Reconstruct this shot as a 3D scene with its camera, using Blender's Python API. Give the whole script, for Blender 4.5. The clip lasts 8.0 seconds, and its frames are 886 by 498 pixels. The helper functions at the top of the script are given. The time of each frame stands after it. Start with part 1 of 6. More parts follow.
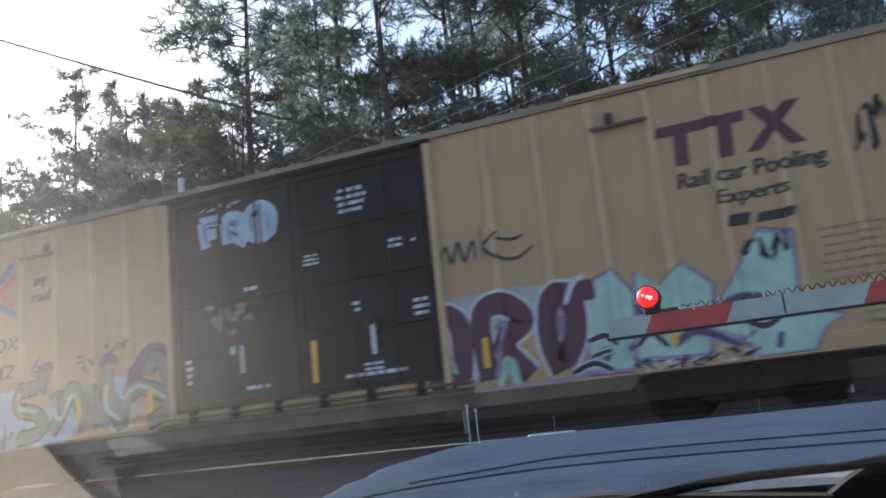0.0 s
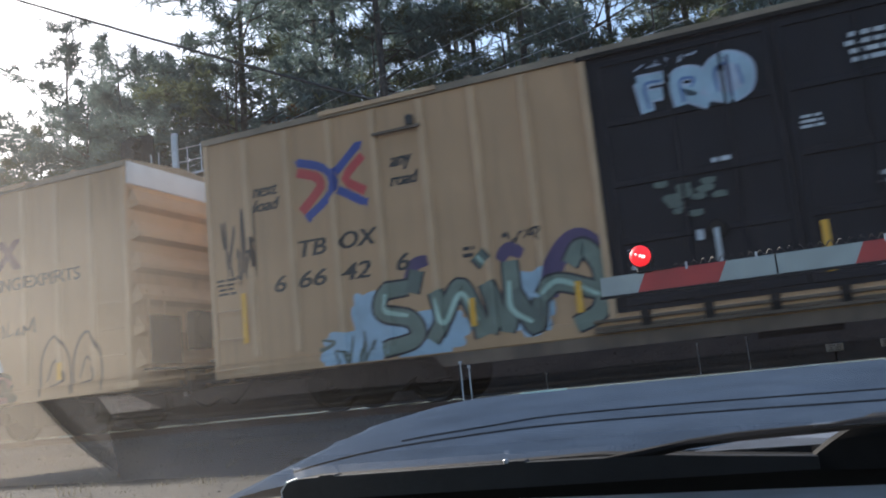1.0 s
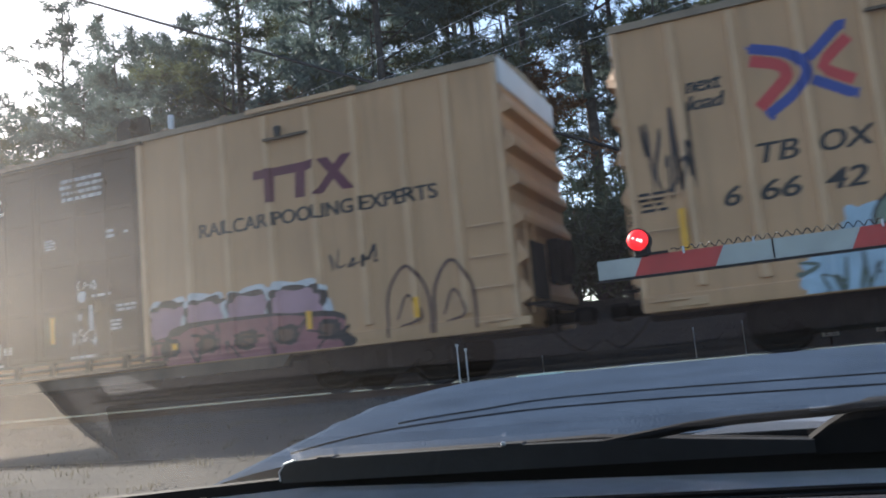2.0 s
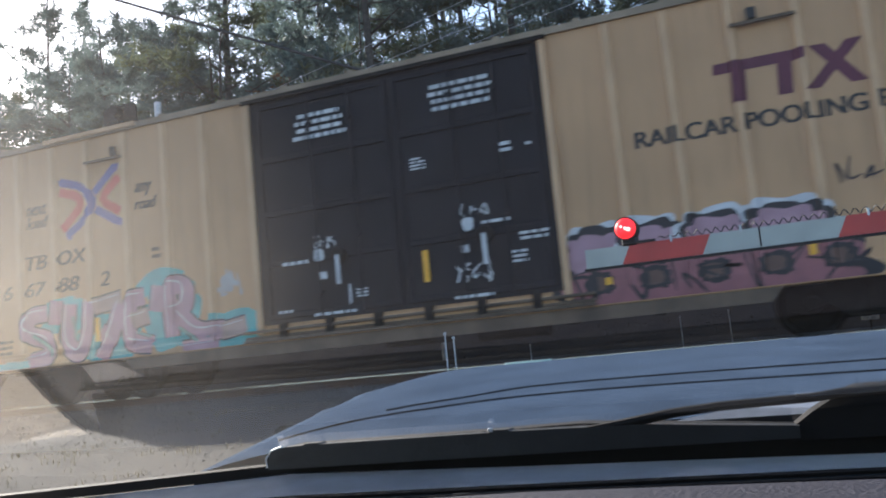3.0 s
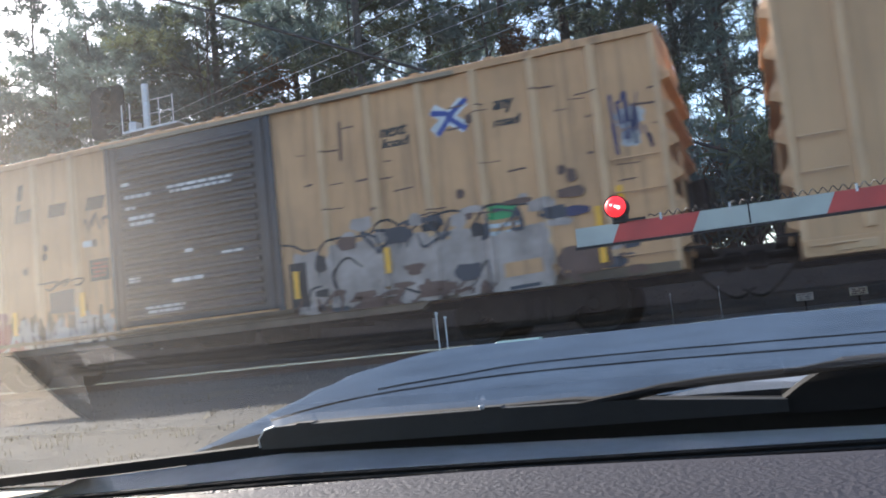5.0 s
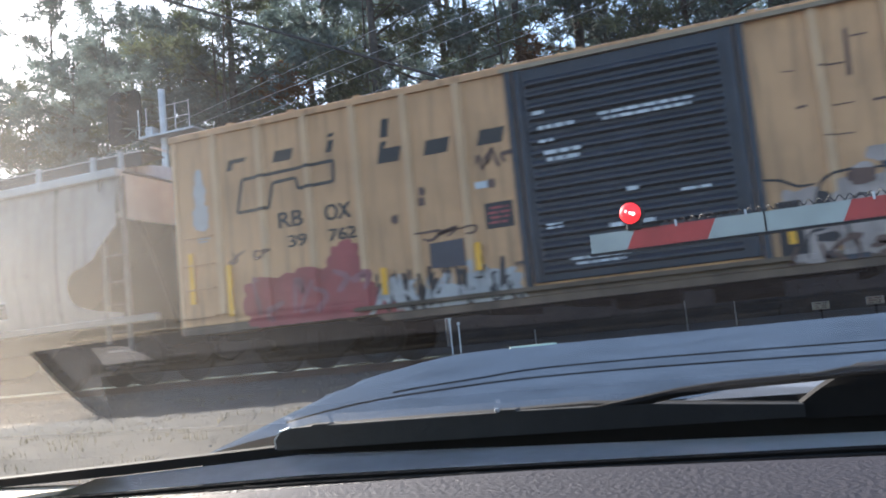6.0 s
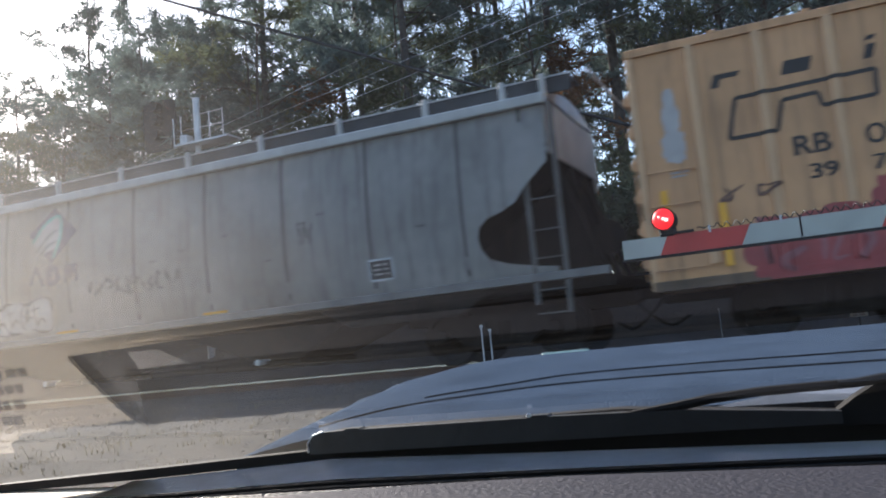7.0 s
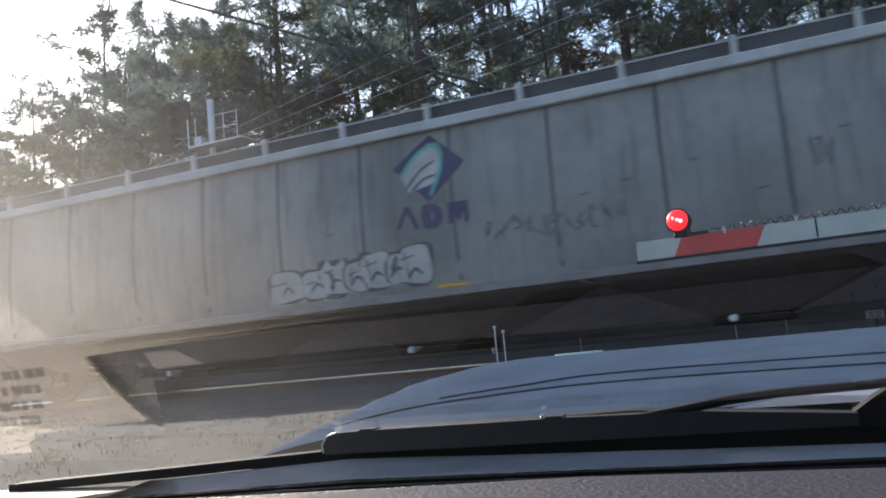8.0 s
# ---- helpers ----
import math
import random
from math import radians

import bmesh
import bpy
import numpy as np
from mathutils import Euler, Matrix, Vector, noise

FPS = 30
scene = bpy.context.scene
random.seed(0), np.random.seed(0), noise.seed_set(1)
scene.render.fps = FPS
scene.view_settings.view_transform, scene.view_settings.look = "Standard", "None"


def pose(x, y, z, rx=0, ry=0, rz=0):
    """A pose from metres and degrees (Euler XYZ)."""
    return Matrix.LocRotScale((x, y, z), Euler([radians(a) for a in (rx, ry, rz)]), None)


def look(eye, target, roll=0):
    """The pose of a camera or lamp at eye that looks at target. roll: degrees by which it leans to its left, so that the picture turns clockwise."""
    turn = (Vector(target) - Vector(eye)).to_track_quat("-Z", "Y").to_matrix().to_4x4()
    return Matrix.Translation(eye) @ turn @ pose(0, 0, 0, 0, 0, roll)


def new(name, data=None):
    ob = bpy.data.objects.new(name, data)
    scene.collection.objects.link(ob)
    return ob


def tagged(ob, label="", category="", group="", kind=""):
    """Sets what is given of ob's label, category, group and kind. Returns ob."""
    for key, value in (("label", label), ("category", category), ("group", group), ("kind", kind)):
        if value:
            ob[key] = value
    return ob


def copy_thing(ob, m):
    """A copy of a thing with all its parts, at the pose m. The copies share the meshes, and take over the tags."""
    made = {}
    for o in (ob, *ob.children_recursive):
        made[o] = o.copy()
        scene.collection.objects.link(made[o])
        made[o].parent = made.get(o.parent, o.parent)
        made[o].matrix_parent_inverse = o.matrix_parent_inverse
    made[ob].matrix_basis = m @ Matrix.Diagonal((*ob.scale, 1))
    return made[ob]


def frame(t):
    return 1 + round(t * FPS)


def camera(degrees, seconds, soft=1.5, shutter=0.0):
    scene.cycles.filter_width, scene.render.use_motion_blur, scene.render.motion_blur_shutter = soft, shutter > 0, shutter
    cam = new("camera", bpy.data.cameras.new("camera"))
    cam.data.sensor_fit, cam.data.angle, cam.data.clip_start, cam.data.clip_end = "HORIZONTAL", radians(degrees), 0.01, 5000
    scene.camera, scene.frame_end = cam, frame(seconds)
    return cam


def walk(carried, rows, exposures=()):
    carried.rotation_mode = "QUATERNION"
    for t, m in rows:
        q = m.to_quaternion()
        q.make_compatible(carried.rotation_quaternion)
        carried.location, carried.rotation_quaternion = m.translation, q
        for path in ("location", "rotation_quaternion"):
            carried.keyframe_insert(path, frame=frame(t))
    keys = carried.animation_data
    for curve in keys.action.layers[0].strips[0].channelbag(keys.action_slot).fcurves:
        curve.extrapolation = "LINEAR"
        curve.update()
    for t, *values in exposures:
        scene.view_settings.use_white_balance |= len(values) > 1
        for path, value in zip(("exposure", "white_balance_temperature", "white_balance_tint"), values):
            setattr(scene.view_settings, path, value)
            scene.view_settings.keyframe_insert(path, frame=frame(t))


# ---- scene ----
cam = camera(53.7, 8.0, soft=1.9, shutter=0.3)
EYE_Z = 1.3       # camera above the road where the car waits
RAIL_Z = 1.12     # rail head
SIDE_Y = 11.77    # near side of the train
# t, yaw, pitch, roll, x, y, z offsets of the hand-held camera
PATH = [
    (0.0, 22.80, 11.95, 5.88, -0.001, 0.000, 0.001), (0.5, 22.65, 10.82, 5.26, 0.001, 0.000, 0.000),
    (1.0, 22.39, 9.10, 5.67, 0.002, 0.001, 0.005), (1.5, 22.47, 8.33, 5.57, 0.001, 0.001, 0.005),
    (3.0, 21.38, 7.15, 5.43, 0.000, 0.004, 0.003), (3.5, 21.11, 6.47, 5.82, 0.001, 0.002, 0.002),
    (4.0, 20.91, 6.00, 6.16, 0.001, 0.004, 0.002), (5.5, 20.90, 5.77, 5.92, 0.000, 0.002, 0.000),
    (6.0, 21.69, 6.29, 5.60, -0.001, -0.001, -0.002), (6.5, 22.97, 6.72, 5.46, 0.000, -0.002, -0.003),
    (7.0, 23.74, 6.92, 5.40, -0.001, -0.002, -0.004), (7.5, 24.11, 6.96, 5.34, -0.001, -0.005, -0.004),
    (8.0, 24.60, 7.07, 5.29, -0.001, -0.005, -0.004)]
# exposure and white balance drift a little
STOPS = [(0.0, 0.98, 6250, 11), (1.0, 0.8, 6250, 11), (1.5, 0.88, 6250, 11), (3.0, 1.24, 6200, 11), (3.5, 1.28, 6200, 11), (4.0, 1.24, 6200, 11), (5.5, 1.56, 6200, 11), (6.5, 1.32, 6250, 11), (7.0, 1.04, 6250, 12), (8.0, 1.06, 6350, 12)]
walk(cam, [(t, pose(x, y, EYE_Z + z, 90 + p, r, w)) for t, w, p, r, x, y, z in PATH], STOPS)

# ---- light ----
SUN_YAW, SUN_EL = 60.0, 27.0     # degrees left of the way across the track, above the horizon
world = bpy.data.worlds.new("sky")
scene.world = world
world.use_nodes = True
wn = world.node_tree.nodes
sky = wn.new("ShaderNodeTexSky")
sky.sky_type, sky.sun_disc = "NISHITA", False
sky.sun_elevation, sky.sun_rotation = radians(SUN_EL), radians(-SUN_YAW)
sky.air_density, sky.dust_density, sky.ozone_density = 1.0, 1.2, 1.5
world.node_tree.links.new(sky.outputs[0], wn["Background"].inputs[0])
wn["Background"].inputs[1].default_value = 0.15
sun = new("sun", bpy.data.lights.new("sun", "SUN"))
sun.data.energy, sun.data.angle, sun.data.color = 5.0, radians(0.6), (1.0, 0.91, 0.79)
sun.matrix_world = look((-math.sin(radians(SUN_YAW)) * 60, math.cos(radians(SUN_YAW)) * 60, 60 * math.tan(radians(SUN_EL))), (0, 0, 0))


# ---- materials ----
def material(name, rgb, rough=0.6, metal=0.0, vary=0.25, scale=3.0, streak=0.0, bump=0.15, fine=60.0, rgb2=None, coat=0.0, per_object=0.0):
    """Paint or mineral with stains at two sizes, upright streaks of grime and a fine relief."""
    m = bpy.data.materials.new(name)
    m.use_nodes = True
    n, l = m.node_tree.nodes, m.node_tree.links
    b = n["Principled BSDF"]
    b.inputs["Roughness"].default_value, b.inputs["Metallic"].default_value = rough, metal
    b.inputs["Coat Weight"].default_value = coat
    co = n.new("ShaderNodeTexCoord")
    big, small = n.new("ShaderNodeTexNoise"), n.new("ShaderNodeTexNoise")
    big.inputs["Scale"].default_value, big.inputs["Detail"].default_value = scale, 6
    small.inputs["Scale"].default_value, small.inputs["Detail"].default_value = fine, 3
    for x in (big, small):
        l.new(co.outputs["Object"], x.inputs["Vector"])
    dark = [c * (1 - vary) for c in rgb] if rgb2 is None else rgb2
    ramp = n.new("ShaderNodeMapRange")
    ramp.inputs["From Min"].default_value, ramp.inputs["From Max"].default_value = 0.38, 0.66
    l.new(big.outputs["Fac"], ramp.inputs["Value"])
    mix = n.new("ShaderNodeMix")
    mix.data_type = "RGBA"
    mix.inputs["A"].default_value, mix.inputs["B"].default_value = (*rgb, 1), (*dark, 1)
    l.new(ramp.outputs[0], mix.inputs["Factor"])
    out = mix.outputs["Result"]
    grain = n.new("ShaderNodeMix")
    grain.data_type, grain.blend_type = "RGBA", "MULTIPLY"
    grain.inputs["Factor"].default_value = min(1, vary * 1.4)
    gm = n.new("ShaderNodeMapRange")
    gm.inputs["To Min"].default_value, gm.inputs["To Max"].default_value = 0.55, 1.35
    l.new(small.outputs["Fac"], gm.inputs["Value"])
    l.new(out, grain.inputs["A"]), l.new(gm.outputs[0], grain.inputs["B"])
    out = grain.outputs["Result"]
    if streak:
        mp, sn, sr, sm = n.new("ShaderNodeMapping"), n.new("ShaderNodeTexNoise"), n.new("ShaderNodeMapRange"), n.new("ShaderNodeMix")
        mp.inputs["Scale"].default_value = (5.0, 5.0, 0.35)
        sn.inputs["Scale"].default_value, sn.inputs["Detail"].default_value = 1.6, 8
        sr.inputs["From Min"].default_value, sr.inputs["From Max"].default_value = 0.5, 0.78
        sr.inputs["To Max"].default_value = streak
        sm.data_type = "RGBA"
        sm.inputs["B"].default_value = (0.07, 0.05, 0.035, 1)
        l.new(co.outputs["Object"], mp.inputs["Vector"]), l.new(mp.outputs[0], sn.inputs["Vector"])
        l.new(sn.outputs["Fac"], sr.inputs["Value"]), l.new(sr.outputs[0], sm.inputs["Factor"])
        l.new(out, sm.inputs["A"])
        out = sm.outputs["Result"]
    if per_object:
        oi, om, mm = n.new("ShaderNodeObjectInfo"), n.new("ShaderNodeMapRange"), n.new("ShaderNodeMix")
        om.inputs["To Min"].default_value, om.inputs["To Max"].default_value = 1 - per_object, 1 + per_object
        mm.data_type, mm.blend_type = "RGBA", "MULTIPLY"
        mm.inputs["Factor"].default_value = 1
        l.new(oi.outputs["Random"], om.inputs["Value"]), l.new(om.outputs[0], mm.inputs["B"]), l.new(out, mm.inputs["A"])
        out = mm.outputs["Result"]
    l.new(out, b.inputs["Base Color"])
    if bump:
        bp = n.new("ShaderNodeBump")
        bp.inputs["Strength"].default_value, bp.inputs["Distance"].default_value = bump, 0.02
        l.new(small.outputs["Fac"], bp.inputs["Height"]), l.new(bp.outputs[0], b.inputs["Normal"])
    return m


TAN = material("tan_car_paint", (0.575, 0.335, 0.17), 0.62, vary=0.14, scale=0.7, streak=0.22, bump=0.05, fine=9)
TAN_OLD = material("weathered_yellow_paint", (0.65, 0.36, 0.175), 0.65, vary=0.24, scale=0.9, streak=0.55, bump=0.06, fine=11)
# Same car paint made lighter: the light on ribs and posts is in the colour.
TAN_RIB_LIT = material("tan_rib_lit", (0.64, 0.4, 0.22), 0.6, vary=0.15, scale=1.3, streak=0.2, bump=0.04, fine=14)
FAINT = material("faded_stencil_paint", (0.36, 0.22, 0.12), 0.65, vary=0.3, bump=0)
ROOF = material("dusty_roof_metal", (0.36, 0.27, 0.18), 0.6, 0.2, vary=0.35, scale=1.2, bump=0.1)
WHITE_PAINT = material("white_paint", (0.75, 0.75, 0.74), 0.55, vary=0.15, streak=0.1, bump=0.03)
BLACK_DOOR = material("black_door_paint", (0.011, 0.012, 0.016), 0.6, vary=0.3, scale=1.4, streak=0.06, bump=0.06, fine=18)
BLUE_DOOR = material("dark_blue_door_paint", (0.024, 0.034, 0.05), 0.5, vary=0.3, scale=1.4, streak=0.1, bump=0.06, fine=18)
GRIME = material("grimy_steel", (0.019, 0.016, 0.014), 0.85, 0.0, vary=0.5, scale=4, bump=0.3)
SILL = material("grimy_tan_sill", (0.17, 0.115, 0.074), 0.7, vary=0.55, scale=1.6, streak=0.5, bump=0.15)
WHEEL = material("wheel_steel", (0.018, 0.015, 0.014), 0.65, 0.2, vary=0.4, scale=5, bump=0.15)
RAIL_HEAD = material("polished_rail_head", (0.75, 0.76, 0.78), 0.22, 1.0, vary=0.1, bump=0.02)
RUST = material("rusty_rail_web", (0.11, 0.06, 0.04), 0.85, 0.1, vary=0.45, scale=6, bump=0.3)
HOPPER = material("grey_hopper_paint", (0.54, 0.535, 0.525), 0.55, vary=0.34, scale=0.55, streak=0.42, bump=0.04, fine=7)
HOPPER_TRIM = material("light_grey_trim", (0.47, 0.47, 0.46), 0.55, vary=0.25, scale=1.5, streak=0.2, bump=0.05)
# Near-black puts the shade below the hopper into the colour; the streaks are grime.
HOPPER_SHADE = material("hopper_underside_shade", (0.02, 0.017, 0.015), 0.8, vary=0.5, scale=1.2, streak=0.3, bump=0.1)
WALKWAY = material("dark_roof_walkway", (0.06, 0.06, 0.062), 0.7, vary=0.4, scale=2, bump=0.2)
YELLOW = material("yellow_reflector", (0.85, 0.42, 0.02), 0.35, vary=0.12, bump=0)
LETTER = material("black_stencil_paint", (0.03, 0.028, 0.026), 0.6, vary=0.3, bump=0)
LETTER_WHITE = material("white_stencil_paint", (0.62, 0.64, 0.66), 0.6, vary=0.25, bump=0)
MAROON = material("maroon_logo_paint", (0.13, 0.022, 0.045), 0.55, vary=0.25, bump=0)
LOGO_RED = material("red_logo_paint", (0.58, 0.06, 0.055), 0.55, vary=0.15, bump=0)
LOGO_BLUE = material("blue_logo_paint", (0.045, 0.075, 0.3), 0.55, vary=0.15, bump=0)
GATE_RED = material("red_gate_sheeting", (0.5, 0.035, 0.03), 0.4, vary=0.22, scale=6, bump=0.03)
GATE_WHITE = material("white_gate_sheeting", (0.42, 0.45, 0.42), 0.5, vary=0.18, scale=6, bump=0.03)
BLACK_PLASTIC = material("black_plastic", (0.018, 0.018, 0.02), 0.55, vary=0.3, bump=0.1)
RUBBER = material("wiper_rubber", (0.013, 0.011, 0.01), 0.75, vary=0.3, bump=0.05)
DASH = material("grained_dash_vinyl", (0.034, 0.033, 0.042), 0.62, vary=0.15, scale=5, bump=0.06, fine=330)
BLADE = material("worn_blade_rubber", (0.016, 0.016, 0.0165), 0.5, vary=0.3, scale=20, bump=0.1)
PALE_VINYL = material("pale_dash_vinyl", (0.36, 0.33, 0.32), 0.6, vary=0.12, scale=6, bump=0.1, fine=170)
MARK = material("worn_label_print", (0.24, 0.19, 0.14), 0.7, vary=0.4, scale=60, bump=0)
LIP = material("pale_hood_lip_paint", (0.22, 0.24, 0.28), 0.5, vary=0.2, scale=8, bump=0.05)
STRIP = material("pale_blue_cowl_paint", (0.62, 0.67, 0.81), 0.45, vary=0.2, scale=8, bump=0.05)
PAD = material("sunlit_dash_cover", (0.84, 0.71, 0.54), 0.6, vary=0.1, scale=8, bump=0.3, fine=190)
HOOD = material("slate_blue_hood_paint", (0.062, 0.087, 0.128), 0.6, 0.0, vary=0.24, scale=9, bump=0.3, fine=210)
for dull in (BLACK_DOOR, HOPPER_SHADE, RUBBER, BLACK_PLASTIC, RUST, GRIME, DASH, PAD, WHEEL):
    dull.node_tree.nodes["Principled BSDF"].inputs["Specular IOR Level"].default_value = 0.2
HOOD.node_tree.nodes["Principled BSDF"].inputs["Specular IOR Level"].default_value = 0.0
def paint_sunlit_end(m, rgb):
    """Paints sunlight into the cover's outer end; the rest keeps its dark grey."""
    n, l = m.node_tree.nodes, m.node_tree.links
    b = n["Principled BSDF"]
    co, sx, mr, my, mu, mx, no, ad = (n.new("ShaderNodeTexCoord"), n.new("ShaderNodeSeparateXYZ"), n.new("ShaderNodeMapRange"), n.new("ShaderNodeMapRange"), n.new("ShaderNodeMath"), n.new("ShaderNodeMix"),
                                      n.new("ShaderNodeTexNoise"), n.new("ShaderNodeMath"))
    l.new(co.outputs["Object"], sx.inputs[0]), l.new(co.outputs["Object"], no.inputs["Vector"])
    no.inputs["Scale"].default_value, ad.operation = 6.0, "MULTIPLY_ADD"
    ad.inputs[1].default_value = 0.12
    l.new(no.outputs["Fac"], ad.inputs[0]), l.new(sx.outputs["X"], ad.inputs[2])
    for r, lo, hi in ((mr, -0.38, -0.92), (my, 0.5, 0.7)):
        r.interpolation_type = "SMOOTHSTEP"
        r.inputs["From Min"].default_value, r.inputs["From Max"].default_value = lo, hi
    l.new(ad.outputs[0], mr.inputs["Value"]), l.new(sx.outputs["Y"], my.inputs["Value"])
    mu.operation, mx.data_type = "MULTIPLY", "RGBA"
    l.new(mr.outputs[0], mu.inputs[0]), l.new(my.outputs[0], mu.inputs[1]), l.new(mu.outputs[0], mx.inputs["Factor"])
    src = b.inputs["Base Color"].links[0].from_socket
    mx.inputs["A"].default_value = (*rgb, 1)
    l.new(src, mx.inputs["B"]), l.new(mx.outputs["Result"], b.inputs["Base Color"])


paint_sunlit_end(PAD, (0.034, 0.033, 0.042))
BALLAST = material("ballast_stone", (0.1, 0.086, 0.074), 0.9, vary=0.5, scale=9, bump=0.6, fine=30)
ASPHALT = material("worn_asphalt", (0.055, 0.054, 0.053), 0.85, vary=0.35, scale=2, bump=0.4, fine=120)
EARTH = material("dry_grassy_ground", (0.05, 0.038, 0.027), 0.95, vary=0.55, scale=1.4, bump=0.7, fine=26, rgb2=(0.026, 0.021, 0.016))
GRASS = material("dry_grass", (0.2, 0.175, 0.12), 0.9, vary=0.4, scale=2, bump=0)
BARK = material("pine_bark", (0.1, 0.085, 0.074), 0.9, vary=0.45, scale=6, bump=0.8, fine=18)
NEEDLES = material("pine_needles", (0.15, 0.2, 0.182), 0.6, vary=0.4, scale=0.5, bump=0, fine=3, per_object=0.3)
LEAVES = material("olive_leaves", (0.125, 0.145, 0.08), 0.6, vary=0.4, scale=0.5, bump=0, fine=3, per_object=0.25)
BROWN_LEAVES = material("rust_brown_leaves", (0.2, 0.1, 0.045), 0.7, vary=0.4, scale=0.6, bump=0, fine=3)
GALVANISED = material("galvanised_steel", (0.55, 0.57, 0.6), 0.45, 0.4, vary=0.2, bump=0.05)
CABLE = material("black_cable", (0.03, 0.03, 0.03), 0.6, vary=0.2, bump=0)
SEAM = material("grimy_seam_paint", (0.2, 0.195, 0.19), 0.7, vary=0.3, scale=2, bump=0)
LADDER = material("sooty_ladder_paint", (0.13, 0.125, 0.12), 0.75, vary=0.35, scale=4, bump=0.1)
TIE = material("creosoted_tie", (0.06, 0.045, 0.035), 0.9, vary=0.4, scale=4, bump=0.5)
LITTER = material("brown_leaf_litter", (0.085, 0.062, 0.045), 0.9, vary=0.45, scale=3, bump=0)
GRAVEL = material("dull_gravel", (0.075, 0.066, 0.056), 0.9, vary=0.5, scale=7, bump=0.4, fine=40)
SIGN_WHITE = material("white_sign_face", (0.82, 0.86, 0.88), 0.5, vary=0.1, bump=0)


def leaf_light(m):
    """Leaves let part of the light through."""
    n, l = m.node_tree.nodes, m.node_tree.links
    b = n["Principled BSDF"]
    tr, mx = n.new("ShaderNodeBsdfTranslucent"), n.new("ShaderNodeMixShader")
    mx.inputs[0].default_value = 0.5
    src = b.inputs["Base Color"].links[0].from_socket
    l.new(src, tr.inputs["Color"])
    l.new(b.outputs[0], mx.inputs[1]), l.new(tr.outputs[0], mx.inputs[2])
    l.new(mx.outputs[0], n["Material Output"].inputs["Surface"])


for leaf_paint in (NEEDLES, LEAVES, BROWN_LEAVES, GRASS):
    leaf_light(leaf_paint)


def glass_material(name, film):
    """Clear raked glass: it mirrors more at a slant, and carries a thin film of dust."""
    m = bpy.data.materials.new(name)
    m.use_nodes = True
    n, l = m.node_tree.nodes, m.node_tree.links
    n.remove(n["Principled BSDF"])
    tr, gl, fr, mx = n.new("ShaderNodeBsdfTransparent"), n.new("ShaderNodeBsdfGlossy"), n.new("ShaderNodeFresnel"), n.new("ShaderNodeMixShader")
    tr.inputs[0].default_value = (0.93, 0.95, 0.95, 1)
    gl.inputs["Roughness"].default_value = 0.012
    fr.inputs["IOR"].default_value = 2.0
    l.new(fr.outputs[0], mx.inputs[0]), l.new(tr.outputs[0], mx.inputs[1]), l.new(gl.outputs[0], mx.inputs[2])
    du, tl, no, mr, mx2 = (n.new("ShaderNodeBsdfDiffuse"), n.new("ShaderNodeBsdfTranslucent"), n.new("ShaderNodeTexNoise"),
                           n.new("ShaderNodeMapRange"), n.new("ShaderNodeMixShader"))
    ad = n.new("ShaderNodeMixShader")
    du.inputs[0].default_value = tl.inputs[0].default_value = (0.86, 0.79, 0.68, 1)
    ad.inputs[0].default_value = 0.6
    l.new(du.outputs[0], ad.inputs[1]), l.new(tl.outputs[0], ad.inputs[2])
    no.inputs["Scale"].default_value, no.inputs["Detail"].default_value = 5, 5
    mr.inputs["To Min"].default_value, mr.inputs["To Max"].default_value = film * 0.5, film * 1.5
    l.new(no.outputs["Fac"], mr.inputs["Value"])
    # dust thickened towards the outer end, painting the sun's glare veil into the glass
    co, sx, edge, ma, ad2 = (n.new("ShaderNodeTexCoord"), n.new("ShaderNodeSeparateXYZ"), n.new("ShaderNodeMapRange"), n.new("ShaderNodeMath"), n.new("ShaderNodeMath"))
    edge.interpolation_type = "SMOOTHSTEP"
    edge.inputs["From Min"].default_value, edge.inputs["From Max"].default_value = -0.24, -0.88
    edge.inputs["To Min"].default_value, edge.inputs["To Max"].default_value = 0.0, film * 310
    l.new(co.outputs["Object"], sx.inputs[0]), l.new(sx.outputs["X"], edge.inputs["Value"])
    l.new(co.outputs["Object"], no.inputs["Vector"])
    ma.operation, ad2.operation = "MULTIPLY", "ADD"
    low, mlow = n.new("ShaderNodeMapRange"), n.new("ShaderNodeMath")
    low.interpolation_type, mlow.operation = "SMOOTHSTEP", "MULTIPLY"      # the painted veil thins towards the glass's foot
    low.inputs["From Min"].default_value, low.inputs["From Max"].default_value = EYE_Z + 0.03, EYE_Z + 0.17
    low.inputs["To Min"].default_value = 0.2
    l.new(sx.outputs["Z"], low.inputs["Value"]), l.new(low.outputs[0], mlow.inputs[1]), l.new(edge.outputs[0], mlow.inputs[0])
    l.new(mlow.outputs[0], ma.inputs[0]), l.new(no.outputs["Fac"], ma.inputs[1])
    l.new(ma.outputs[0], ad2.inputs[0]), l.new(mr.outputs[0], ad2.inputs[1]), l.new(ad2.outputs[0], mx2.inputs[0])
    l.new(mx.outputs[0], mx2.inputs[1]), l.new(ad.outputs[0], mx2.inputs[2])
    l.new(mx2.outputs[0], n["Material Output"].inputs["Surface"])
    return m


GLASS = glass_material("dusty_windshield_glass", 0.002)


def lamp_material(name, rgb, power):
    m = bpy.data.materials.new(name)
    m.use_nodes = True
    b = m.node_tree.nodes["Principled BSDF"]
    b.inputs["Base Color"].default_value = (*rgb, 1)
    b.inputs["Emission Color"].default_value, b.inputs["Emission Strength"].default_value = (*rgb, 1), power
    return m


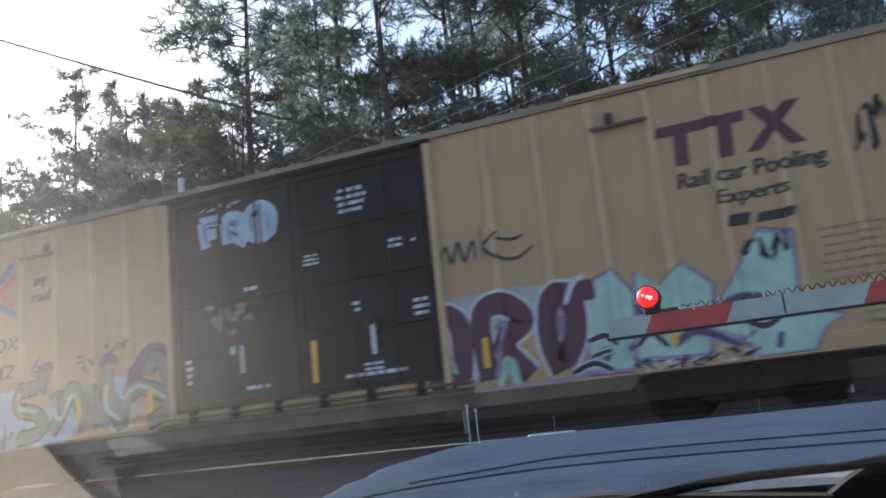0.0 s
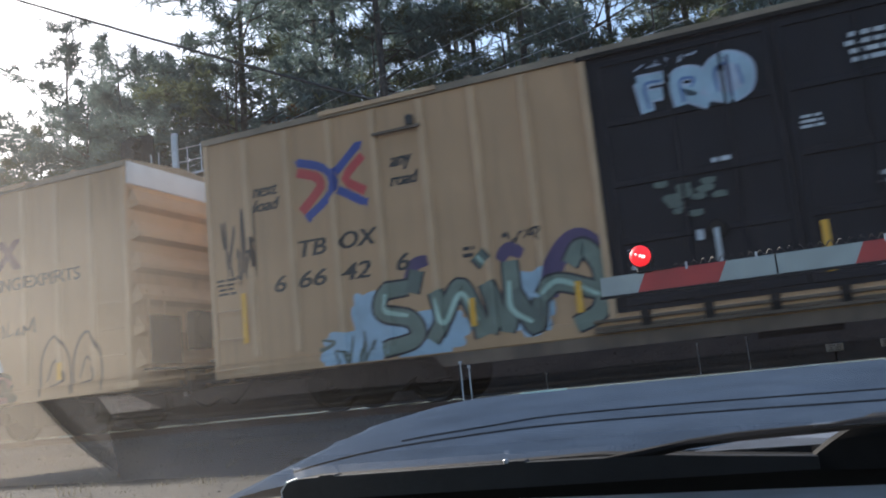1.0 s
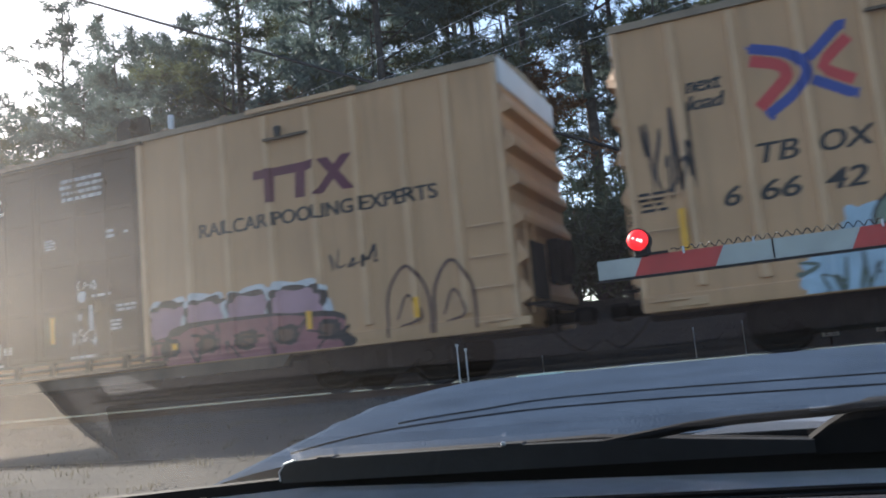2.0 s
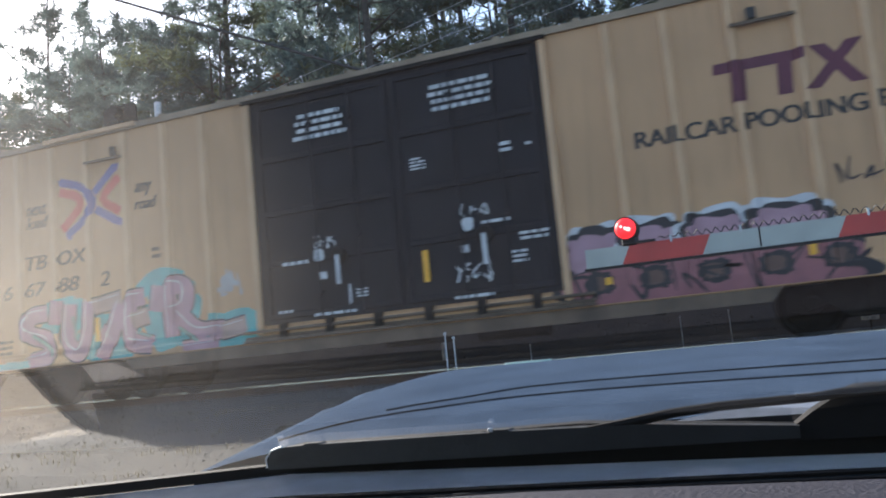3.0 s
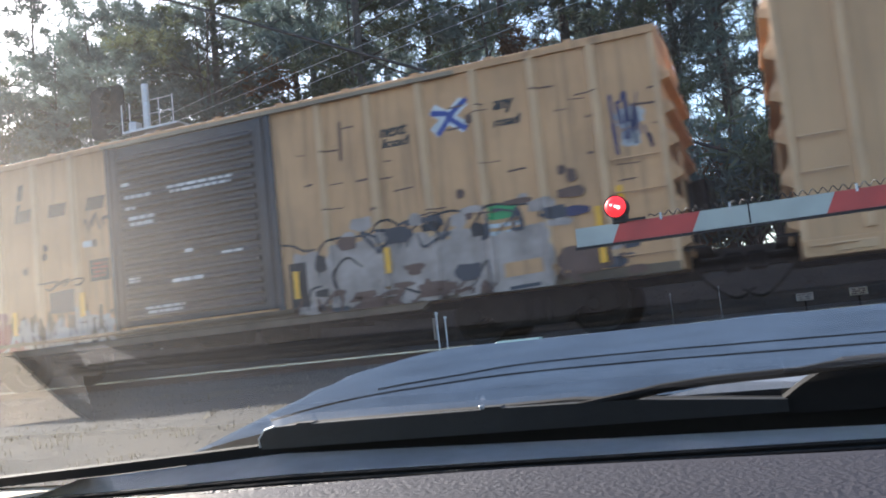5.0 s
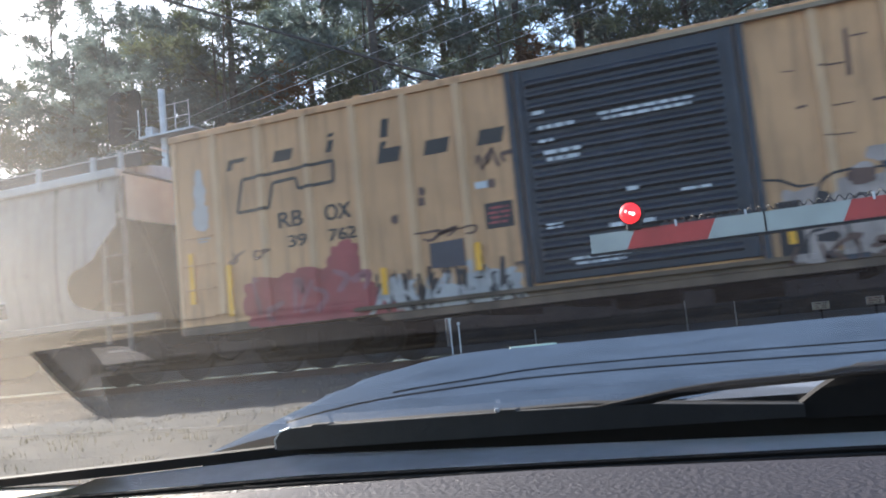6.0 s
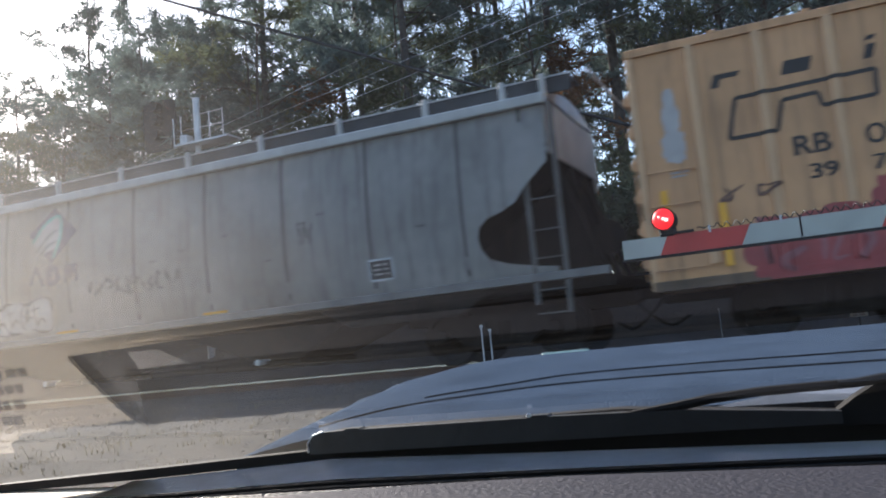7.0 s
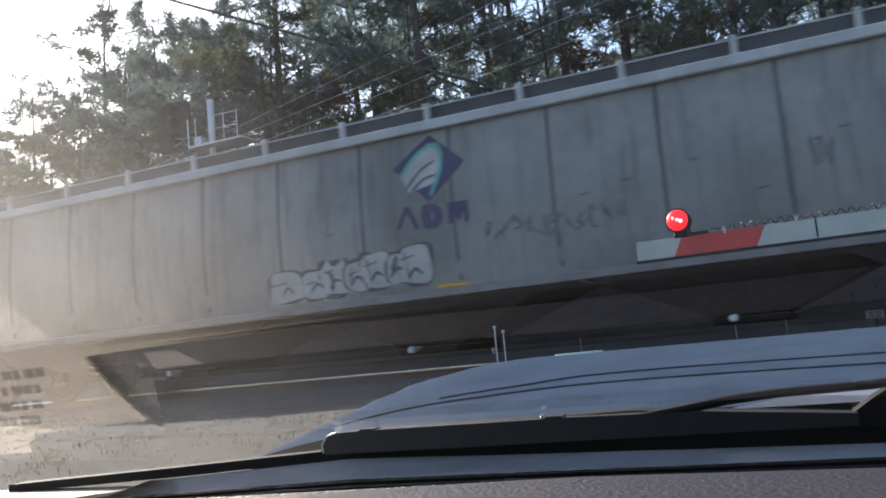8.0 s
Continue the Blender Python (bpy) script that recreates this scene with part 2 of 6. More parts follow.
RED_LENS = lamp_material("lit_red_lens", (0.9, 0.02, 0.025), 0.75)
HOT_SPOT = lamp_material("lit_lamp_core", (1.0, 0.55, 0.5), 1.6)


# ---- mesh helpers ----
def part(name, bm, mats, parent=None, label="", smooth=False):
    """Links a bmesh as one mesh object under a thing or a part."""
    me = bpy.data.meshes.new(name)
    bmesh.ops.recalc_face_normals(bm, faces=bm.faces)
    if smooth:
        for f in bm.faces:
            f.smooth = True
    bm.to_mesh(me)
    bm.free()
    for m in (mats if isinstance(mats, (list, tuple)) else [mats]):
        me.materials.append(m)
    ob = new(name, me)
    ob.parent = parent
    return tagged(ob, label)


def thing(name, label, category, m=None, group="", kind=""):
    ob = new(name)
    if m is not None:
        ob.matrix_basis = m
    return tagged(ob, label, category, group, kind)


def box(bm, x0, x1, y0, y1, z0, z1, bevel=0.0, mat=0):
    vs = [bm.verts.new((x, y, z)) for x in (x0, x1) for y in (y0, y1) for z in (z0, z1)]
    fs = [bm.faces.new([vs[i] for i in q]) for q in ((0, 1, 3, 2), (4, 6, 7, 5), (0, 4, 5, 1), (2, 3, 7, 6), (0, 2, 6, 4), (1, 5, 7, 3))]
    for f in fs:
        f.material_index = mat
    if bevel:
        es = list({e for f in fs for e in f.edges})
        bmesh.ops.bevel(bm, geom=es, offset=bevel, segments=1, affect="EDGES", profile=0.5)
    return bm


def boxed(*a, **k):
    return box(bmesh.new(), *a, **k)


def prism(outline, y0, y1, bm=None, mat=0):
    """An outline in x and z, drawn out from y0 to y1."""
    bm = bm or bmesh.new()
    a = [bm.verts.new((x, y0, z)) for x, z in outline]
    b = [bm.verts.new((x, y1, z)) for x, z in outline]
    k = len(a)
    fs = [bm.faces.new(a), bm.faces.new(b[::-1])] + [bm.faces.new((a[i], b[i], b[(i + 1) % k], a[(i + 1) % k])) for i in range(k)]
    for f in fs:
        f.material_index = mat
    return bm


def tube(points, radius, sides=6, bm=None, taper=None):
    """A round bar along points; taper gives a radius for each point."""
    bm = bm or bmesh.new()
    rings, pts = [], [Vector(p) for p in points]
    for i, p in enumerate(pts):
        d = (pts[min(i + 1, len(pts) - 1)] - pts[max(i - 1, 0)]).normalized()
        u = d.orthogonal().normalized() if i == 0 else (u - d * u.dot(d)).normalized()
        v, r = d.cross(u), (taper[i] if taper else radius)
        rings.append([bm.verts.new(p + (u * math.cos(2 * math.pi * k / sides) + v * math.sin(2 * math.pi * k / sides)) * r) for k in range(sides)])
    for a, b in zip(rings, rings[1:]):
        for k in range(sides):
            bm.faces.new((a[k], a[(k + 1) % sides], b[(k + 1) % sides], b[k]))
    bm.faces.new(rings[0][::-1]), bm.faces.new(rings[-1])
    return bm


def lathe(profile, steps=28, bm=None):
    """A profile of (radius, y) turned about the y axis."""
    bm = bm or bmesh.new()
    rings = [[bm.verts.new((r * math.cos(2 * math.pi * k / steps), y, r * math.sin(2 * math.pi * k / steps))) for k in range(steps)] for r, y in profile]
    for a, b in zip(rings, rings[1:]):
        for k in range(steps):
            bm.faces.new((a[k], a[(k + 1) % steps], b[(k + 1) % steps], b[k]))
    bm.faces.new(rings[0]), bm.faces.new(rings[-1][::-1])
    return bm


def smooth_line(pts, steps=7):
    """A flowing line through the points."""
    p = [Vector(q) for q in pts]
    if len(p) < 3:
        return p
    p = [p[0] * 2 - p[1]] + p + [p[-1] * 2 - p[-2]]
    out = []
    for i in range(1, len(p) - 2):
        for s in range(steps):
            t = s / steps
            out.append(0.5 * ((2 * p[i]) + (p[i + 1] - p[i - 1]) * t + (2 * p[i - 1] - 5 * p[i] + 4 * p[i + 1] - p[i + 2]) * t * t
                              + (3 * p[i] - p[i - 1] - 3 * p[i + 1] + p[i + 2]) * t ** 3))
    return out + [p[-2]]


# Paint lies in layers on a car's side; each new mark lies a little prouder than the last.
LAYER = [0.0]


def lift():
    LAYER[0] += 0.00025
    return -0.002 - LAYER[0]


def brush(bm, pts, width, mat=0, y=None, taper=0.7, steps=6):
    """A flat stroke of paint in x and z."""
    y = lift() if y is None else y
    line = smooth_line([(x, 0, z) for x, z in pts], steps)
    prev, k = None, len(line)
    for i, p in enumerate(line):
        d = (line[min(i + 1, k - 1)] - line[max(i - 1, 0)])
        d = d.normalized() if d.length > 1e-6 else Vector((1, 0, 0))
        s = i / (k - 1)
        w = width * 0.5 * (taper + (1 - taper) * math.sin(math.pi * min(1, max(0, s))) ** 0.5)
        n = Vector((-d.z, 0, d.x)) * w
        a, b = bm.verts.new((p.x + n.x, y, p.z + n.z)), bm.verts.new((p.x - n.x, y, p.z - n.z))
        if prev:
            bm.faces.new((prev[0], prev[1], b, a)).material_index = mat
        prev = (a, b)
    return bm


def patch(bm, pts, mat=0, y=None):
    """A flat patch of paint with a straight or lumpy outline in x and z."""
    y = lift() if y is None else y
    bm.faces.new([bm.verts.new((x, y, z)) for x, z in pts]).material_index = mat
    return bm


def cloud(bm, x0, x1, z0, z1, rng, mat=0, lumps=9):
    """A lumpy filled patch."""
    cx, cz, rx, rz = (x0 + x1) / 2, (z0 + z1) / 2, (x1 - x0) / 2, (z1 - z0) / 2
    ph, out = rng.random() * 6, []
    for k in range(72):
        a = 2 * math.pi * k / 72
        r = 0.86 + 0.16 * abs(math.sin(a * lumps / 2 + ph)) + 0.05 * math.sin(3 * a + ph)
        sx, sz = math.copysign(abs(math.cos(a)) ** 0.6, math.cos(a)), math.copysign(abs(math.sin(a)) ** 0.7, math.sin(a))
        out.append((cx + rx * r * sx, cz + rz * r * sz))
    return patch(bm, out, mat)


def words(bm, text, x0, x1, z0, z1, shear=0.0, mat=0, bold=0.022):
    """Lettering of the built-in font, fitted to a field."""
    cu = bpy.data.curves.new("lettering", "FONT")
    cu.body, cu.shear, cu.offset = text, shear, 0.008
    ob = bpy.data.objects.new("lettering", cu)
    scene.collection.objects.link(ob)
    me = bpy.data.meshes.new_from_object(ob.evaluated_get(bpy.context.evaluated_depsgraph_get()))
    bpy.data.objects.remove(ob)
    co = np.array([v.co[:] for v in me.vertices])
    lo, hi = co.min(0), co.max(0)
    for dx in (0.0, bold):                # struck twice for a heavy letter
        y = lift()
        vs = [bm.verts.new((x0 + dx + (c[0] - lo[0]) / (hi[0] - lo[0]) * (x1 - x0), y, z0 + (c[1] - lo[1]) / (hi[1] - lo[1]) * (z1 - z0))) for c in co]
        for p in me.polygons:
            bm.faces.new([vs[i] for i in p.vertices]).material_index = mat
    bpy.data.meshes.remove(me)
    return bm


def bars(bm, x0, x1, z0, z1, lines, rng, mat=0, fill=0.55):
    """Small print: plain bars of its size, broken like words."""
    h = (z1 - z0) / lines
    for i in range(lines):
        z = z1 - (i + 1) * h + h * (1 - fill) / 2
        inset = (x1 - x0) * 0.12 * rng.random()
        x = x0 + inset
        while x < x1 - inset - 0.03:
            w = min(rng.uniform(0.06, 0.2), x1 - inset - x)
            patch(bm, [(x, z), (x + w, z), (x + w, z + h * fill), (x, z + h * fill)], mat)
            x += w + 0.035
    return bm


def drape(bm, ribs, depth=0.06, half=0.045, slope=0.03):
    """Lays paint over the upright ribs of a car's side."""
    xs = [v.co.x for v in bm.verts]
    if not xs:
        return bm
    lo, hi = min(xs), max(xs)
    for r in ribs:
        for e in (r - half - slope, r - half, r + half, r + half + slope):
            if lo < e < hi:
                bmesh.ops.bisect_plane(bm, geom=bm.verts[:] + bm.edges[:] + bm.faces[:], plane_co=(e, 0, 0), plane_no=(1, 0, 0), dist=1e-5)
    for v in bm.verts:
        for r in ribs:
            d = abs(v.co.x - r)
            if d < half + slope:
                v.co.y -= depth * min(1.0, (half + slope - d) / slope)
    return bm


# ---- the ground and the track ----
def ground_height(x, y):
    """The road climbs to the raised track; beyond it a low bank carries the wood."""
    s = min(1, max(0, (y - 1.5) / 7.5))
    z = 0.92 * s * s * (3 - 2 * s)
    b = min(1, max(0, (y - 15.6) / 5))
    return z + 1.7 * b * b * (3 - 2 * b) + 0.03 * noise.noise((x * 0.4, y * 0.4, 0)) * min(1, max(0.2, abs(x) / 6))


def build_ground():
    xs = sorted({*range(-40, 41), *[s * v for v in (46, 55, 70, 100, 160, 280, 600, 1500) for s in (-1, 1)]})
    ys = [-1500, -500, -150, -60, -30, -15, -8, -4, -2, 0, 1, 1.5] + [2 + 0.5 * i for i in range(44)] + [25, 28, 32, 40, 55, 80, 130, 250, 500, 1500]
    bm = bmesh.new()
    g = [[bm.verts.new((x, y, ground_height(x, y))) for y in ys] for x in xs]
    for i in range(len(xs) - 1):
        for j in range(len(ys) - 1):
            bm.faces.new((g[i][j], g[i + 1][j], g[i + 1][j + 1], g[i][j + 1]))
    tagged(part("ground", bm, EARTH, smooth=True), "dry grassy earth rising to the raised railway", "ground", kind="structure")
    # road over the crossing
    bm = bmesh.new()
    ys = [-60, -20, -6, -2, 0, 1.5] + [2 + 0.5 * i for i in range(17)] + [10.6]
    g = [[bm.verts.new((x, y, ground_height(0, y) + 0.03)) for y in ys] for x in (-3.4, -1.2, 1.5, 4.6)]
    for i in range(3):
        for j in range(len(ys) - 1):
            bm.faces.new((g[i][j], g[i + 1][j], g[i + 1][j + 1], g[i][j + 1]))
    bmesh.ops.solidify(bm, geom=bm.faces[:], thickness=0.05)
    tagged(part("road", bm, ASPHALT, smooth=True), "worn grey asphalt road climbing to the level crossing", "road", kind="structure")


def build_track():
    y_near, gauge = SIDE_Y + 0.86, 1.435
    bm = bmesh.new()
    xs = [-120 + 4 * i for i in range(61)]
    prof = [(y_near - 2.6, 0.86), (y_near - 1.3, 0.955), (y_near - 0.6, 0.985), (y_near + gauge + 0.6, 0.985), (y_near + gauge + 1.4, 0.93), (y_near + gauge + 2.6, 0.62)]
    g = [[bm.verts.new((x, y, z + 0.01 * noise.noise((x, y * 3, 0)))) for y, z in prof] for x in xs]
    for i in range(len(xs) - 1):
        for j in range(len(prof) - 1):
            bm.faces.new((g[i][j], g[i + 1][j], g[i + 1][j + 1], g[i][j + 1]))
    tagged(part("ballast_bed", bm, BALLAST, smooth=True), "grey crushed stone ballast under the rails", "ballast", kind="structure")
    rng = random.Random(4)
    # loose stones on the near shoulder
    vs, fs = [], []
    for i in range(9000):
        x, y = rng.uniform(-24, 6), y_near + rng.triangular(-2.8, 0.9, -1.2)
        z = 0.86 + 0.125 * min(1, max(0, (y - y_near + 2.6) / 2))
        r, o = rng.uniform(0.02, 0.045), len(vs)
        for k in range(4):
            a = k * 1.57 + rng.random()
            vs.append((x + r * math.cos(a), y + r * math.sin(a), z - 0.01 + rng.uniform(0, r * 0.6)))
        vs.append((x, y, z + r * rng.uniform(0.5, 1.1)))
        fs += [(o, o + 1, o + 4), (o + 1, o + 2, o + 4), (o + 2, o + 3, o + 4), (o + 3, o, o + 4)]
    me = bpy.data.meshes.new("ballast_stones")
    me.from_pydata(vs, [], fs)
    me.materials.append(BALLAST)
    tagged(new("ballast_stones", me), "loose grey ballast stones along the track", "stones", kind="stuff")
    for k in (0, 1):
        y = y_near + k * gauge
        rail = thing("rail", "rusty steel rail with a polished bright head", "rail", group="rails of the track")
        part("web", boxed(-120, 120, y - 0.008, y + 0.008, 0.97, RAIL_Z - 0.035), RUST, rail)
        part("foot", boxed(-120, 120, y - 0.07, y + 0.07, 0.955, 0.972), RUST, rail)
        high = RAIL_Z + 0.015 * k            # the far rail is canted a little
        if k == 0:
            part("head", boxed(-120, 120, y - 0.036, y + 0.036, RAIL_Z - 0.04, RAIL_Z - 0.004, bevel=0.006), RUST, rail, "rusty rail head")
            part("running_surface", boxed(-120, 120, y - 0.03, y + 0.034, RAIL_Z - 0.005, RAIL_Z - 0.003), RUST, rail, "dull running surface")
        else:
            part("head", boxed(-120, 120, y - 0.036, y + 0.036, high - 0.04, high, bevel=0.008), RAIL_HEAD, rail, "polished bright steel rail head")
    first = tagged(part("railway_tie", boxed(-0.115, 0.115, -1.25, 1.25, -0.16, 0, bevel=0.012), TIE), "dark creosoted wooden railway tie in ballast", "railway tie", "ties under the track")
    first.matrix_basis = pose(-44.8, y_near + gauge / 2, 1.0)
    for i in range(1, 110):
        copy_thing(first, pose(-44.8 + 0.55 * i, y_near + gauge / 2, 1.0, 0, 0, rng.uniform(-1, 1)))


# ---- railway cars: x along the car, y away from the road, z above the rail head ----
def build_truck(car, x, wheel_rows):
    """A two-axle truck; its wheels turn."""
    truck = new("truck")
    truck.parent, truck.location = car, (x, 0, 0)
    tagged(truck, "grimy cast steel truck")
    for y0, y1 in ((0.5, 0.62), (2.53, 2.65)):
        outline = [(-1.2, 0.36), (-1.2, 0.56), (-0.95, 0.6), (-0.5, 0.72), (0.5, 0.72), (0.95, 0.6), (1.2, 0.56), (1.2, 0.36), (1.0, 0.33), (0.7, 0.42), (0.45, 0.22), (-0.45, 0.22), (-0.7, 0.42), (-1.0, 0.33)]
        part("side_frame", prism(outline, y0, y1), GRIME, truck)
        for sx in (-0.22, -0.02, 0.18):
            part("spring", tube([(sx + 0.02, y0 + 0.05, 0.27), (sx + 0.02, y0 + 0.05, 0.6)], 0.075, 10), GRIME, truck)
        for sx in (-0.89, 0.89):
            bm = lathe([(0.02, y0 - 0.07), (0.085, y0 - 0.07), (0.1, y0 - 0.04), (0.1, y0 + 0.05)], 16)
            bmesh.ops.translate(bm, verts=bm.verts, vec=(sx, 0, 0.44))
            part("axle_cap", bm, GRIME, truck)
    part("bolster", boxed(-0.22, 0.22, 0.52, 2.63, 0.38, 0.62, bevel=0.03), GRIME, truck)
    for sx in (-0.89, 0.89):
        # near wheel, far wheel and axle in one turning piece
        bm = lathe([(0.06, 0.76), (0.15, 0.76), (0.16, 0.8), (0.34, 0.815), (0.36, 0.79), (0.425, 0.79), (0.435, 0.9), (0.46, 0.91), (0.46, 0.935), (0.36, 0.94), (0.16, 0.93), (0.08, 0.93)], 32)
        lathe([(0.08, 2.22), (0.16, 2.22), (0.36, 2.21), (0.46, 2.215), (0.46, 2.24), (0.435, 2.25), (0.425, 2.36), (0.36, 2.36), (0.34, 2.335), (0.06, 2.37)], 32, bm)
        lathe([(0.08, 0.5), (0.08, 2.65)], 12, bm)
        for a in range(5):
            box(bm, 0.2 * math.cos(a * 1.257) - 0.025, 0.2 * math.cos(a * 1.257) + 0.025, 0.79, 0.805, 0.2 * math.sin(a * 1.257) - 0.025, 0.2 * math.sin(a * 1.257) + 0.025)
        me = bpy.data.meshes.new("wheelset")
        bmesh.ops.recalc_face_normals(bm, faces=bm.faces)
        bm.to_mesh(me)
        bm.free()
        me.materials.append(WHEEL)
        axle = new("wheelset", me)
        axle.parent = truck
        wheel_rows.append((axle, sx))
    return truck


def build_coupler(car, x, way):
    bm = bmesh.new()
    box(bm, min(x, x + way * 0.5), max(x, x + way * 0.5), 1.5, 1.65, 0.72, 0.9, bevel=0.02)
    box(bm, min(x + way * 0.42, x + way * 0.72), max(x + way * 0.42, x + way * 0.72), 1.42, 1.73, 0.68, 0.95, bevel=0.05)
    part("coupler", bm, GRIME, car, "grimy cast steel coupler")
    hose = [(x, 1.2, 0.8), (x + way * 0.25, 1.15, 0.5), (x + way * 0.55, 1.2, 0.3), (x + way * 0.8, 1.3, 0.42)]
    part("air_hose", tube([tuple(p) for p in smooth_line(hose)], 0.022, 6), RUBBER, car, "black rubber air hose")


def build_end(car, x, way, top, paint, cap=None):
    """The pressed steel end of a boxcar with its level ridges."""
    zs = [1.0 + (top - 1.35) * i / 6 for i in range(7)]
    for a, b in zip(zs, zs[1:]):
        h = b - a
        prof = [(0, a + 0.06 * h), (0.13, a + 0.2 * h), (0.13, a + 0.34 * h), (0.0, a + 0.72 * h)]
        bm = bmesh.new()
        rows = [[bm.verts.new((x + way * d, y, z)) for d, z in prof] for y in (0.06, 0.16, 2.99, 3.09)]
        for k, row in enumerate(rows):
            if k in (0, 3):
                for v in row:
                    v.co.x = x
        for r, q in zip(rows, rows[1:]):
            for j in range(3):
                bm.faces.new((r[j], r[j + 1], q[j + 1], q[j]))
        part("end_ridge", bm, paint, car)
    if cap:
        part("end_cap", boxed(min(x, x + way * 0.03), max(x, x + way * 0.03), 0.02, 3.13, top - 0.42, top - 0.02), cap, car, "white painted band across the top of the end")
    if way > 0:
        part("brake_housing", boxed(x + 0.13, x + 0.36, 1.25, 1.75, 1.35, 2.05, bevel=0.03), GRIME, car, "grimy hand brake housing")
        bm = lathe([(0.24, -0.012), (0.28, -0.012), (0.28, 0.012), (0.24, 0.012)], 20)
        for k in range(3):
            a = k * math.pi / 3
            tube([(0.26 * math.cos(a), 0, 0.26 * math.sin(a)), (-0.26 * math.cos(a), 0, -0.26 * math.sin(a))], 0.012, 5, bm)
        bmesh.ops.rotate(bm, verts=bm.verts, matrix=Matrix.Rotation(math.pi / 2, 3, "Z"))
        bmesh.ops.translate(bm, verts=bm.verts, vec=(x + 0.42, 1.5, 1.75))
        part("brake_wheel", bm, GRIME, car, "grimy hand brake wheel")
        part("end_panel", boxed(x + 0.132, x + 0.16, 0.3, 1.1, 1.1, 1.95, bevel=0.01), GRIME, car)
    part("crossover_step", boxed(min(x, x + way * 0.3), max(x, x + way * 0.3), 0.25, 2.9, 1.0, 1.04), GRIME, car)
    for y in (0.3, 0.72):
        part("end_ladder_rail", boxed(min(x + way * 0.09, x + way * 0.12), max(x + way * 0.09, x + way * 0.12), y, y + 0.04, 0.9, 2.4), paint, car)
    for z in (1.2, 1.5, 1.8, 2.1):
        part("end_rung", tube([(x + way * 0.11, 0.3, z), (x + way * 0.11, 0.75, z)], 0.012, 5), paint, car)


def boxcar_shell(car, L, top, low, mid, x_mid, ribs, paint, rib_paint, roof_paint, door, rib_top, rib_depth=0.06, sill_paint=None):
    """Body, ribs, sills and roof. door: (x0, x1). The near side lies at y = 0, the far one at y = 3.15."""
    W = 3.15
    bm = bmesh.new()
    box(bm, 0, L, 0, W, low, top - 0.1, bevel=0.025)
    part("body", bm, paint, car)
    # a low gabled roof with its eaves
    bm = bmesh.new()
    sec = [(-0.045, top - 0.12), (-0.045, top - 0.02), (0.06, top + 0.02), (W / 2, top + 0.13), (W - 0.06, top + 0.02), (W + 0.045, top - 0.02), (W + 0.045, top - 0.12)]
    a, b = [bm.verts.new((-0.02, y, z)) for y, z in sec], [bm.verts.new((L + 0.02, y, z)) for y, z in sec]
    bm.faces.new(a), bm.faces.new(b[::-1])
    for i in range(7):
        bm.faces.new((a[i], a[(i + 1) % 7], b[(i + 1) % 7], b[i]))
    part("roof", bm, roof_paint, car, "dusty gabled steel roof")
    n = int(L / 1.15)
    for i in range(1, n):
        x = L * i / n
        bm = bmesh.new()
        for k in (-1, 1):
            y0, y1 = W / 2, (0.0 if k < 0 else W)
            v = [bm.verts.new((x + dx, y, z)) for y, z in ((y0, top + 0.125), (y1, top + 0.0)) for dx in (-0.05, 0.05)]
            w = [bm.verts.new((q.co.x, q.co.y, q.co.z + 0.035)) for q in v]
            for q in ((0, 1, 3, 2), (4, 6, 7, 5), (0, 4, 5, 1), (2, 3, 7, 6), (0, 2, 6, 4), (1, 5, 7, 3)):
                vv = v + w
                bm.faces.new([vv[j] for j in q])
        part("roof_seam", bm, roof_paint, car)
    for r in ribs:
        bm = prism([(r - 0.075, 0), (r - 0.045, -rib_depth), (r + 0.045, -rib_depth), (r + 0.075, 0)], low + 0.28, rib_top)
        for v in bm.verts:
            v.co.y, v.co.z = v.co.z, v.co.y
        part("rib", bm, rib_paint, car)
    for x in (0.0, L - 0.09):
        part("corner_post", boxed(x, x + 0.09, -0.035, 0.02, low, top - 0.12, bevel=0.012), rib_paint, car)
    part("side_sill", boxed(0.02, L - 0.02, -0.045, 0.05, low - 0.02, low + (0.12 if sill_paint else 0.2), bevel=0.012), sill_paint or paint, car)
    x0, x1 = x_mid
    bm = prism([(x0, low + 0.1), (x0 + 0.25, mid), (x1 - 0.25, mid), (x1, low + 0.1)], -0.03, 0.09)
    part("middle_sill", bm, SILL, car, "grimy deep sill below the doors")
    part("centre_sill", boxed(-0.1, L + 0.1, 1.35, 1.8, 0.62, 0.98), GRIME, car)
    part("floor_frame", boxed(0.3, L - 0.3, 0.2, 2.95, 0.78, low + 0.2), GRIME, car)
    for x in (L * 0.34, L * 0.42, L * 0.6, L * 0.68):
        part("cross_bearer", boxed(x, x + 0.12, 0.12, 3.0, 0.55, 0.85), GRIME, car)
    part("brake_cylinder", tube([(L * 0.46, 0.9, 0.6), (L * 0.52, 0.9, 0.6)], 0.17, 14), GRIME, car)
    part("air_tank", tube([(L * 0.55, 0.7, 0.58), (L * 0.61, 0.7, 0.58)], 0.2, 14), GRIME, car)


def side_rungs(car, xs, zs, paint):
    for z in zs:
        part("rung", tube([(xs[0], -0.02, z), (xs[0], -0.09, z), (xs[1], -0.09, z), (xs[1], -0.02, z)], 0.012, 5), paint, car)


def yellow_strips(car, spots):
    for x, z0, z1 in spots:
        part("reflector_strip", boxed(x - 0.045, x + 0.045, -0.085, -0.07, z0, z1), YELLOW, car, "yellow reflector strip")


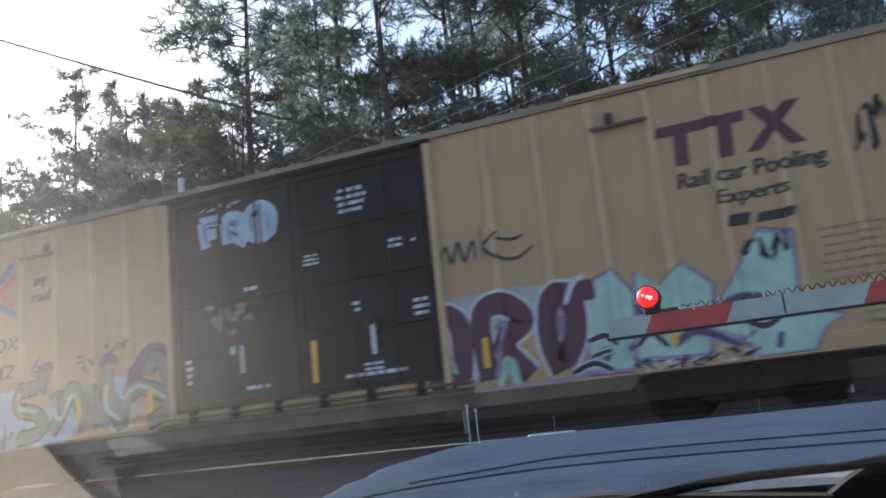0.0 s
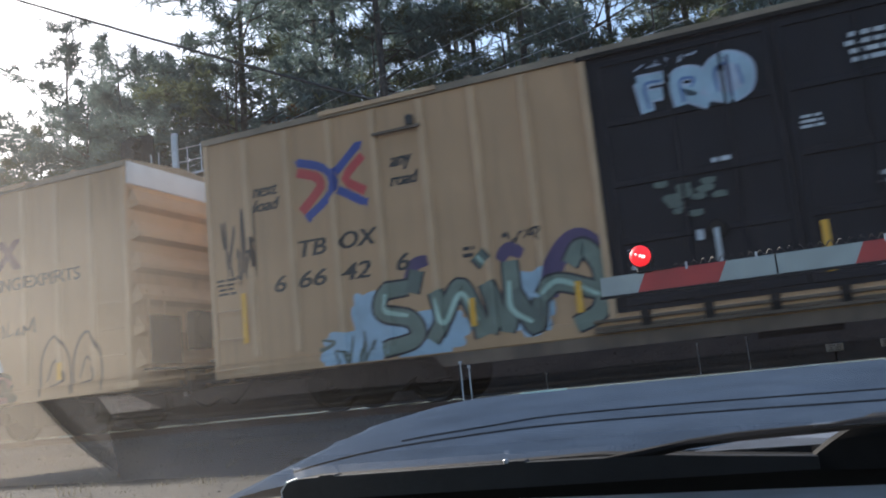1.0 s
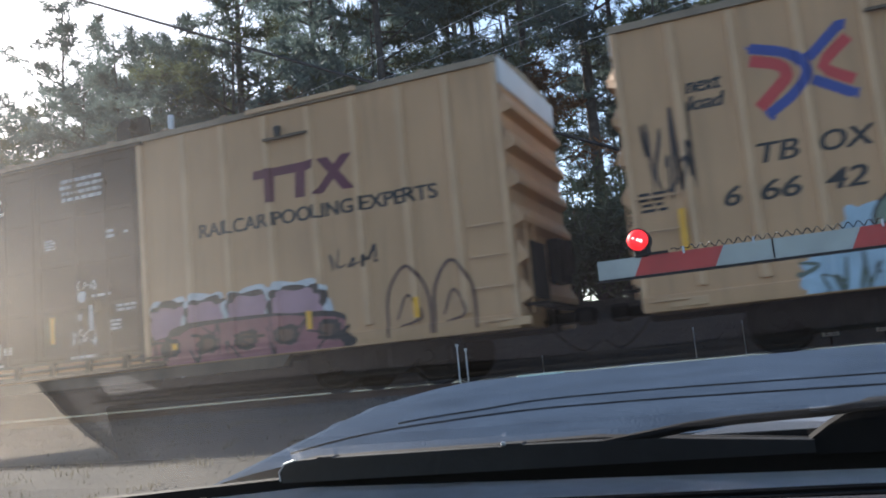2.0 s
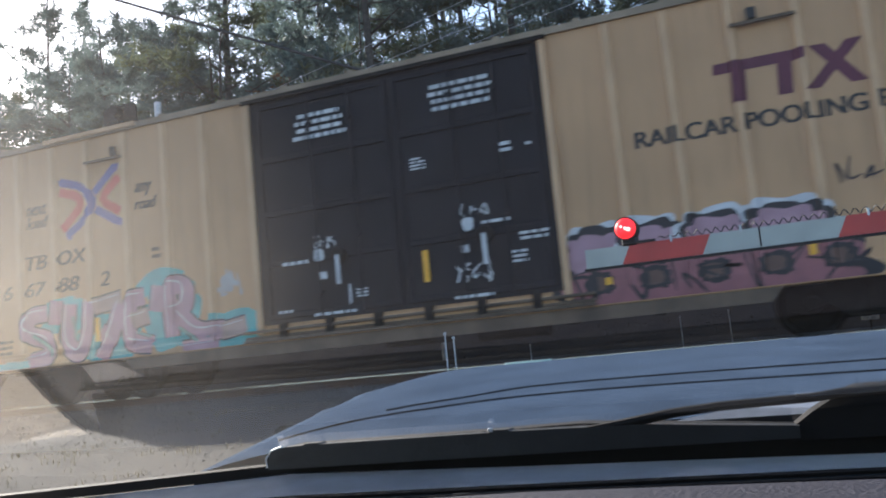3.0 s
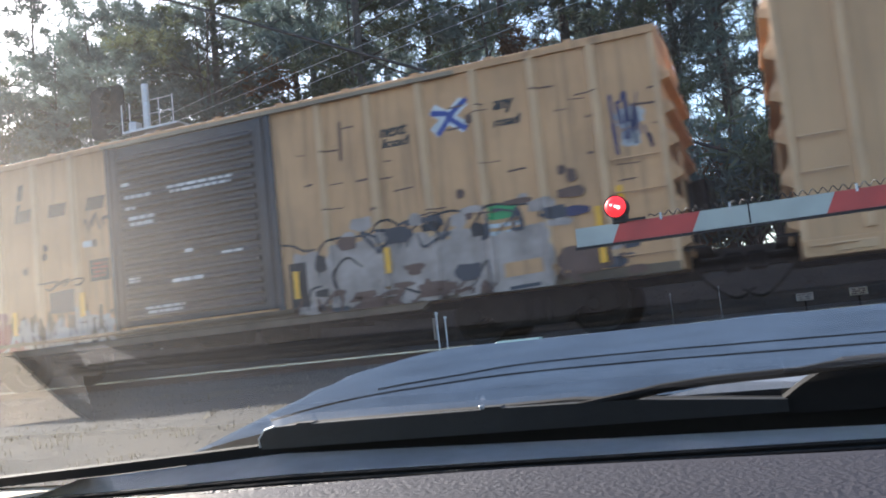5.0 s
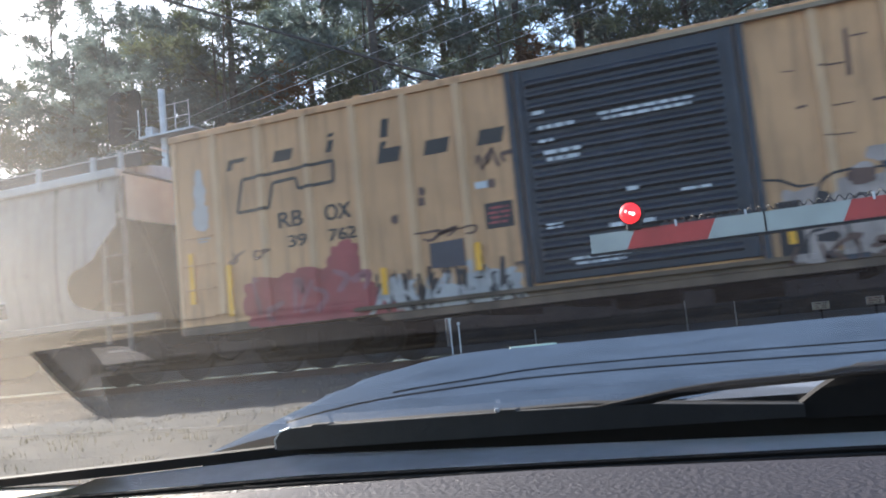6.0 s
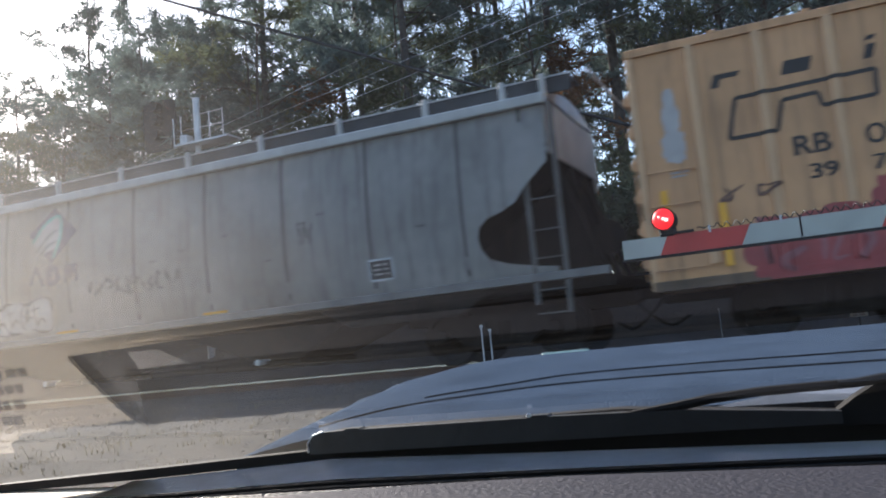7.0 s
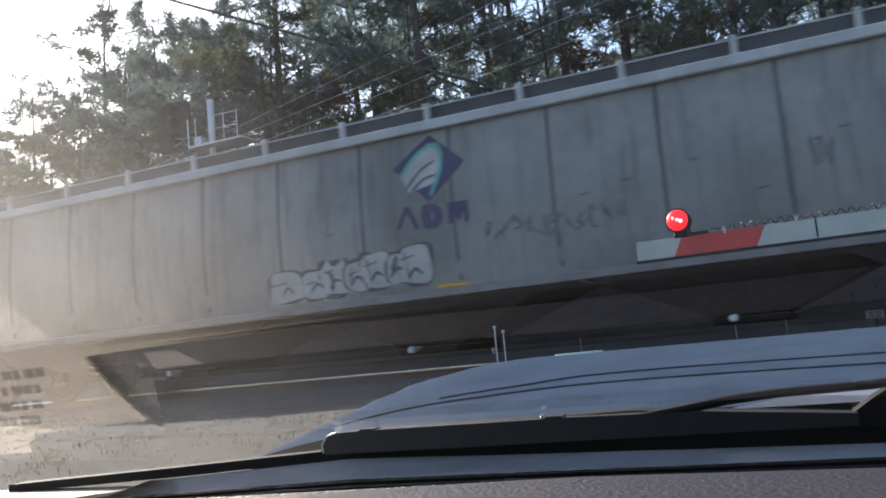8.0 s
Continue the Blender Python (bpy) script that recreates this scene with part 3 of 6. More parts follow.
def plug_door(car, x0, x1, z0, z1, paint):
    """A plug door: a pan with a raised frame, level beams and locking rods."""
    door = part("door", boxed(x0, x1, -0.03, 0.05, z0, z1, bevel=0.01), paint, car, "black double plug door leaf")
    for z in (z0, z0 + (z1 - z0) * 0.24, z0 + (z1 - z0) * 0.47, z0 + (z1 - z0) * 0.72, z1 - 0.09):
        part("door_beam", boxed(x0 + 0.04, x1 - 0.04, -0.06, -0.028, z, z + 0.09, bevel=0.01), paint, door)
    for x in (x0 + 0.02, x1 - 0.1):
        part("door_stile", boxed(x, x + 0.08, -0.065, -0.028, z0, z1, bevel=0.01), paint, door)
    for x in (x0 + 0.42 * (x1 - x0), x0 + 0.72 * (x1 - x0)):
        part("lock_rod", tube([(x, -0.085, z0 - 0.05), (x, -0.085, z1 + 0.02)], 0.018, 6), paint, door)
        for z in (z0 + 0.3, z0 + 1.1, z1 - 0.5):
            part("rod_guide", boxed(x - 0.04, x + 0.04, -0.105, -0.055, z, z + 0.07), paint, door)
    xm = x0 + 0.57 * (x1 - x0)
    hub = lathe([(0.02, -0.13), (0.11, -0.13), (0.13, -0.1), (0.13, -0.05)], 18)
    bmesh.ops.translate(hub, verts=hub.verts, vec=(xm, 0, z0 + 0.85))
    part("lock_hub", hub, GRIME, door)
    part("lock_handle", boxed(xm - 0.03, xm + 0.03, -0.15, -0.12, z0 + 0.42, z0 + 0.86), LETTER_WHITE, door, "worn white door lock handle")
    return door


def door_track(car, x0, x1, low):
    for z, y in ((low + 0.14, -0.1), (low + 0.05, -0.07), (low + 0.0, -0.12)):
        part("door_track", boxed(x0 - 0.3, x1 + 0.4, y, 0.0, z, z + 0.045, bevel=0.006), SILL, car, "grimy steel door track")
    for i in range(6):
        x = x0 + (x1 - x0) * (i + 0.5) / 6
        part("roller_bracket", boxed(x - 0.06, x + 0.06, -0.11, -0.03, low + 0.0, low + 0.26), GRIME, car)
    part("door_rail", boxed(x0 - 0.1, x1 + 0.1, -0.1, -0.02, 4.5, 4.56), GRIME, car)


TBOX_L, TBOX_TOP, TBOX_LOW = 17.85, 4.68, 0.70
LEFT_RIBS = [0.8, 1.58, 2.37, 3.15, 3.96, 4.79, 5.57]
T_RIBS = LEFT_RIBS + [TBOX_L - x for x in LEFT_RIBS]
WHEELS = []


def long_boxcar(label, end_cap):
    car = thing("boxcar", label, "railway boxcar", group="cars of the passing train")
    boxcar_shell(car, TBOX_L, TBOX_TOP, TBOX_LOW, 0.5, (3.7, 14.2), T_RIBS, TAN, TAN_RIB_LIT, ROOF, (6.5, 11.35), 4.52)
    for x in (6.42, 11.33):
        part("door_post", boxed(x, x + 0.1, -0.075, 0.0, 0.8, 4.55, bevel=0.012), TAN_RIB_LIT, car)
    part("door_header", boxed(6.52, 11.33, -0.02, 0.02, 0.95, 4.56), BLACK_DOOR, car)
    plug_door(car, 6.62, 8.95, 1.02, 4.44, BLACK_DOOR)
    plug_door(car, 9.0, 11.25, 1.02, 4.44, BLACK_DOOR)
    door_track(car, 6.5, 11.35, 0.7)
    side_rungs(car, (0.12, 0.62), (0.82, 1.3, 1.75, 2.2), TAN_RIB_LIT)
    side_rungs(car, (17.23, 17.73), (0.82, 1.3, 1.75, 2.2), TAN_RIB_LIT)
    for x, w in ((3.16, 1), (14.69, -1)):
        part("hatch_ledge", boxed(min(x, x + w * 0.8), max(x, x + w * 0.8), -0.1, -0.05, 4.09, 4.13), SILL, car)
        part("hatch_latch", boxed(x + w * 0.58, x + w * 0.58 + 0.12, -0.12, -0.05, 4.13, 4.3, bevel=0.02), LETTER, car)
        part("eave_plate", boxed(min(x - w * 0.9, x + w * 1.1), max(x - w * 0.9, x + w * 1.1), -0.075, -0.046, 4.6, 4.67), TAN_RIB_LIT, car)
    for x in (0.35, 17.5):
        part("jacking_pad", boxed(x, x + 0.5, -0.06, 0.0, 0.72, 0.84, bevel=0.01), TAN_RIB_LIT, car)
    for x in (0.0, TBOX_L):
        build_end(car, x, -1 if x == 0 else 1, TBOX_TOP, TAN, end_cap)
    build_truck(car, 2.55, WHEELS), build_truck(car, TBOX_L - 2.55, WHEELS)
    build_coupler(car, 0.0, -1), build_coupler(car, TBOX_L, 1)
    return car


RBOX_L, RBOX_TOP, RBOX_LOW = 15.05, 4.06, 0.74
R_RIBS = [0.84, 1.69, 2.54, 3.39, 4.25, 5.1, 9.93, 10.78, 11.62, 12.47, 13.32, 14.18]


def short_boxcar(label):
    car = thing("boxcar", label, "railway boxcar", group="cars of the passing train")
    boxcar_shell(car, RBOX_L, RBOX_TOP, RBOX_LOW, 0.62, (3.4, 11.6), R_RIBS, TAN_OLD, TAN_RIB_LIT, TAN_OLD, (5.95, 9.02), 3.95, 0.06, SILL)
    for x in (5.86, 9.0):
        part("door_post", boxed(x, x + 0.1, -0.075, 0.0, 0.8, 3.98, bevel=0.012), BLUE_DOOR, car)
    door = part("door", boxed(5.98, 8.98, -0.045, 0.03, 0.9, 3.92, bevel=0.01), BLUE_DOOR, car, "dark blue corrugated sliding door")
    n = 17
    for i in range(n):
        z = 1.0 + 2.8 * i / n
        bm = bmesh.new()
        pr = [(0.0, z), (-0.075, z + 0.03), (-0.075, z + 0.06), (0, z + 0.12)]
        a, b = [bm.verts.new((6.16, -0.044 + y, q)) for y, q in pr], [bm.verts.new((8.76, -0.044 + y, q)) for y, q in pr]
        for j in range(3):
            bm.faces.new((a[j], a[j + 1], b[j + 1], b[j]))
        bm.faces.new(a), bm.faces.new(b[::-1])
        part("door_ridge", bm, BLUE_DOOR, door)
    for x in (6.0, 8.86):
        part("door_stile", boxed(x, x + 0.1, -0.085, -0.045, 0.9, 3.92, bevel=0.01), BLUE_DOOR, door)
    part("door_track", boxed(3.2, 9.3, -0.11, 0.0, 0.8, 0.86), SILL, car)
    part("door_rail", boxed(5.8, 12.2, -0.09, -0.02, 3.93, 3.99), ROOF, car)
    side_rungs(car, (0.1, 0.72), (1.0, 1.45, 1.85, 2.3), TAN_OLD)
    side_rungs(car, (14.3, 14.95), (1.0, 1.45, 1.85, 2.3), TAN_OLD)
    for x in (0.0, RBOX_L):
        build_end(car, x, -1 if x == 0 else 1, RBOX_TOP, TAN_OLD)
    build_truck(car, 2.2, WHEELS), build_truck(car, RBOX_L - 2.2, WHEELS)
    build_coupler(car, 0.0, -1), build_coupler(car, RBOX_L, 1)
    return car


HOP_L = 20.0
CUT = [(1.26, 0.0), (1.3, -0.3), (1.38, -0.72), (1.48, -1.0), (1.62, -1.1), (1.8, -1.14), (1.95, -1.1), (2.06, -0.98), (2.14, -0.72), (2.24, -0.52), (2.44, -0.36), (2.6, -0.18), (2.76, 0.0)]


def hopper_y(z):
    """The plate bows out a little between sill and eave."""
    s = (z - 1.15) / 2.6
    return 0.12 - 0.12 * math.sin(math.pi * min(1, max(0, s)) ** 0.8)


def covered_hopper(label):
    """A covered hopper; x = 0 at the body's leading end, running back to negative x."""
    car = thing("covered_hopper", label, "railway hopper car", group="cars of the passing train")
    zs = sorted({1.15, 1.26, 2.76, 3.0, 3.25, 3.5, 3.66, *[z for z, _ in CUT]})
    for k, name in ((0, "side_plate"), (1, "far_side_plate")):
        bm = bmesh.new()
        rows = []
        for z in zs:
            e = float(np.interp(z, [c[0] for c in CUT], [c[1] for c in CUT])) if 1.26 < z < 2.76 else 0.0
            y = hopper_y(z)
            rows.append([bm.verts.new(((-HOP_L - e) * (1 - i / 24) + e * (i / 24), y if k == 0 else 3.15 - y, z)) for i in range(25)])
        for a, b in zip(rows, rows[1:]):
            for i in range(24):
                bm.faces.new((a[i], a[i + 1], b[i + 1], b[i]))
        bmesh.ops.solidify(bm, geom=bm.faces[:], thickness=0.012 if k else -0.012)
        part(name, bm, HOPPER, car, smooth=False)
    for i in range(1, 13):
        x = -1.55 * i + 0.2
        bm = bmesh.new()
        q = [[bm.verts.new((x + dx, hopper_y(z) - 0.004, z)) for dx in (-0.025, 0.025)] for z in (1.28, 1.7, 2.1, 2.5, 2.9, 3.3, 3.6)]
        for a, b in zip(q, q[1:]):
            bm.faces.new((a[0], a[1], b[1], b[0]))
        bmesh.ops.solidify(bm, geom=bm.faces[:], thickness=0.008)
        part("plate_seam", bm, SEAM, car)
    part("side_sill", boxed(-HOP_L - 0.6, 0.7, 0.06, 0.2, 1.07, 1.19, bevel=0.01), SEAM, car, "light grey grimy side sill")
    part("eave_beam", boxed(-HOP_L, 0.05, 0.0, 0.22, 3.6, 3.76, bevel=0.02), HOPPER_TRIM, car, "light grey eave beam")
    bm = bmesh.new()
    sec = [(0.1 + 2.95 * i / 10, 3.74 + 0.26 * math.sin(math.pi * i / 10)) for i in range(11)]
    a, b = [bm.verts.new((0.03, y, z)) for y, z in sec], [bm.verts.new((-HOP_L - 0.03, y, z)) for y, z in sec]
    for i in range(10):
        bm.faces.new((a[i], a[i + 1], b[i + 1], b[i]))
    bm.faces.new(a), bm.faces.new(b)
    part("roof", bm, HOPPER, car, "grey curved hopper roof", smooth=True)
    # running boards on brackets along the roof's edge
    part("running_board", boxed(-HOP_L - 0.2, 0.4, 0.3, 0.34, 3.8, 4.03), WALKWAY, car, "dark steel running board edge")
    part("running_board", boxed(-HOP_L - 0.2, 0.4, 0.34, 0.9, 4.0, 4.03), WALKWAY, car)
    part("board_edge", boxed(-HOP_L - 0.2, 0.42, 0.28, 0.3, 4.03, 4.055), HOPPER_TRIM, car)
    for x in [0.0, -0.62] + [-1.88 - 1.52 * i for i in range(12)]:
        part("board_bracket", boxed(x - 0.045, x + 0.045, 0.2, 0.28, 3.72, 4.08, bevel=0.008), HOPPER_TRIM, car, "light grey running board bracket")
    for k in range(4):
        x = -2.8 - 4.8 * k
        part("roof_hatch", boxed(x - 1.6, x + 1.6, 1.1, 2.05, 4.0, 4.16, bevel=0.04), HOPPER_TRIM, car)
    # sloping end sheets and the hopper pockets below
    for x, w in ((0.0, 1), (-HOP_L, -1)):
        bm = bmesh.new()
        q = [bm.verts.new(c) for c in ((x, 0.14, 3.66), (x, 3.01, 3.66), (x, 3.01, 2.95), (x, 0.14, 2.95), (x - w * 2.9, 0.14, 0.95), (x - w * 2.9, 3.01, 0.95))]
        bm.faces.new(q[:4]), bm.faces.new((q[3], q[2], q[5], q[4]))
        bmesh.ops.solidify(bm, geom=bm.faces[:], thickness=0.015)
        # Only the leading end's sheet has the shade painted in.
        part("slope_sheet", bm, HOPPER_SHADE if w > 0 else HOPPER, car, "sloping end sheet")
        part("end_head", boxed(min(x, x + w * 0.02), max(x, x + w * 0.02), 0.12, 3.03, 2.9, 3.7), HOPPER_TRIM, car)
        part("end_platform", boxed(min(x - w * 2.2, x + w * 0.72), max(x - w * 2.2, x + w * 0.72), 0.25, 2.9, 0.92, 1.08), GRIME, car)
        part("stub_sill", boxed(min(x - w * 3, x + w * 0.75), max(x - w * 3, x + w * 0.75), 1.35, 1.8, 0.66, 0.95), GRIME, car)
        for xx in (-0.36, 0.1):
            part("end_post", boxed(x + w * xx - 0.035, x + w * xx + 0.035, 0.08, 0.16, 0.75 if xx < 0 else 0.6, 3.62, bevel=0.008), LADDER, car, "sooty grey end post")
        for z in (0.62, 0.95, 1.4, 1.8, 2.25):
            part("rung", tube([(x - w * 0.36, 0.07, z), (x + w * 0.1, 0.07, z)], 0.012, 5), LADDER, car)
        for yy in (0.75, 1.55, 2.4):
            part("end_brace", tube([(x + w * 0.55, yy, 1.08), (x - w * 0.1, yy, 2.9)], 0.045, 6), HOPPER_SHADE, car)
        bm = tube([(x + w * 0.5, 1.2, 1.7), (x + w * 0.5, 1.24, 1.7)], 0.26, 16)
        part("brake_wheel", bm, HOPPER_SHADE, car)
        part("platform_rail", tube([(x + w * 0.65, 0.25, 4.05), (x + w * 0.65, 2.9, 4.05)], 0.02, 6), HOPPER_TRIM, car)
        part("end_web", prism([(x - w * 2.8, 0.95), (x + w * 0.3, 0.95), (x + w * 0.05, 2.3), (x, 2.9)], 1.5, 1.54), HOPPER_SHADE, car, "shade-dark web plate below the end sheet")
        part("far_web", prism([(x - w * 2.8, 0.95), (x + w * 0.2, 0.95), (x, 2.9)], 2.7, 2.74), HOPPER_SHADE, car)
        part("shear_plate", prism([(x - w * 1.0, 1.06), (x - w * 1.6, 0.72), (x - w * 3.4, 0.72), (x - w * 4.0, 1.06)], 0.14, 0.16), HOPPER_SHADE, car)
    for k in range(3):
        x = -5.2 - 4.8 * k
        bm = bmesh.new()
        a = [bm.verts.new(c) for c in ((x - 2.3, 0.16, 1.15), (x + 2.3, 0.16, 1.15), (x + 2.3, 2.99, 1.15), (x - 2.3, 2.99, 1.15))]
        b = [bm.verts.new(c) for c in ((x - 0.45, 0.75, 0.36), (x + 0.45, 0.75, 0.36), (x + 0.45, 2.4, 0.36), (x - 0.45, 2.4, 0.36))]
        bm.faces.new(b)
        for i in range(4):
            bm.faces.new((a[i], a[(i + 1) % 4], b[(i + 1) % 4], b[i]))
        part("hopper_pocket", bm, HOPPER_SHADE, car, "shade-dark discharge hopper")
        part("outlet_gate", boxed(x - 0.5, x + 0.5, 0.6, 2.5, 0.26, 0.36, bevel=0.02), GRIME, car)
        part("gate_shaft", tube([(x - 0.2, 0.4, 0.34), (x - 0.2, 0.75, 0.34)], 0.05, 8), GALVANISED, car)
    build_truck(car, -1.15, WHEELS), build_truck(car, -HOP_L + 1.15, WHEELS)
    build_coupler(car, 0.72, 1), build_coupler(car, -HOP_L - 0.72, -1)
    return car


# ---- the crossing gate ----
def build_gate():
    gate = thing("crossing_gate", "lowered red and white crossing gate arm with lit red lamp", "crossing gate")
    y, z0, z1 = 4.2, EYE_Z + 0.365, EYE_Z + 0.455
    edges = [(-0.85, -0.655, GATE_WHITE), (-0.655, -0.285, GATE_RED), (-0.285, 0.29, GATE_WHITE), (0.29, 0.86, GATE_RED), (0.86, 1.43, GATE_WHITE),
             (1.43, 2.0, GATE_RED), (2.0, 2.57, GATE_WHITE), (2.57, 3.14, GATE_RED), (3.14, 3.7, GATE_WHITE)]
    for i, (a, b, m) in enumerate(edges):
        sl = 0.022
        q = [(a - (sl if i else 0), z0), (b - sl, z0), (b + sl, z1), (a + (sl if i else 0), z1)]
        part("stripe", prism(q, y - 0.018, y + 0.018), m, gate, "red sheeting" if m is GATE_RED else "white sheeting")
    part("arm_joint", boxed(-0.055, -0.048, y - 0.022, y - 0.018, z0 + 0.004, z1), BLACK_PLASTIC, gate)
    part("lower_rail", boxed(-0.86, 3.7, y - 0.02, y + 0.02, z0 - 0.012, z0 - 0.001), BLACK_PLASTIC, gate)
    # tip lamp on its bracket
    def lamp(x):
        head = thing("lamp", "", "")
        head.parent = gate
        bm = lathe([(0.0, -0.028), (0.03, -0.024), (0.047, -0.008), (0.05, 0.0)], 24)
        bmesh.ops.translate(bm, verts=bm.verts, vec=(x, y - 0.05, z1 + 0.075))
        lens = part("lens", bm, RED_LENS, head, "lit red lamp lens", smooth=True)
        for dx, dz, r in ((-0.016, 0.008, 0.0055), (0.004, -0.002, 0.007), (0.018, -0.008, 0.009)):
            bm = lathe([(0.0, -0.003), (r, 0.0), (r, 0.004)], 10)
            bmesh.ops.translate(bm, verts=bm.verts, vec=(x + dx, y - 0.08, z1 + 0.075 + dz))
            part("bulb_glow", bm, HOT_SPOT, head)
        bm = lathe([(0.053, -0.004), (0.056, -0.004), (0.056, 0.08), (0.03, 0.09)], 24)
        bmesh.ops.translate(bm, verts=bm.verts, vec=(x, y - 0.045, z1 + 0.075))
        part("housing", bm, BLACK_PLASTIC, head)
        part("mount", boxed(x - 0.03, x + 0.045, y - 0.03, y + 0.04, z1 - 0.005, z1 + 0.045, bevel=0.008), BLACK_PLASTIC, head)
        part("clamp", boxed(x + 0.04, x + 0.13, y - 0.03, y - 0.02, z1 + 0.0, z1 + 0.012), BLACK_PLASTIC, head)
    lamp(-0.64)
    # spiral cable along the top of the arm
    pts, k = [], 0
    while -0.5 + k * 0.006 < 2.6:
        x = -0.5 + k * 0.006
        env = 1.0 if x > -0.42 else 0.4
        pts.append((x, y - 0.008 + 0.012 * math.cos(k * 0.9), z1 + 0.016 + 0.012 * env * math.sin(k * 0.9)))
        k += 1
    part("spiral_cable", tube(pts, 0.0028, 4), BLACK_PLASTIC, gate, "black coiled lamp cable")
    for x in (-0.44, -0.13, 0.4, 0.9):
        part("bolt", boxed(x - 0.005, x + 0.005, y - 0.03, y - 0.018, z1 - 0.012, z1 + 0.02), GALVANISED, gate)
    base = ground_height(4, y)
    part("mast", tube([(3.95, y + 0.1, base), (3.95, y + 0.1, 4.2)], 0.06, 14), GALVANISED, gate)
    part("machine_case", boxed(3.7, 4.15, y - 0.25, y + 0.0, 1.35, 2.05, bevel=0.03), GALVANISED, gate)
    part("foundation", boxed(3.6, 4.3, y - 0.3, y + 0.4, base - 0.3, base + 0.12, bevel=0.02), BALLAST, gate)


# ---- the waiting car: hood, glass, dash and wiper ----

def build_waiting_car():
    car = thing("waiting_car", "slate blue car with a dusty windshield and a black wiper", "car")
    # hood: x to the right, y ahead; crowned, with the near edge under the cowl
    bm = bmesh.new()
    ny, nx = 26, 44

    def hood_z(x, y):
        s = (y - 0.93) / 1.2
        base = EYE_Z - 0.08 + 0.056 * math.sin(min(1, s) * math.pi * 0.5)
        left = -0.67 - 0.26 * min(1, s)
        e = max(0, (left + 0.22 - x) / 0.22)
        bulge = 0.004 * math.exp(-((y - 1.66) / 0.03) ** 2) + 0.004 * math.exp(-((y - 1.45) / 0.03) ** 2)
        front = max(0, (s - 0.93) / 0.07)
        return base - 0.022 * e * e - 0.03 * front * front + bulge

    def hood_x(i, y):
        s = min(1, (y - 0.93) / 1.2)
        lo = -0.71 - 0.24 * s + 0.14 * max(0, s - 0.75) / 0.25
        return lo + (1.05 - lo) * i / nx
    ys = [0.93 + 1.2 * j / ny for j in range(ny + 1)]
    top = [[bm.verts.new((hood_x(i, y), y, hood_z(hood_x(i, y), y))) for i in range(nx + 1)] for y in ys]
    for a, b in zip(top, top[1:]):
        for i in range(nx):
            bm.faces.new((a[i], a[i + 1], b[i + 1], b[i]))
    # fender side and nose below it
    skirt = [bm.verts.new((r[0].co.x - 0.06, r[0].co.y, r[0].co.z - 0.55)) for r in top]
    for a, b, c, d in zip(top, top[1:], skirt, skirt[1:]):
        bm.faces.new((a[0], b[0], d, c))
    nose = [bm.verts.new((v.co.x, v.co.y + 0.08, v.co.z - 0.5)) for v in top[-1]]
    for i in range(nx):
        bm.faces.new((top[-1][i], top[-1][i + 1], nose[i + 1], nose[i]))
    part("hood", bm, HOOD, car, "slate blue dusty hood", smooth=True)
    for k, far in ((0, 0.0), (1, 0.12)):
        line = smooth_line([(-0.66 + far * 0.9, 1.05 + far, 0), (-0.5 + far * 0.4, 1.13 + far, 0), (-0.37, 1.2 + far, 0), (-0.2, 1.215 + far, 0), (0.0, 1.2 + far, 0), (0.4, 1.16 + far, 0)])
        part("hood_crease", tube([(p.x, p.y, hood_z(p.x, p.y) - 0.001) for p in line], 0.0035, 5), RUBBER, car, "dark crease line of the hood")
    part("hood_edge", tube([(v[0], v[1], v[2]) for v in [(hood_x(i, ys[-1]), ys[-1] + 0.004, hood_z(hood_x(i, ys[-1]), ys[-1]) + 0.001) for i in range(nx + 1)]], 0.005, 5), RUBBER, car, "dark gap at the hood's front edge")
    part("washer_jet", boxed(-0.63, -0.52, 2.0, 2.04, EYE_Z - 0.03, EYE_Z - 0.021, bevel=0.004), MINT, car, "small pale green hood trim")
    # black cowl at the foot of the glass, with the parked wiper's shell
    E = EYE_Z
    shell = [(-1.097, -0.125), (-0.793, -0.111), (-0.576, -0.1), (-0.567, -0.086), (-0.539, -0.078), (-0.303, -0.076), (-0.205, -0.074), (-0.116, -0.08), (-0.005, -0.088), (0.7, -0.092),
             (0.7, -0.125), (0.033, -0.116), (-0.269, -0.113), (-0.542, -0.109), (-0.794, -0.123), (-1.098, -0.136)]
    part("cowl", prism([(x, E + z) for x, z in shell], 0.885, 0.915), RUBBER, car, "black wiper cowl")
    blade = [(-0.554, -0.101), (-0.556, -0.09), (-0.549, -0.081), (-0.535, -0.0775), (-0.508, -0.0765), (-0.506, -0.0748), (-0.49, -0.0748), (-0.488, -0.0765), (-0.292, -0.0755), (-0.29, -0.0732), (-0.272, -0.0732), (-0.27, -0.0752), (-0.14, -0.0765), (0.0, -0.086), (0.0, -0.097)]
    part("wiper_blade", prism([(x, E + z) for x, z in blade], 0.858, 0.876), BLADE, car, "worn dark grey rubber wiper blade")
    # A thin bright bar added for the highlight round the blade's nose.
    part("wiper_tip_glint", tube([(-0.557, 0.86, E - 0.099), (-0.5575, 0.86, E - 0.089), (-0.55, 0.86, E - 0.0805), (-0.537, 0.86, E - 0.077)], 0.0014, 6), GALVANISED, car, "bright rim added as the glint on the wiper's tip")
    part("wiper_joint", boxed(-0.292, -0.287, 0.853, 0.857, E - 0.0745, E - 0.0705, bevel=0.001), GALVANISED, car)
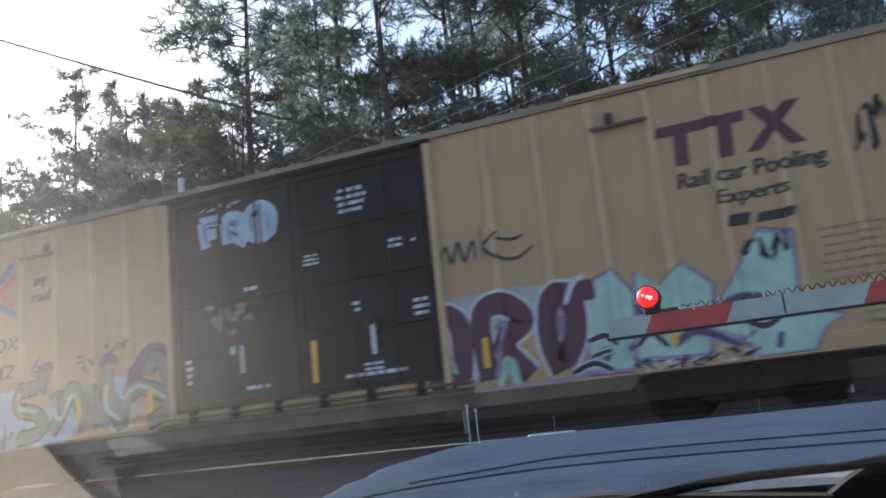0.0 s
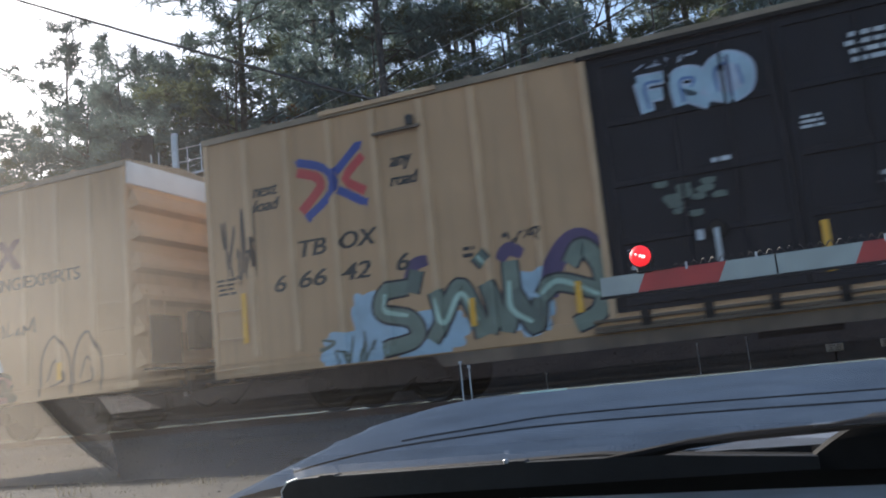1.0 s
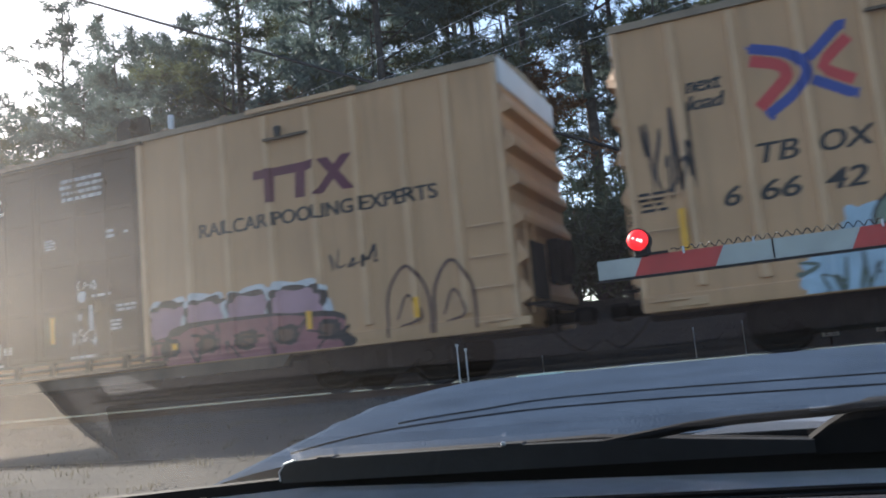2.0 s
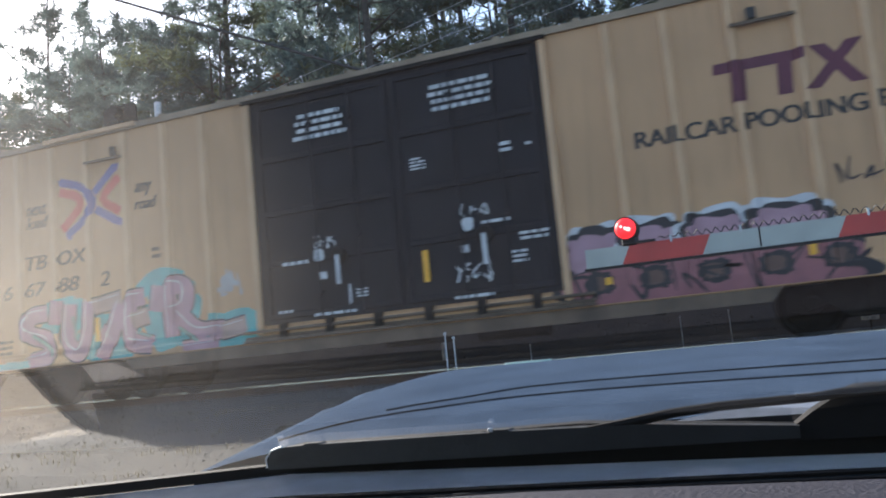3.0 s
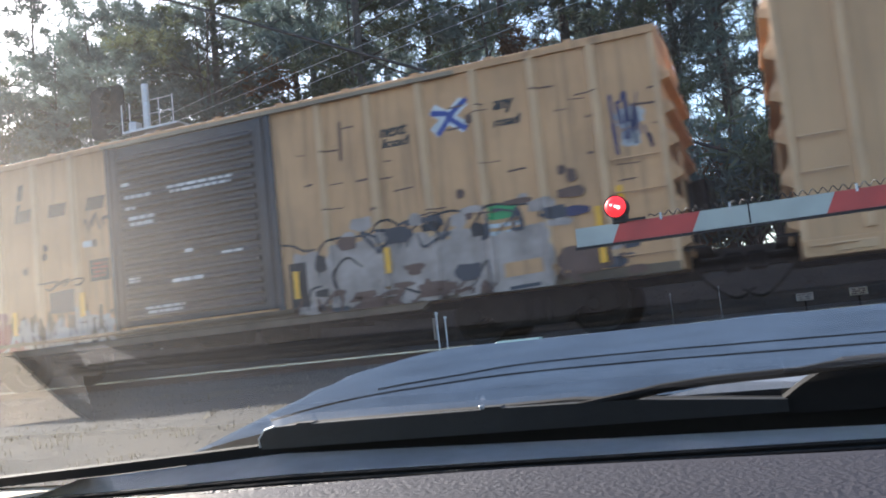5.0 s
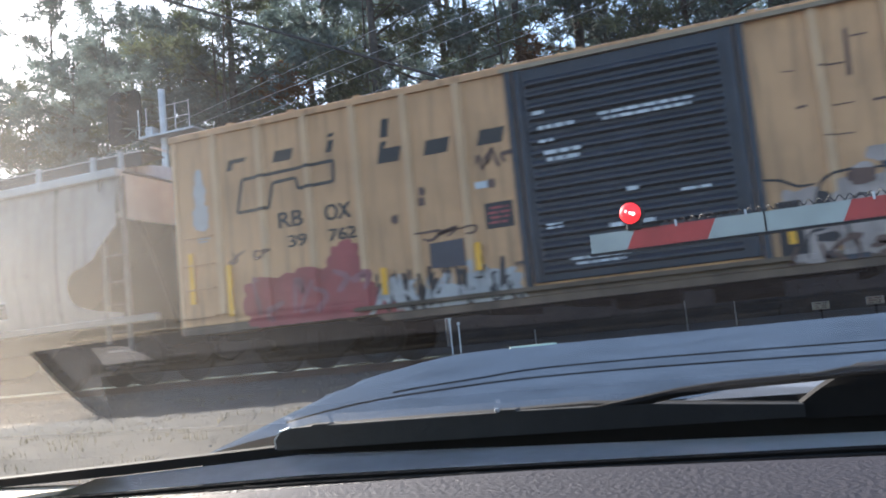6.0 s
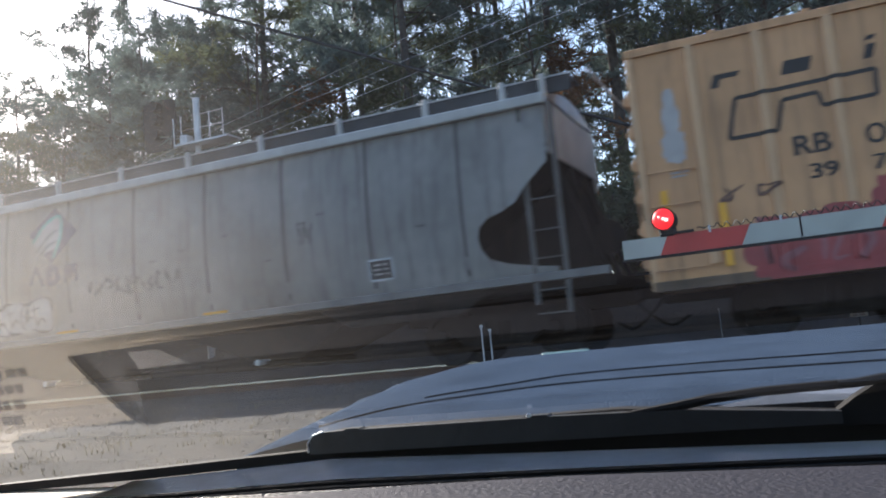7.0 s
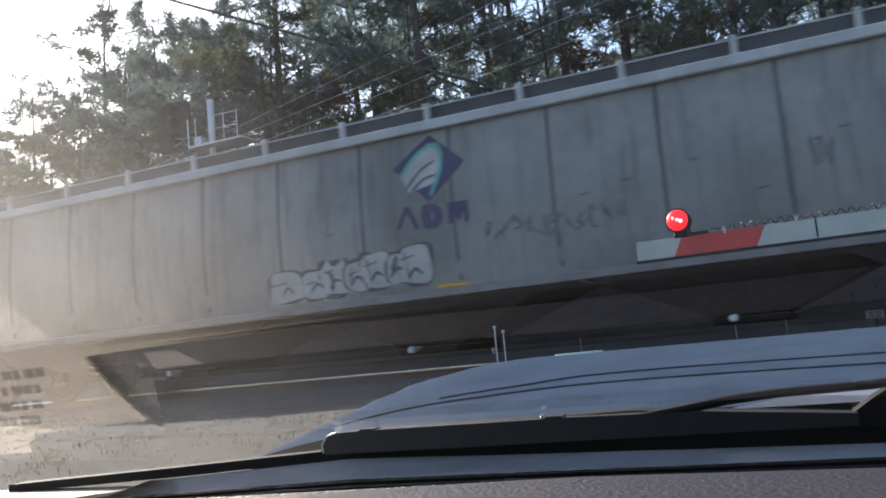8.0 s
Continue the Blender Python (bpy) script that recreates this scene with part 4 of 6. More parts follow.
    arm = [(-0.2, -0.0795), (-0.1456, -0.0735), (-0.1094, -0.068), (-0.0655, -0.0645), (0.0136, -0.0625), (0.0373, -0.06), (0.25, -0.058)]
    part("wiper_arm", tube([(x, 0.862, E + z) for x, z in arm], 0.004, 8, taper=[0.003, 0.0048, 0.0046, 0.0044, 0.0042, 0.0045, 0.005]), RUBBER, car, "black wiper arm")
    part("wiper_pivot", prism([(-0.006, E - 0.1), (-0.0043, E - 0.087), (0.012, E - 0.0755), (0.037, E - 0.061), (0.052, E - 0.0555), (0.3, E - 0.0555), (0.34, E - 0.1)], 0.866, 0.91), RUBBER, car, "black wiper pivot cover")
    lip = [(-0.12, 0.918, -0.0815), (0.1, 0.918, -0.0815), (0.1, 1.0, -0.066), (0.0, 1.0, -0.068), (-0.06, 0.955, -0.0745)]
    bm = bmesh.new()
    bm.faces.new([bm.verts.new((x, y, E + z)) for x, y, z in lip])
    bmesh.ops.solidify(bm, geom=bm.faces[:], thickness=0.002)
    part("hood_lip", bm, LIP, car, "pale painted rear lip of the hood")
    bm = bmesh.new()
    top = [(-0.84, 0.884, -0.126), (-0.794, 0.884, -0.124), (-0.542, 0.884, -0.110), (-0.269, 0.884, -0.1135), (0.033, 0.884, -0.1165), (0.7, 0.884, -0.125)]
    low = [(-0.84, 0.81, -0.134), (-0.717, 0.81, -0.1305), (-0.49, 0.81, -0.122), (-0.244, 0.81, -0.12), (0.029, 0.81, -0.118), (0.6, 0.81, -0.117)]
    q = [[bm.verts.new((x, y, E + z)) for x, y, z in r] for r in (top, low)]
    for i in range(5):
        bm.faces.new((q[0][i], q[0][i + 1], q[1][i + 1], q[1][i]))
    bmesh.ops.solidify(bm, geom=bm.faces[:], thickness=0.006)
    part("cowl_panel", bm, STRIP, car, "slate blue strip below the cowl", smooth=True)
    for d, r in ((0.0, 0.0028), (0.007, 0.0022)):
        part("gasket", tube([(x, 0.805 - d, E + z - d * 0.6) for x, z in [(-0.86, -0.137), (-0.72, -0.133), (-0.49, -0.1245), (-0.244, -0.122), (0.029, -0.12), (0.5, -0.1185)]], r, 6), RUBBER, car, "black glass gasket")
    # dash top
    bm = bmesh.new()
    sec = [(-0.3, -0.2), (0.1, -0.15), (0.35, -0.112), (0.55, -0.108), (0.74, -0.114), (0.79, -0.122), (0.8, -0.14)]
    xs = [-1.3 + 0.1 * i for i in range(25)]
    cols = [[bm.verts.new((x, y, E + z - 0.035 * max(0, -x - 0.25) - (0.004 if y > 0.5 else 0.0))) for y, z in sec] for x in xs]
    for a, b in zip(cols, cols[1:]):
        for j in range(len(sec) - 1):
            bm.faces.new((a[j], a[j + 1], b[j + 1], b[j]))
    bmesh.ops.solidify(bm, geom=bm.faces[:], thickness=0.02)
    part("dashboard", bm, DASH, car, "grained dark grey dashboard top", smooth=True)
    # leather pad cut to the sunlit patch's outline, with its stamped label
    def dash_z(x, y):
        """Just over the dash top."""
        return float(np.interp(y, [0.35, 0.55, 0.74, 0.79, 0.8], [-0.112, -0.108, -0.114, -0.122, -0.16])) - 0.035 * max(0, -x - 0.25) - 0.002

    def slab(name, edges, z, mat, label, parent):
        """A thin flat piece on the dash between two edges, given as rows of (x0, x1, y)."""
        bm = bmesh.new()
        top = [[bm.verts.new((x0 + (x1 - x0) * i / 24, y, E + max(z + 0.06 * max(0.0, 0.74 - y), dash_z(x0 + (x1 - x0) * i / 24, y)))) for i in range(25)] for x0, x1, y in edges]
        under = [[bm.verts.new(v.co - Vector((0, 0, 0.005))) for v in row] for row in top]
        for p, q, u, w in zip(top, top[1:], under, under[1:]):
            for i in range(24):
                bm.faces.new((p[i], p[i + 1], q[i + 1], q[i])), bm.faces.new((u[i], w[i], w[i + 1], u[i + 1]))
            bm.faces.new((p[0], q[0], w[0], u[0])), bm.faces.new((p[24], u[24], w[24], q[24]))
        for k in (0, -1):
            for i in range(24):
                bm.faces.new((top[k][i], top[k][i + 1], under[k][i + 1], under[k][i]))
        return part(name, bm, mat, parent, label)
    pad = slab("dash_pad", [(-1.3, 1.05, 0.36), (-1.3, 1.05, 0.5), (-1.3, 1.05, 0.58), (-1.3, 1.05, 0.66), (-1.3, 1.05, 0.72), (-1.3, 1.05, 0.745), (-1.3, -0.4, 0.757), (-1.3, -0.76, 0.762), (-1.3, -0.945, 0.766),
                            (-1.3, -0.918, 0.81), (-1.3, -0.888, 0.85), (-1.3, -0.848, 0.886), (-1.3, -0.8, 0.905)], -0.135, PAD, "grained leather dash cover with sunlight painted tan on its end", car)
    slab("defroster_panel", [(-0.845, -0.66, 0.772), (-0.838, -0.62, 0.785), (-0.834, -0.6, 0.797), (-0.828, -0.58, 0.81)], -0.139, PALE_VINYL, "pale grey defroster panel along the glass", car)
    # The dark foot showing beside the pad forms the dash's shadow wedge.
    slab("dash_foot", [(-1.3, 1.0, 0.76), (-1.3, 1.0, 0.92)], -0.146, DASH, "dark dash edge under the glass", car)
    for k in range(4):
        y = 0.775 + 0.024 * k
        for j in range(4):
            x = -1.11 + 0.022 * j - 0.014 * k
            part("label_mark", boxed(x, x + (0.017, 0.012, 0.019)[(j + k) % 3], y, y + 0.013, E - 0.1345, E - 0.134), MARK, pad, "worn dark label mark")
    # windshield
    bm = bmesh.new()
    foot, head = (0.95, E - 0.13), (0.28, E + 0.32)
    g = [[bm.verts.new((x, foot[0] + (head[0] - foot[0]) * s, foot[1] + (head[1] - foot[1]) * s)) for s in (0, 0.5, 1)] for x in (-1.3, 0.1, 1.1)]
    for a, b in zip(g, g[1:]):
        for j in range(2):
            bm.faces.new((a[j], a[j + 1], b[j + 1], b[j]))
    glass = part("windshield", bm, GLASS, car, "dusty raked windshield glass")
    glass.visible_shadow = False
    if glass.data.polygons[0].normal.y > 0:      # its face is towards the seats
        glass.data.flip_normals()
    # roof and pillars round the seats
    part("roof", boxed(-1.25, 1.1, -1.6, 0.28, EYE_Z + 0.32, EYE_Z + 0.36, bevel=0.01), BLACK_PLASTIC, car, "dark headliner and roof")
    part("rear_wall", boxed(-1.25, 1.1, -1.64, -1.6, 0.4, EYE_Z + 0.32), BLACK_PLASTIC, car)
    part("pillar", tube([(-1.33, 0.95, EYE_Z - 0.13), (-1.3, 0.28, EYE_Z + 0.33)], 0.03, 8), BLACK_PLASTIC, car)
    part("floor_pan", boxed(-0.9, 1.1, -1.6, 0.6, 0.3, 0.34), BLACK_PLASTIC, car)
    for sx in (-0.72, 0.95):
        for sy in (1.6, -1.3):
            bm = lathe([(0.1, -0.1), (0.3, -0.1), (0.34, -0.07), (0.34, 0.07), (0.3, 0.1), (0.1, 0.1)], 24)
            bmesh.ops.rotate(bm, verts=bm.verts, matrix=Matrix.Rotation(math.pi / 2, 3, "Z"))
            bmesh.ops.translate(bm, verts=bm.verts, vec=(sx, sy, 0.35))
            part("wheel", bm, RUBBER, car)


# ---- woods ----
def clump(vs, fs, c, rng, size, blades):
    """A tuft of thin needle blades round a point."""
    for _ in range(blades):
        d = Vector((rng.gauss(0, 1), rng.gauss(0, 1), rng.gauss(0.25, 0.8))).normalized()
        s = d.orthogonal().normalized()
        s.rotate(Matrix.Rotation(rng.random() * 6.28, 3, d))
        l, w, o = size * rng.uniform(0.6, 1.2), size * rng.uniform(0.07, 0.14), len(vs)
        p = c + d * l * 0.1
        vs += [tuple(p - s * w * 0.6), tuple(p + s * w * 0.6), tuple(p + d * l + s * w * 0.5), tuple(p + d * l - s * w * 0.5)]
        fs.append((o, o + 1, o + 2, o + 3))


def build_tree(label, height, rng, bare=0.4, spread=3.2, dense=1.0, leaf=None, size=0.33):
    tree = thing("pine_tree" if leaf is None else "tree", label, "tree", group="trees behind the railway")
    lean = [Vector((rng.uniform(-0.5, 0.5), rng.uniform(-0.5, 0.5), 0)) for _ in range(3)]
    line = [Vector((0, 0, -0.3)) + lean[0] * 0] + [Vector((0, 0, height * s)) + lean[0] * s + lean[1] * 0.6 * math.sin(s * 4) for s in (0.15, 0.3, 0.45, 0.6, 0.75, 0.88, 1.0)]
    r0 = 0.0085 * height + 0.03
    bm = tube([tuple(p) for p in line], 0, 8, taper=[r0 * 1.3] + [r0 * (1 - 0.88 * s) for s in (0.15, 0.3, 0.45, 0.6, 0.75, 0.88, 1.0)])
    vs, fs = [], []

    def at(s):
        f = s * 7
        i = min(6, int(f))
        return line[i].lerp(line[i + 1], f - i)
    n = int(height * 1.75 * dense)
    for k in range(n):
        s = bare + (1 - bare) * (k + rng.random()) / n
        p = at(min(0.995, s))
        up = (s - bare) / (1 - bare)
        reach = spread * (0.35 + 0.9 * math.sin(math.pi * min(1, 0.22 + 0.75 * up))) * rng.uniform(0.45, 1.15) * (1.0 - 0.45 * up)
        a = rng.random() * 6.283
        d = Vector((math.cos(a), math.sin(a), rng.uniform(-0.05, 0.55)))
        mid, tip = p + d * reach * 0.5 + Vector((0, 0, 0.1)), p + d * reach + Vector((0, 0, rng.uniform(-0.3, 0.5)))
        tube([tuple(p), tuple(mid), tuple(tip)], 0, 4, bm, taper=[0.026 + 0.007 * reach, 0.017, 0.007])
        m = 5 + int(reach * 4.6 * dense)
        for j in range(m):
            q = 1.08 - 0.6 * rng.random() ** 1.5
            c = p.lerp(mid, q * 2) if q < 0.5 else mid.lerp(tip, q * 2 - 1)
            off = 0.16 + 0.07 * reach
            c = c + Vector((rng.gauss(0, off), rng.gauss(0, off), rng.gauss(0.05, off * 0.6)))
            clump(vs, fs, c, rng, size, 15)
    part("trunk", bm, BARK, tree, smooth=True)
    me = bpy.data.meshes.new("crown")
    me.from_pydata(vs, [], fs)
    me.materials.append(leaf or NEEDLES)
    crown = new("crown", me)
    crown.parent = tree
    return tree


def build_bush(label, rng, w, h, leaf):
    bush = thing("bush", label, "bush", group="undergrowth behind the railway")
    bm = bmesh.new()
    vs, fs = [], []
    for k in range(14):
        a = rng.random() * 6.283
        tip = Vector((math.cos(a) * w * rng.uniform(0.2, 1), math.sin(a) * w * 0.6 * rng.random(), h * rng.uniform(0.4, 1)))
        tube([(0, 0, -0.1), tuple(tip * 0.5 + Vector((0, 0, 0.15))), tuple(tip)], 0, 4, bm, taper=[0.03, 0.02, 0.006])
        for j in range(26):
            c = tip * rng.uniform(0.3, 1.05) + Vector((rng.gauss(0, 0.3), rng.gauss(0, 0.3), rng.gauss(0, 0.22)))
            clump(vs, fs, c, rng, 0.3, 6)
    part("stems", bm, BARK, bush)
    me = bpy.data.meshes.new("foliage")
    me.from_pydata(vs, [], fs)
    me.materials.append(leaf)
    ob = new("foliage", me)
    ob.parent = bush
    return bush


def from_road(yaw, dist):
    """A place on the ground, by its bearing left of the way across the track and its distance from the waiting car."""
    return -math.sin(radians(yaw)) * dist, math.cos(radians(yaw)) * dist


def build_woods():
    rng = random.Random(11)
    kinds = [build_tree("tall dark green pine with a bare lower trunk", 19, rng, 0.22, 3.4, 1.15),
             build_tree("tall dark green pine with a bare lower trunk", 21, rng, 0.25, 3.8, 1.2),
             build_tree("slender dark green pine with sparse limbs", 18, rng, 0.3, 2.8, 1.0),
             build_tree("bushy dark green pine with low limbs", 15, rng, 0.1, 3.6, 1.25),
             build_tree("olive broad-leaved tree with thin crown", 12.5, rng, 0.25, 3.2, 0.9, LEAVES),
             build_tree("small rust brown autumn tree", 9, rng, 0.3, 2.6, 0.8, BROWN_LEAVES, size=0.34)]
    spots = []
    # bearing, distance, kind, height factor
    for i in range(17):
        spots.append((-12 + 53 * (i + rng.random() * 0.8) / 17, rng.uniform(24, 31), rng.choice((0, 1, 2, 2)), rng.uniform(0.85, 1.1)))
    for i in range(12):
        spots.append((-14 + 55 * (i + rng.random() * 0.8) / 12, rng.uniform(36, 48), rng.choice((0, 1, 1, 3)), rng.uniform(1.0, 1.3)))
    # the wood drops towards its end: lower trees and one slender taller one
    spots += [(42.6, 36, 3, 0.72), (45.0, 40, 2, 0.92), (46.2, 33, 4, 0.7), (47.6, 38, 3, 0.66), (49.5, 34, 4, 0.62), (51.5, 37, 3, 0.55), (53.5, 35, 4, 0.52), (41.0, 32, 3, 0.8), (38.5, 30, 3, 0.9),
              (36.5, 33, 3, 1.0), (38.0, 41, 3, 1.2), (39.6, 35, 3, 1.0), (41.4, 39, 3, 1.1), (42.6, 43, 3, 1.2), (37.2, 27, 4, 0.8), (45.2, 46, 3, 0.7), (44.2, 31, 3, 0.62), (46.8, 35, 3, 0.6), (48.8, 37, 2, 0.62), (50.6, 32, 4, 0.6), (52.4, 34, 3, 0.5), (54.5, 38, 3, 0.55), (43.6, 33, 4, 0.75), (50.2, 44, 3, 0.62), (48.4, 30, 4, 0.55), (30.0, 25, 5, 0.8), (14.0, 25, 5, 0.8), (34.0, 25, 4, 0.75), (25.0, 26, 4, 0.8), (16.0, 25, 4, 0.8), (6.0, 25, 4, 0.8)]
    used = set()
    for yaw, dist, k, f in spots:
        if 31 < yaw < 42 and k < 3:
            f *= 0.82
        if 34 < yaw < 43.2:      # a dip in the canopy before the slender tree
            f = min(f, (0.4 * dist - 1.3) / (19, 21, 18, 15, 12.5, 9)[k])
        x, y = from_road(yaw, dist)
        m = pose(x, y, ground_height(x, y) - 0.1, 0, 0, rng.random() * 360)
        ob = kinds[k] if k not in used else copy_thing(kinds[k], m)
        used.add(k)
        ob.matrix_basis = m
        ob.scale = (f ** 0.5, f ** 0.5, f)
    bushes = [build_bush("dense dull green undergrowth", rng, 1.9, 2.4, NEEDLES), build_bush("olive undergrowth with thin stems", rng, 1.7, 2.0, LEAVES),
              build_bush("rust brown autumn undergrowth", rng, 1.5, 2.2, BROWN_LEAVES)]
    for i in range(54):
        yaw, dist = -18 + 74 * (i + rng.random()) / 54, rng.uniform(20, 25)
        x, y = from_road(yaw, dist)
        y = max(y, 19.4)
        k = rng.choice((0, 0, 1, 1, 2)) if i > 2 else i
        m = pose(x, y, ground_height(x, y), 0, 0, rng.random() * 360)
        ob = bushes[k] if i < 3 else copy_thing(bushes[k], m)
        ob.matrix_basis = m
        s = rng.uniform(0.7, 1.3)
        ob.scale = (s, s, s * rng.uniform(0.7, 1.1))


def strand(name, label, a, b, sag, r, group, metal=None):
    a, b = Vector(a), Vector(b)
    pts = [tuple(a.lerp(b, s / 24) - Vector((0, 0, sag * 4 * (s / 24) * (1 - s / 24)))) for s in range(25)]
    tagged(part(name, tube(pts, r, 5), metal or CABLE), label, "cable", group)


def build_lines():
    """The signal mast behind the train and the wires overhead."""
    mast = thing("signal_mast", "pale steel signal mast with a dark backboard behind the train", "railway signal")
    x, y = -20.6, 26.0
    mast.matrix_basis = Matrix.Translation((0, 0, EYE_Z)) @ Matrix.Scale(0.7, 4) @ Matrix.Translation((0, 0, -EYE_Z))
    base = 1.2
    part("pole", tube([(x, y, base), (x, y, 11.75)], 0.13, 14), GALVANISED, mast)
    part("platform", boxed(x - 0.75, x + 0.1, y - 0.5, y + 0.5, 9.9, 9.98), GALVANISED, mast)
    part("junction_box", boxed(x - 0.62, x - 0.3, y - 0.3, y + 0.1, 9.98, 10.35, bevel=0.02), GALVANISED, mast)
    for dx in (-0.75, -0.4, 0.9, 1.5):
        part("rail_post", tube([(x + dx, y - 0.45, 9.9), (x + dx, y - 0.45, 11.0)], 0.02, 6), GALVANISED, mast)
    for z in (10.45, 10.95):
        part("hand_rail", tube([(x + 0.1, y - 0.45, z), (x + 1.55, y - 0.45, z)], 0.016, 6), GALVANISED, mast)
    part("walk", boxed(x + 0.1, x + 1.7, y - 0.5, y + 0.4, 9.9, 9.97), GALVANISED, mast)
    part("backboard", prism([(x - 1.75 + math.copysign(0.8 * abs(math.cos(a * math.pi / 8)) ** 0.3, math.cos(a * math.pi / 8)), 11.0 + math.copysign(1.0 * abs(math.sin(a * math.pi / 8)) ** 0.3, math.sin(a * math.pi / 8))) for a in range(16)], y - 0.05, y), BLACK_PLASTIC, mast, "black signal backboard")
    for z in (10.6, 11.2, 11.7):
        bm = lathe([(0.2, -0.35), (0.21, -0.35), (0.21, 0), (0.05, 0.02)], 18)
        bmesh.ops.translate(bm, verts=bm.verts, vec=(x - 1.75, y - 0.05, z))
        part("signal_hood", bm, BLACK_PLASTIC, mast)
    part("arm", tube([(x, y, 10.6), (x - 1.75, y + 0.05, 10.6)], 0.06, 8), BLACK_PLASTIC, mast)


def build_markers():
    """Thin marker stakes and two small notices by the track."""
    for x, y, h in ((-3.86, 10.0, 0.42), (-3.76, 10.02, 0.36), (-1.75, 16.4, 0.35), (-0.9, 16.4, 0.38), (-4.6, 16.4, 0.1)):
        z = ground_height(x, y)
        st = thing("marker_stake", "thin white marker stake beside the track", "stake", group="stakes by the track")
        part("stake_post", boxed(x - 0.008, x + 0.008, y - 0.008, y + 0.008, z - 0.1, z + 0.25 + h, bevel=0.003), GALVANISED, st)
        part("stake_cap", boxed(x - 0.016, x + 0.016, y - 0.014, y + 0.014, z + 0.25 + h, z + 0.28 + h), GALVANISED, st)
    rng = random.Random(9)
    for x in (0.5, 1.35):
        z = EYE_Z + 0.03
        no = thing("small_notice", "small white notice with unreadable lines on a thin post", "sign", group="notices by the track")
        part("notice_board", boxed(x - 0.14, x + 0.14, 16.4, 16.415, z - 0.05, z + 0.08, bevel=0.004), SIGN_WHITE, no)
        bm = bars(bmesh.new(), x - 0.12, x + 0.12, z - 0.04, z + 0.07, 3, rng, 0, 0.35)
        for v in bm.verts:
            v.co.y += 16.398
        LAYER[0] = 0.0
        part("notice_lines", bm, NAVY, no, "dark printed lines")
        part("notice_post", boxed(x - 0.015, x + 0.015, 16.416, 16.44, 0.6, z + 0.09), GRIME, no)


def build_wires():
    strand("power_cable", "thick black cable sloping down over the track", (-27.2, 16, EYE_Z + 16.1), (-0.4, 16, EYE_Z + 2.72), 0.2, 0.032, "overhead cables")
    for a, b in ((6.95, 12.35), (6.85, 10.95), (6.4, 10.4), (5.9, 9.6)):
        strand("overhead_wire", "thin pale overhead wire behind the train", (-15.4, 16.5, EYE_Z + a * 0.75), (3.75, 16.5, EYE_Z + b * 0.75), 0.09, 0.0045, "overhead wires", GALVANISED)


FAR_LAMP = (-7.0, 17.0, EYE_Z + 2.09)


def build_far_signal():
    """The crossing flasher on the far side of the track."""
    sig = thing("crossing_flasher", "far crossing signal mast with a lit red lamp behind the train", "crossing signal")
    x, y, z = FAR_LAMP
    part("mast", tube([(x + 0.35, y + 0.1, ground_height(x, y) - 0.1), (x + 0.35, y + 0.1, z + 1.2)], 0.05, 12), GALVANISED, sig)
    part("cross_arm", tube([(x - 0.05, y + 0.08, z), (x + 0.75, y + 0.08, z)], 0.025, 8), BLACK_PLASTIC, sig)
    for dx, lit in ((0.0, True), (0.7, False)):
        bm = lathe([(0.0, -0.03), (0.07, -0.025), (0.1, 0.0), (0.1, 0.03)], 22)
        bmesh.ops.translate(bm, verts=bm.verts, vec=(x + dx, y, z))
        lens = part("lens", bm, RED_LENS if lit else WINE, sig, "lit red lens" if lit else "dark red lens", smooth=True)
        bm = prism([(x + dx + 0.24 * math.cos(a * math.pi / 10), z + 0.24 * math.sin(a * math.pi / 10)) for a in range(20)], y + 0.03, y + 0.045)
        part("backplate", bm, BLACK_PLASTIC, sig, "black round backplate")
        if lit:
            bm = lathe([(0.0, -0.004), (0.05, 0.0), (0.05, 0.004)], 14)
            bmesh.ops.translate(bm, verts=bm.verts, vec=(x + dx, y - 0.032, z))
            part("bulb_glow", bm, HOT_SPOT, sig)


def build_grass():
    """Dry tufts and weeds on the slope between road and track."""
    rng = random.Random(63)
    vs, fs = [], []
    for _ in range(1500):
        x, y = rng.triangular(-17, -3.5, -6), rng.uniform(2.5, 9.6)
        z = ground_height(x, y)
        h = rng.uniform(0.02, 0.06) * (0.5 + abs(noise.noise((x * 0.7, y * 0.7, 3))) * 1.8)
        for k in range(4):
            a, l, o = rng.random() * 6.283, rng.uniform(0.3, 1.0) * h, len(vs)
            cx, cy = x + rng.gauss(0, 0.05), y + rng.gauss(0, 0.05)
            w = 0.006
            vs += [(cx - w * math.sin(a), cy + w * math.cos(a), z - 0.01), (cx + w * math.sin(a), cy - w * math.cos(a), z - 0.01), (cx + l * 0.6 * math.cos(a), cy + l * 0.6 * math.sin(a), z + h)]
            fs.append((o, o + 1, o + 2))
    me = bpy.data.meshes.new("dry_grass")
    me.from_pydata(vs, [], fs)
    me.materials.append(GRASS)
    tagged(new("dry_grass", me), "dry straw coloured grass on the slope", "grass", kind="stuff")


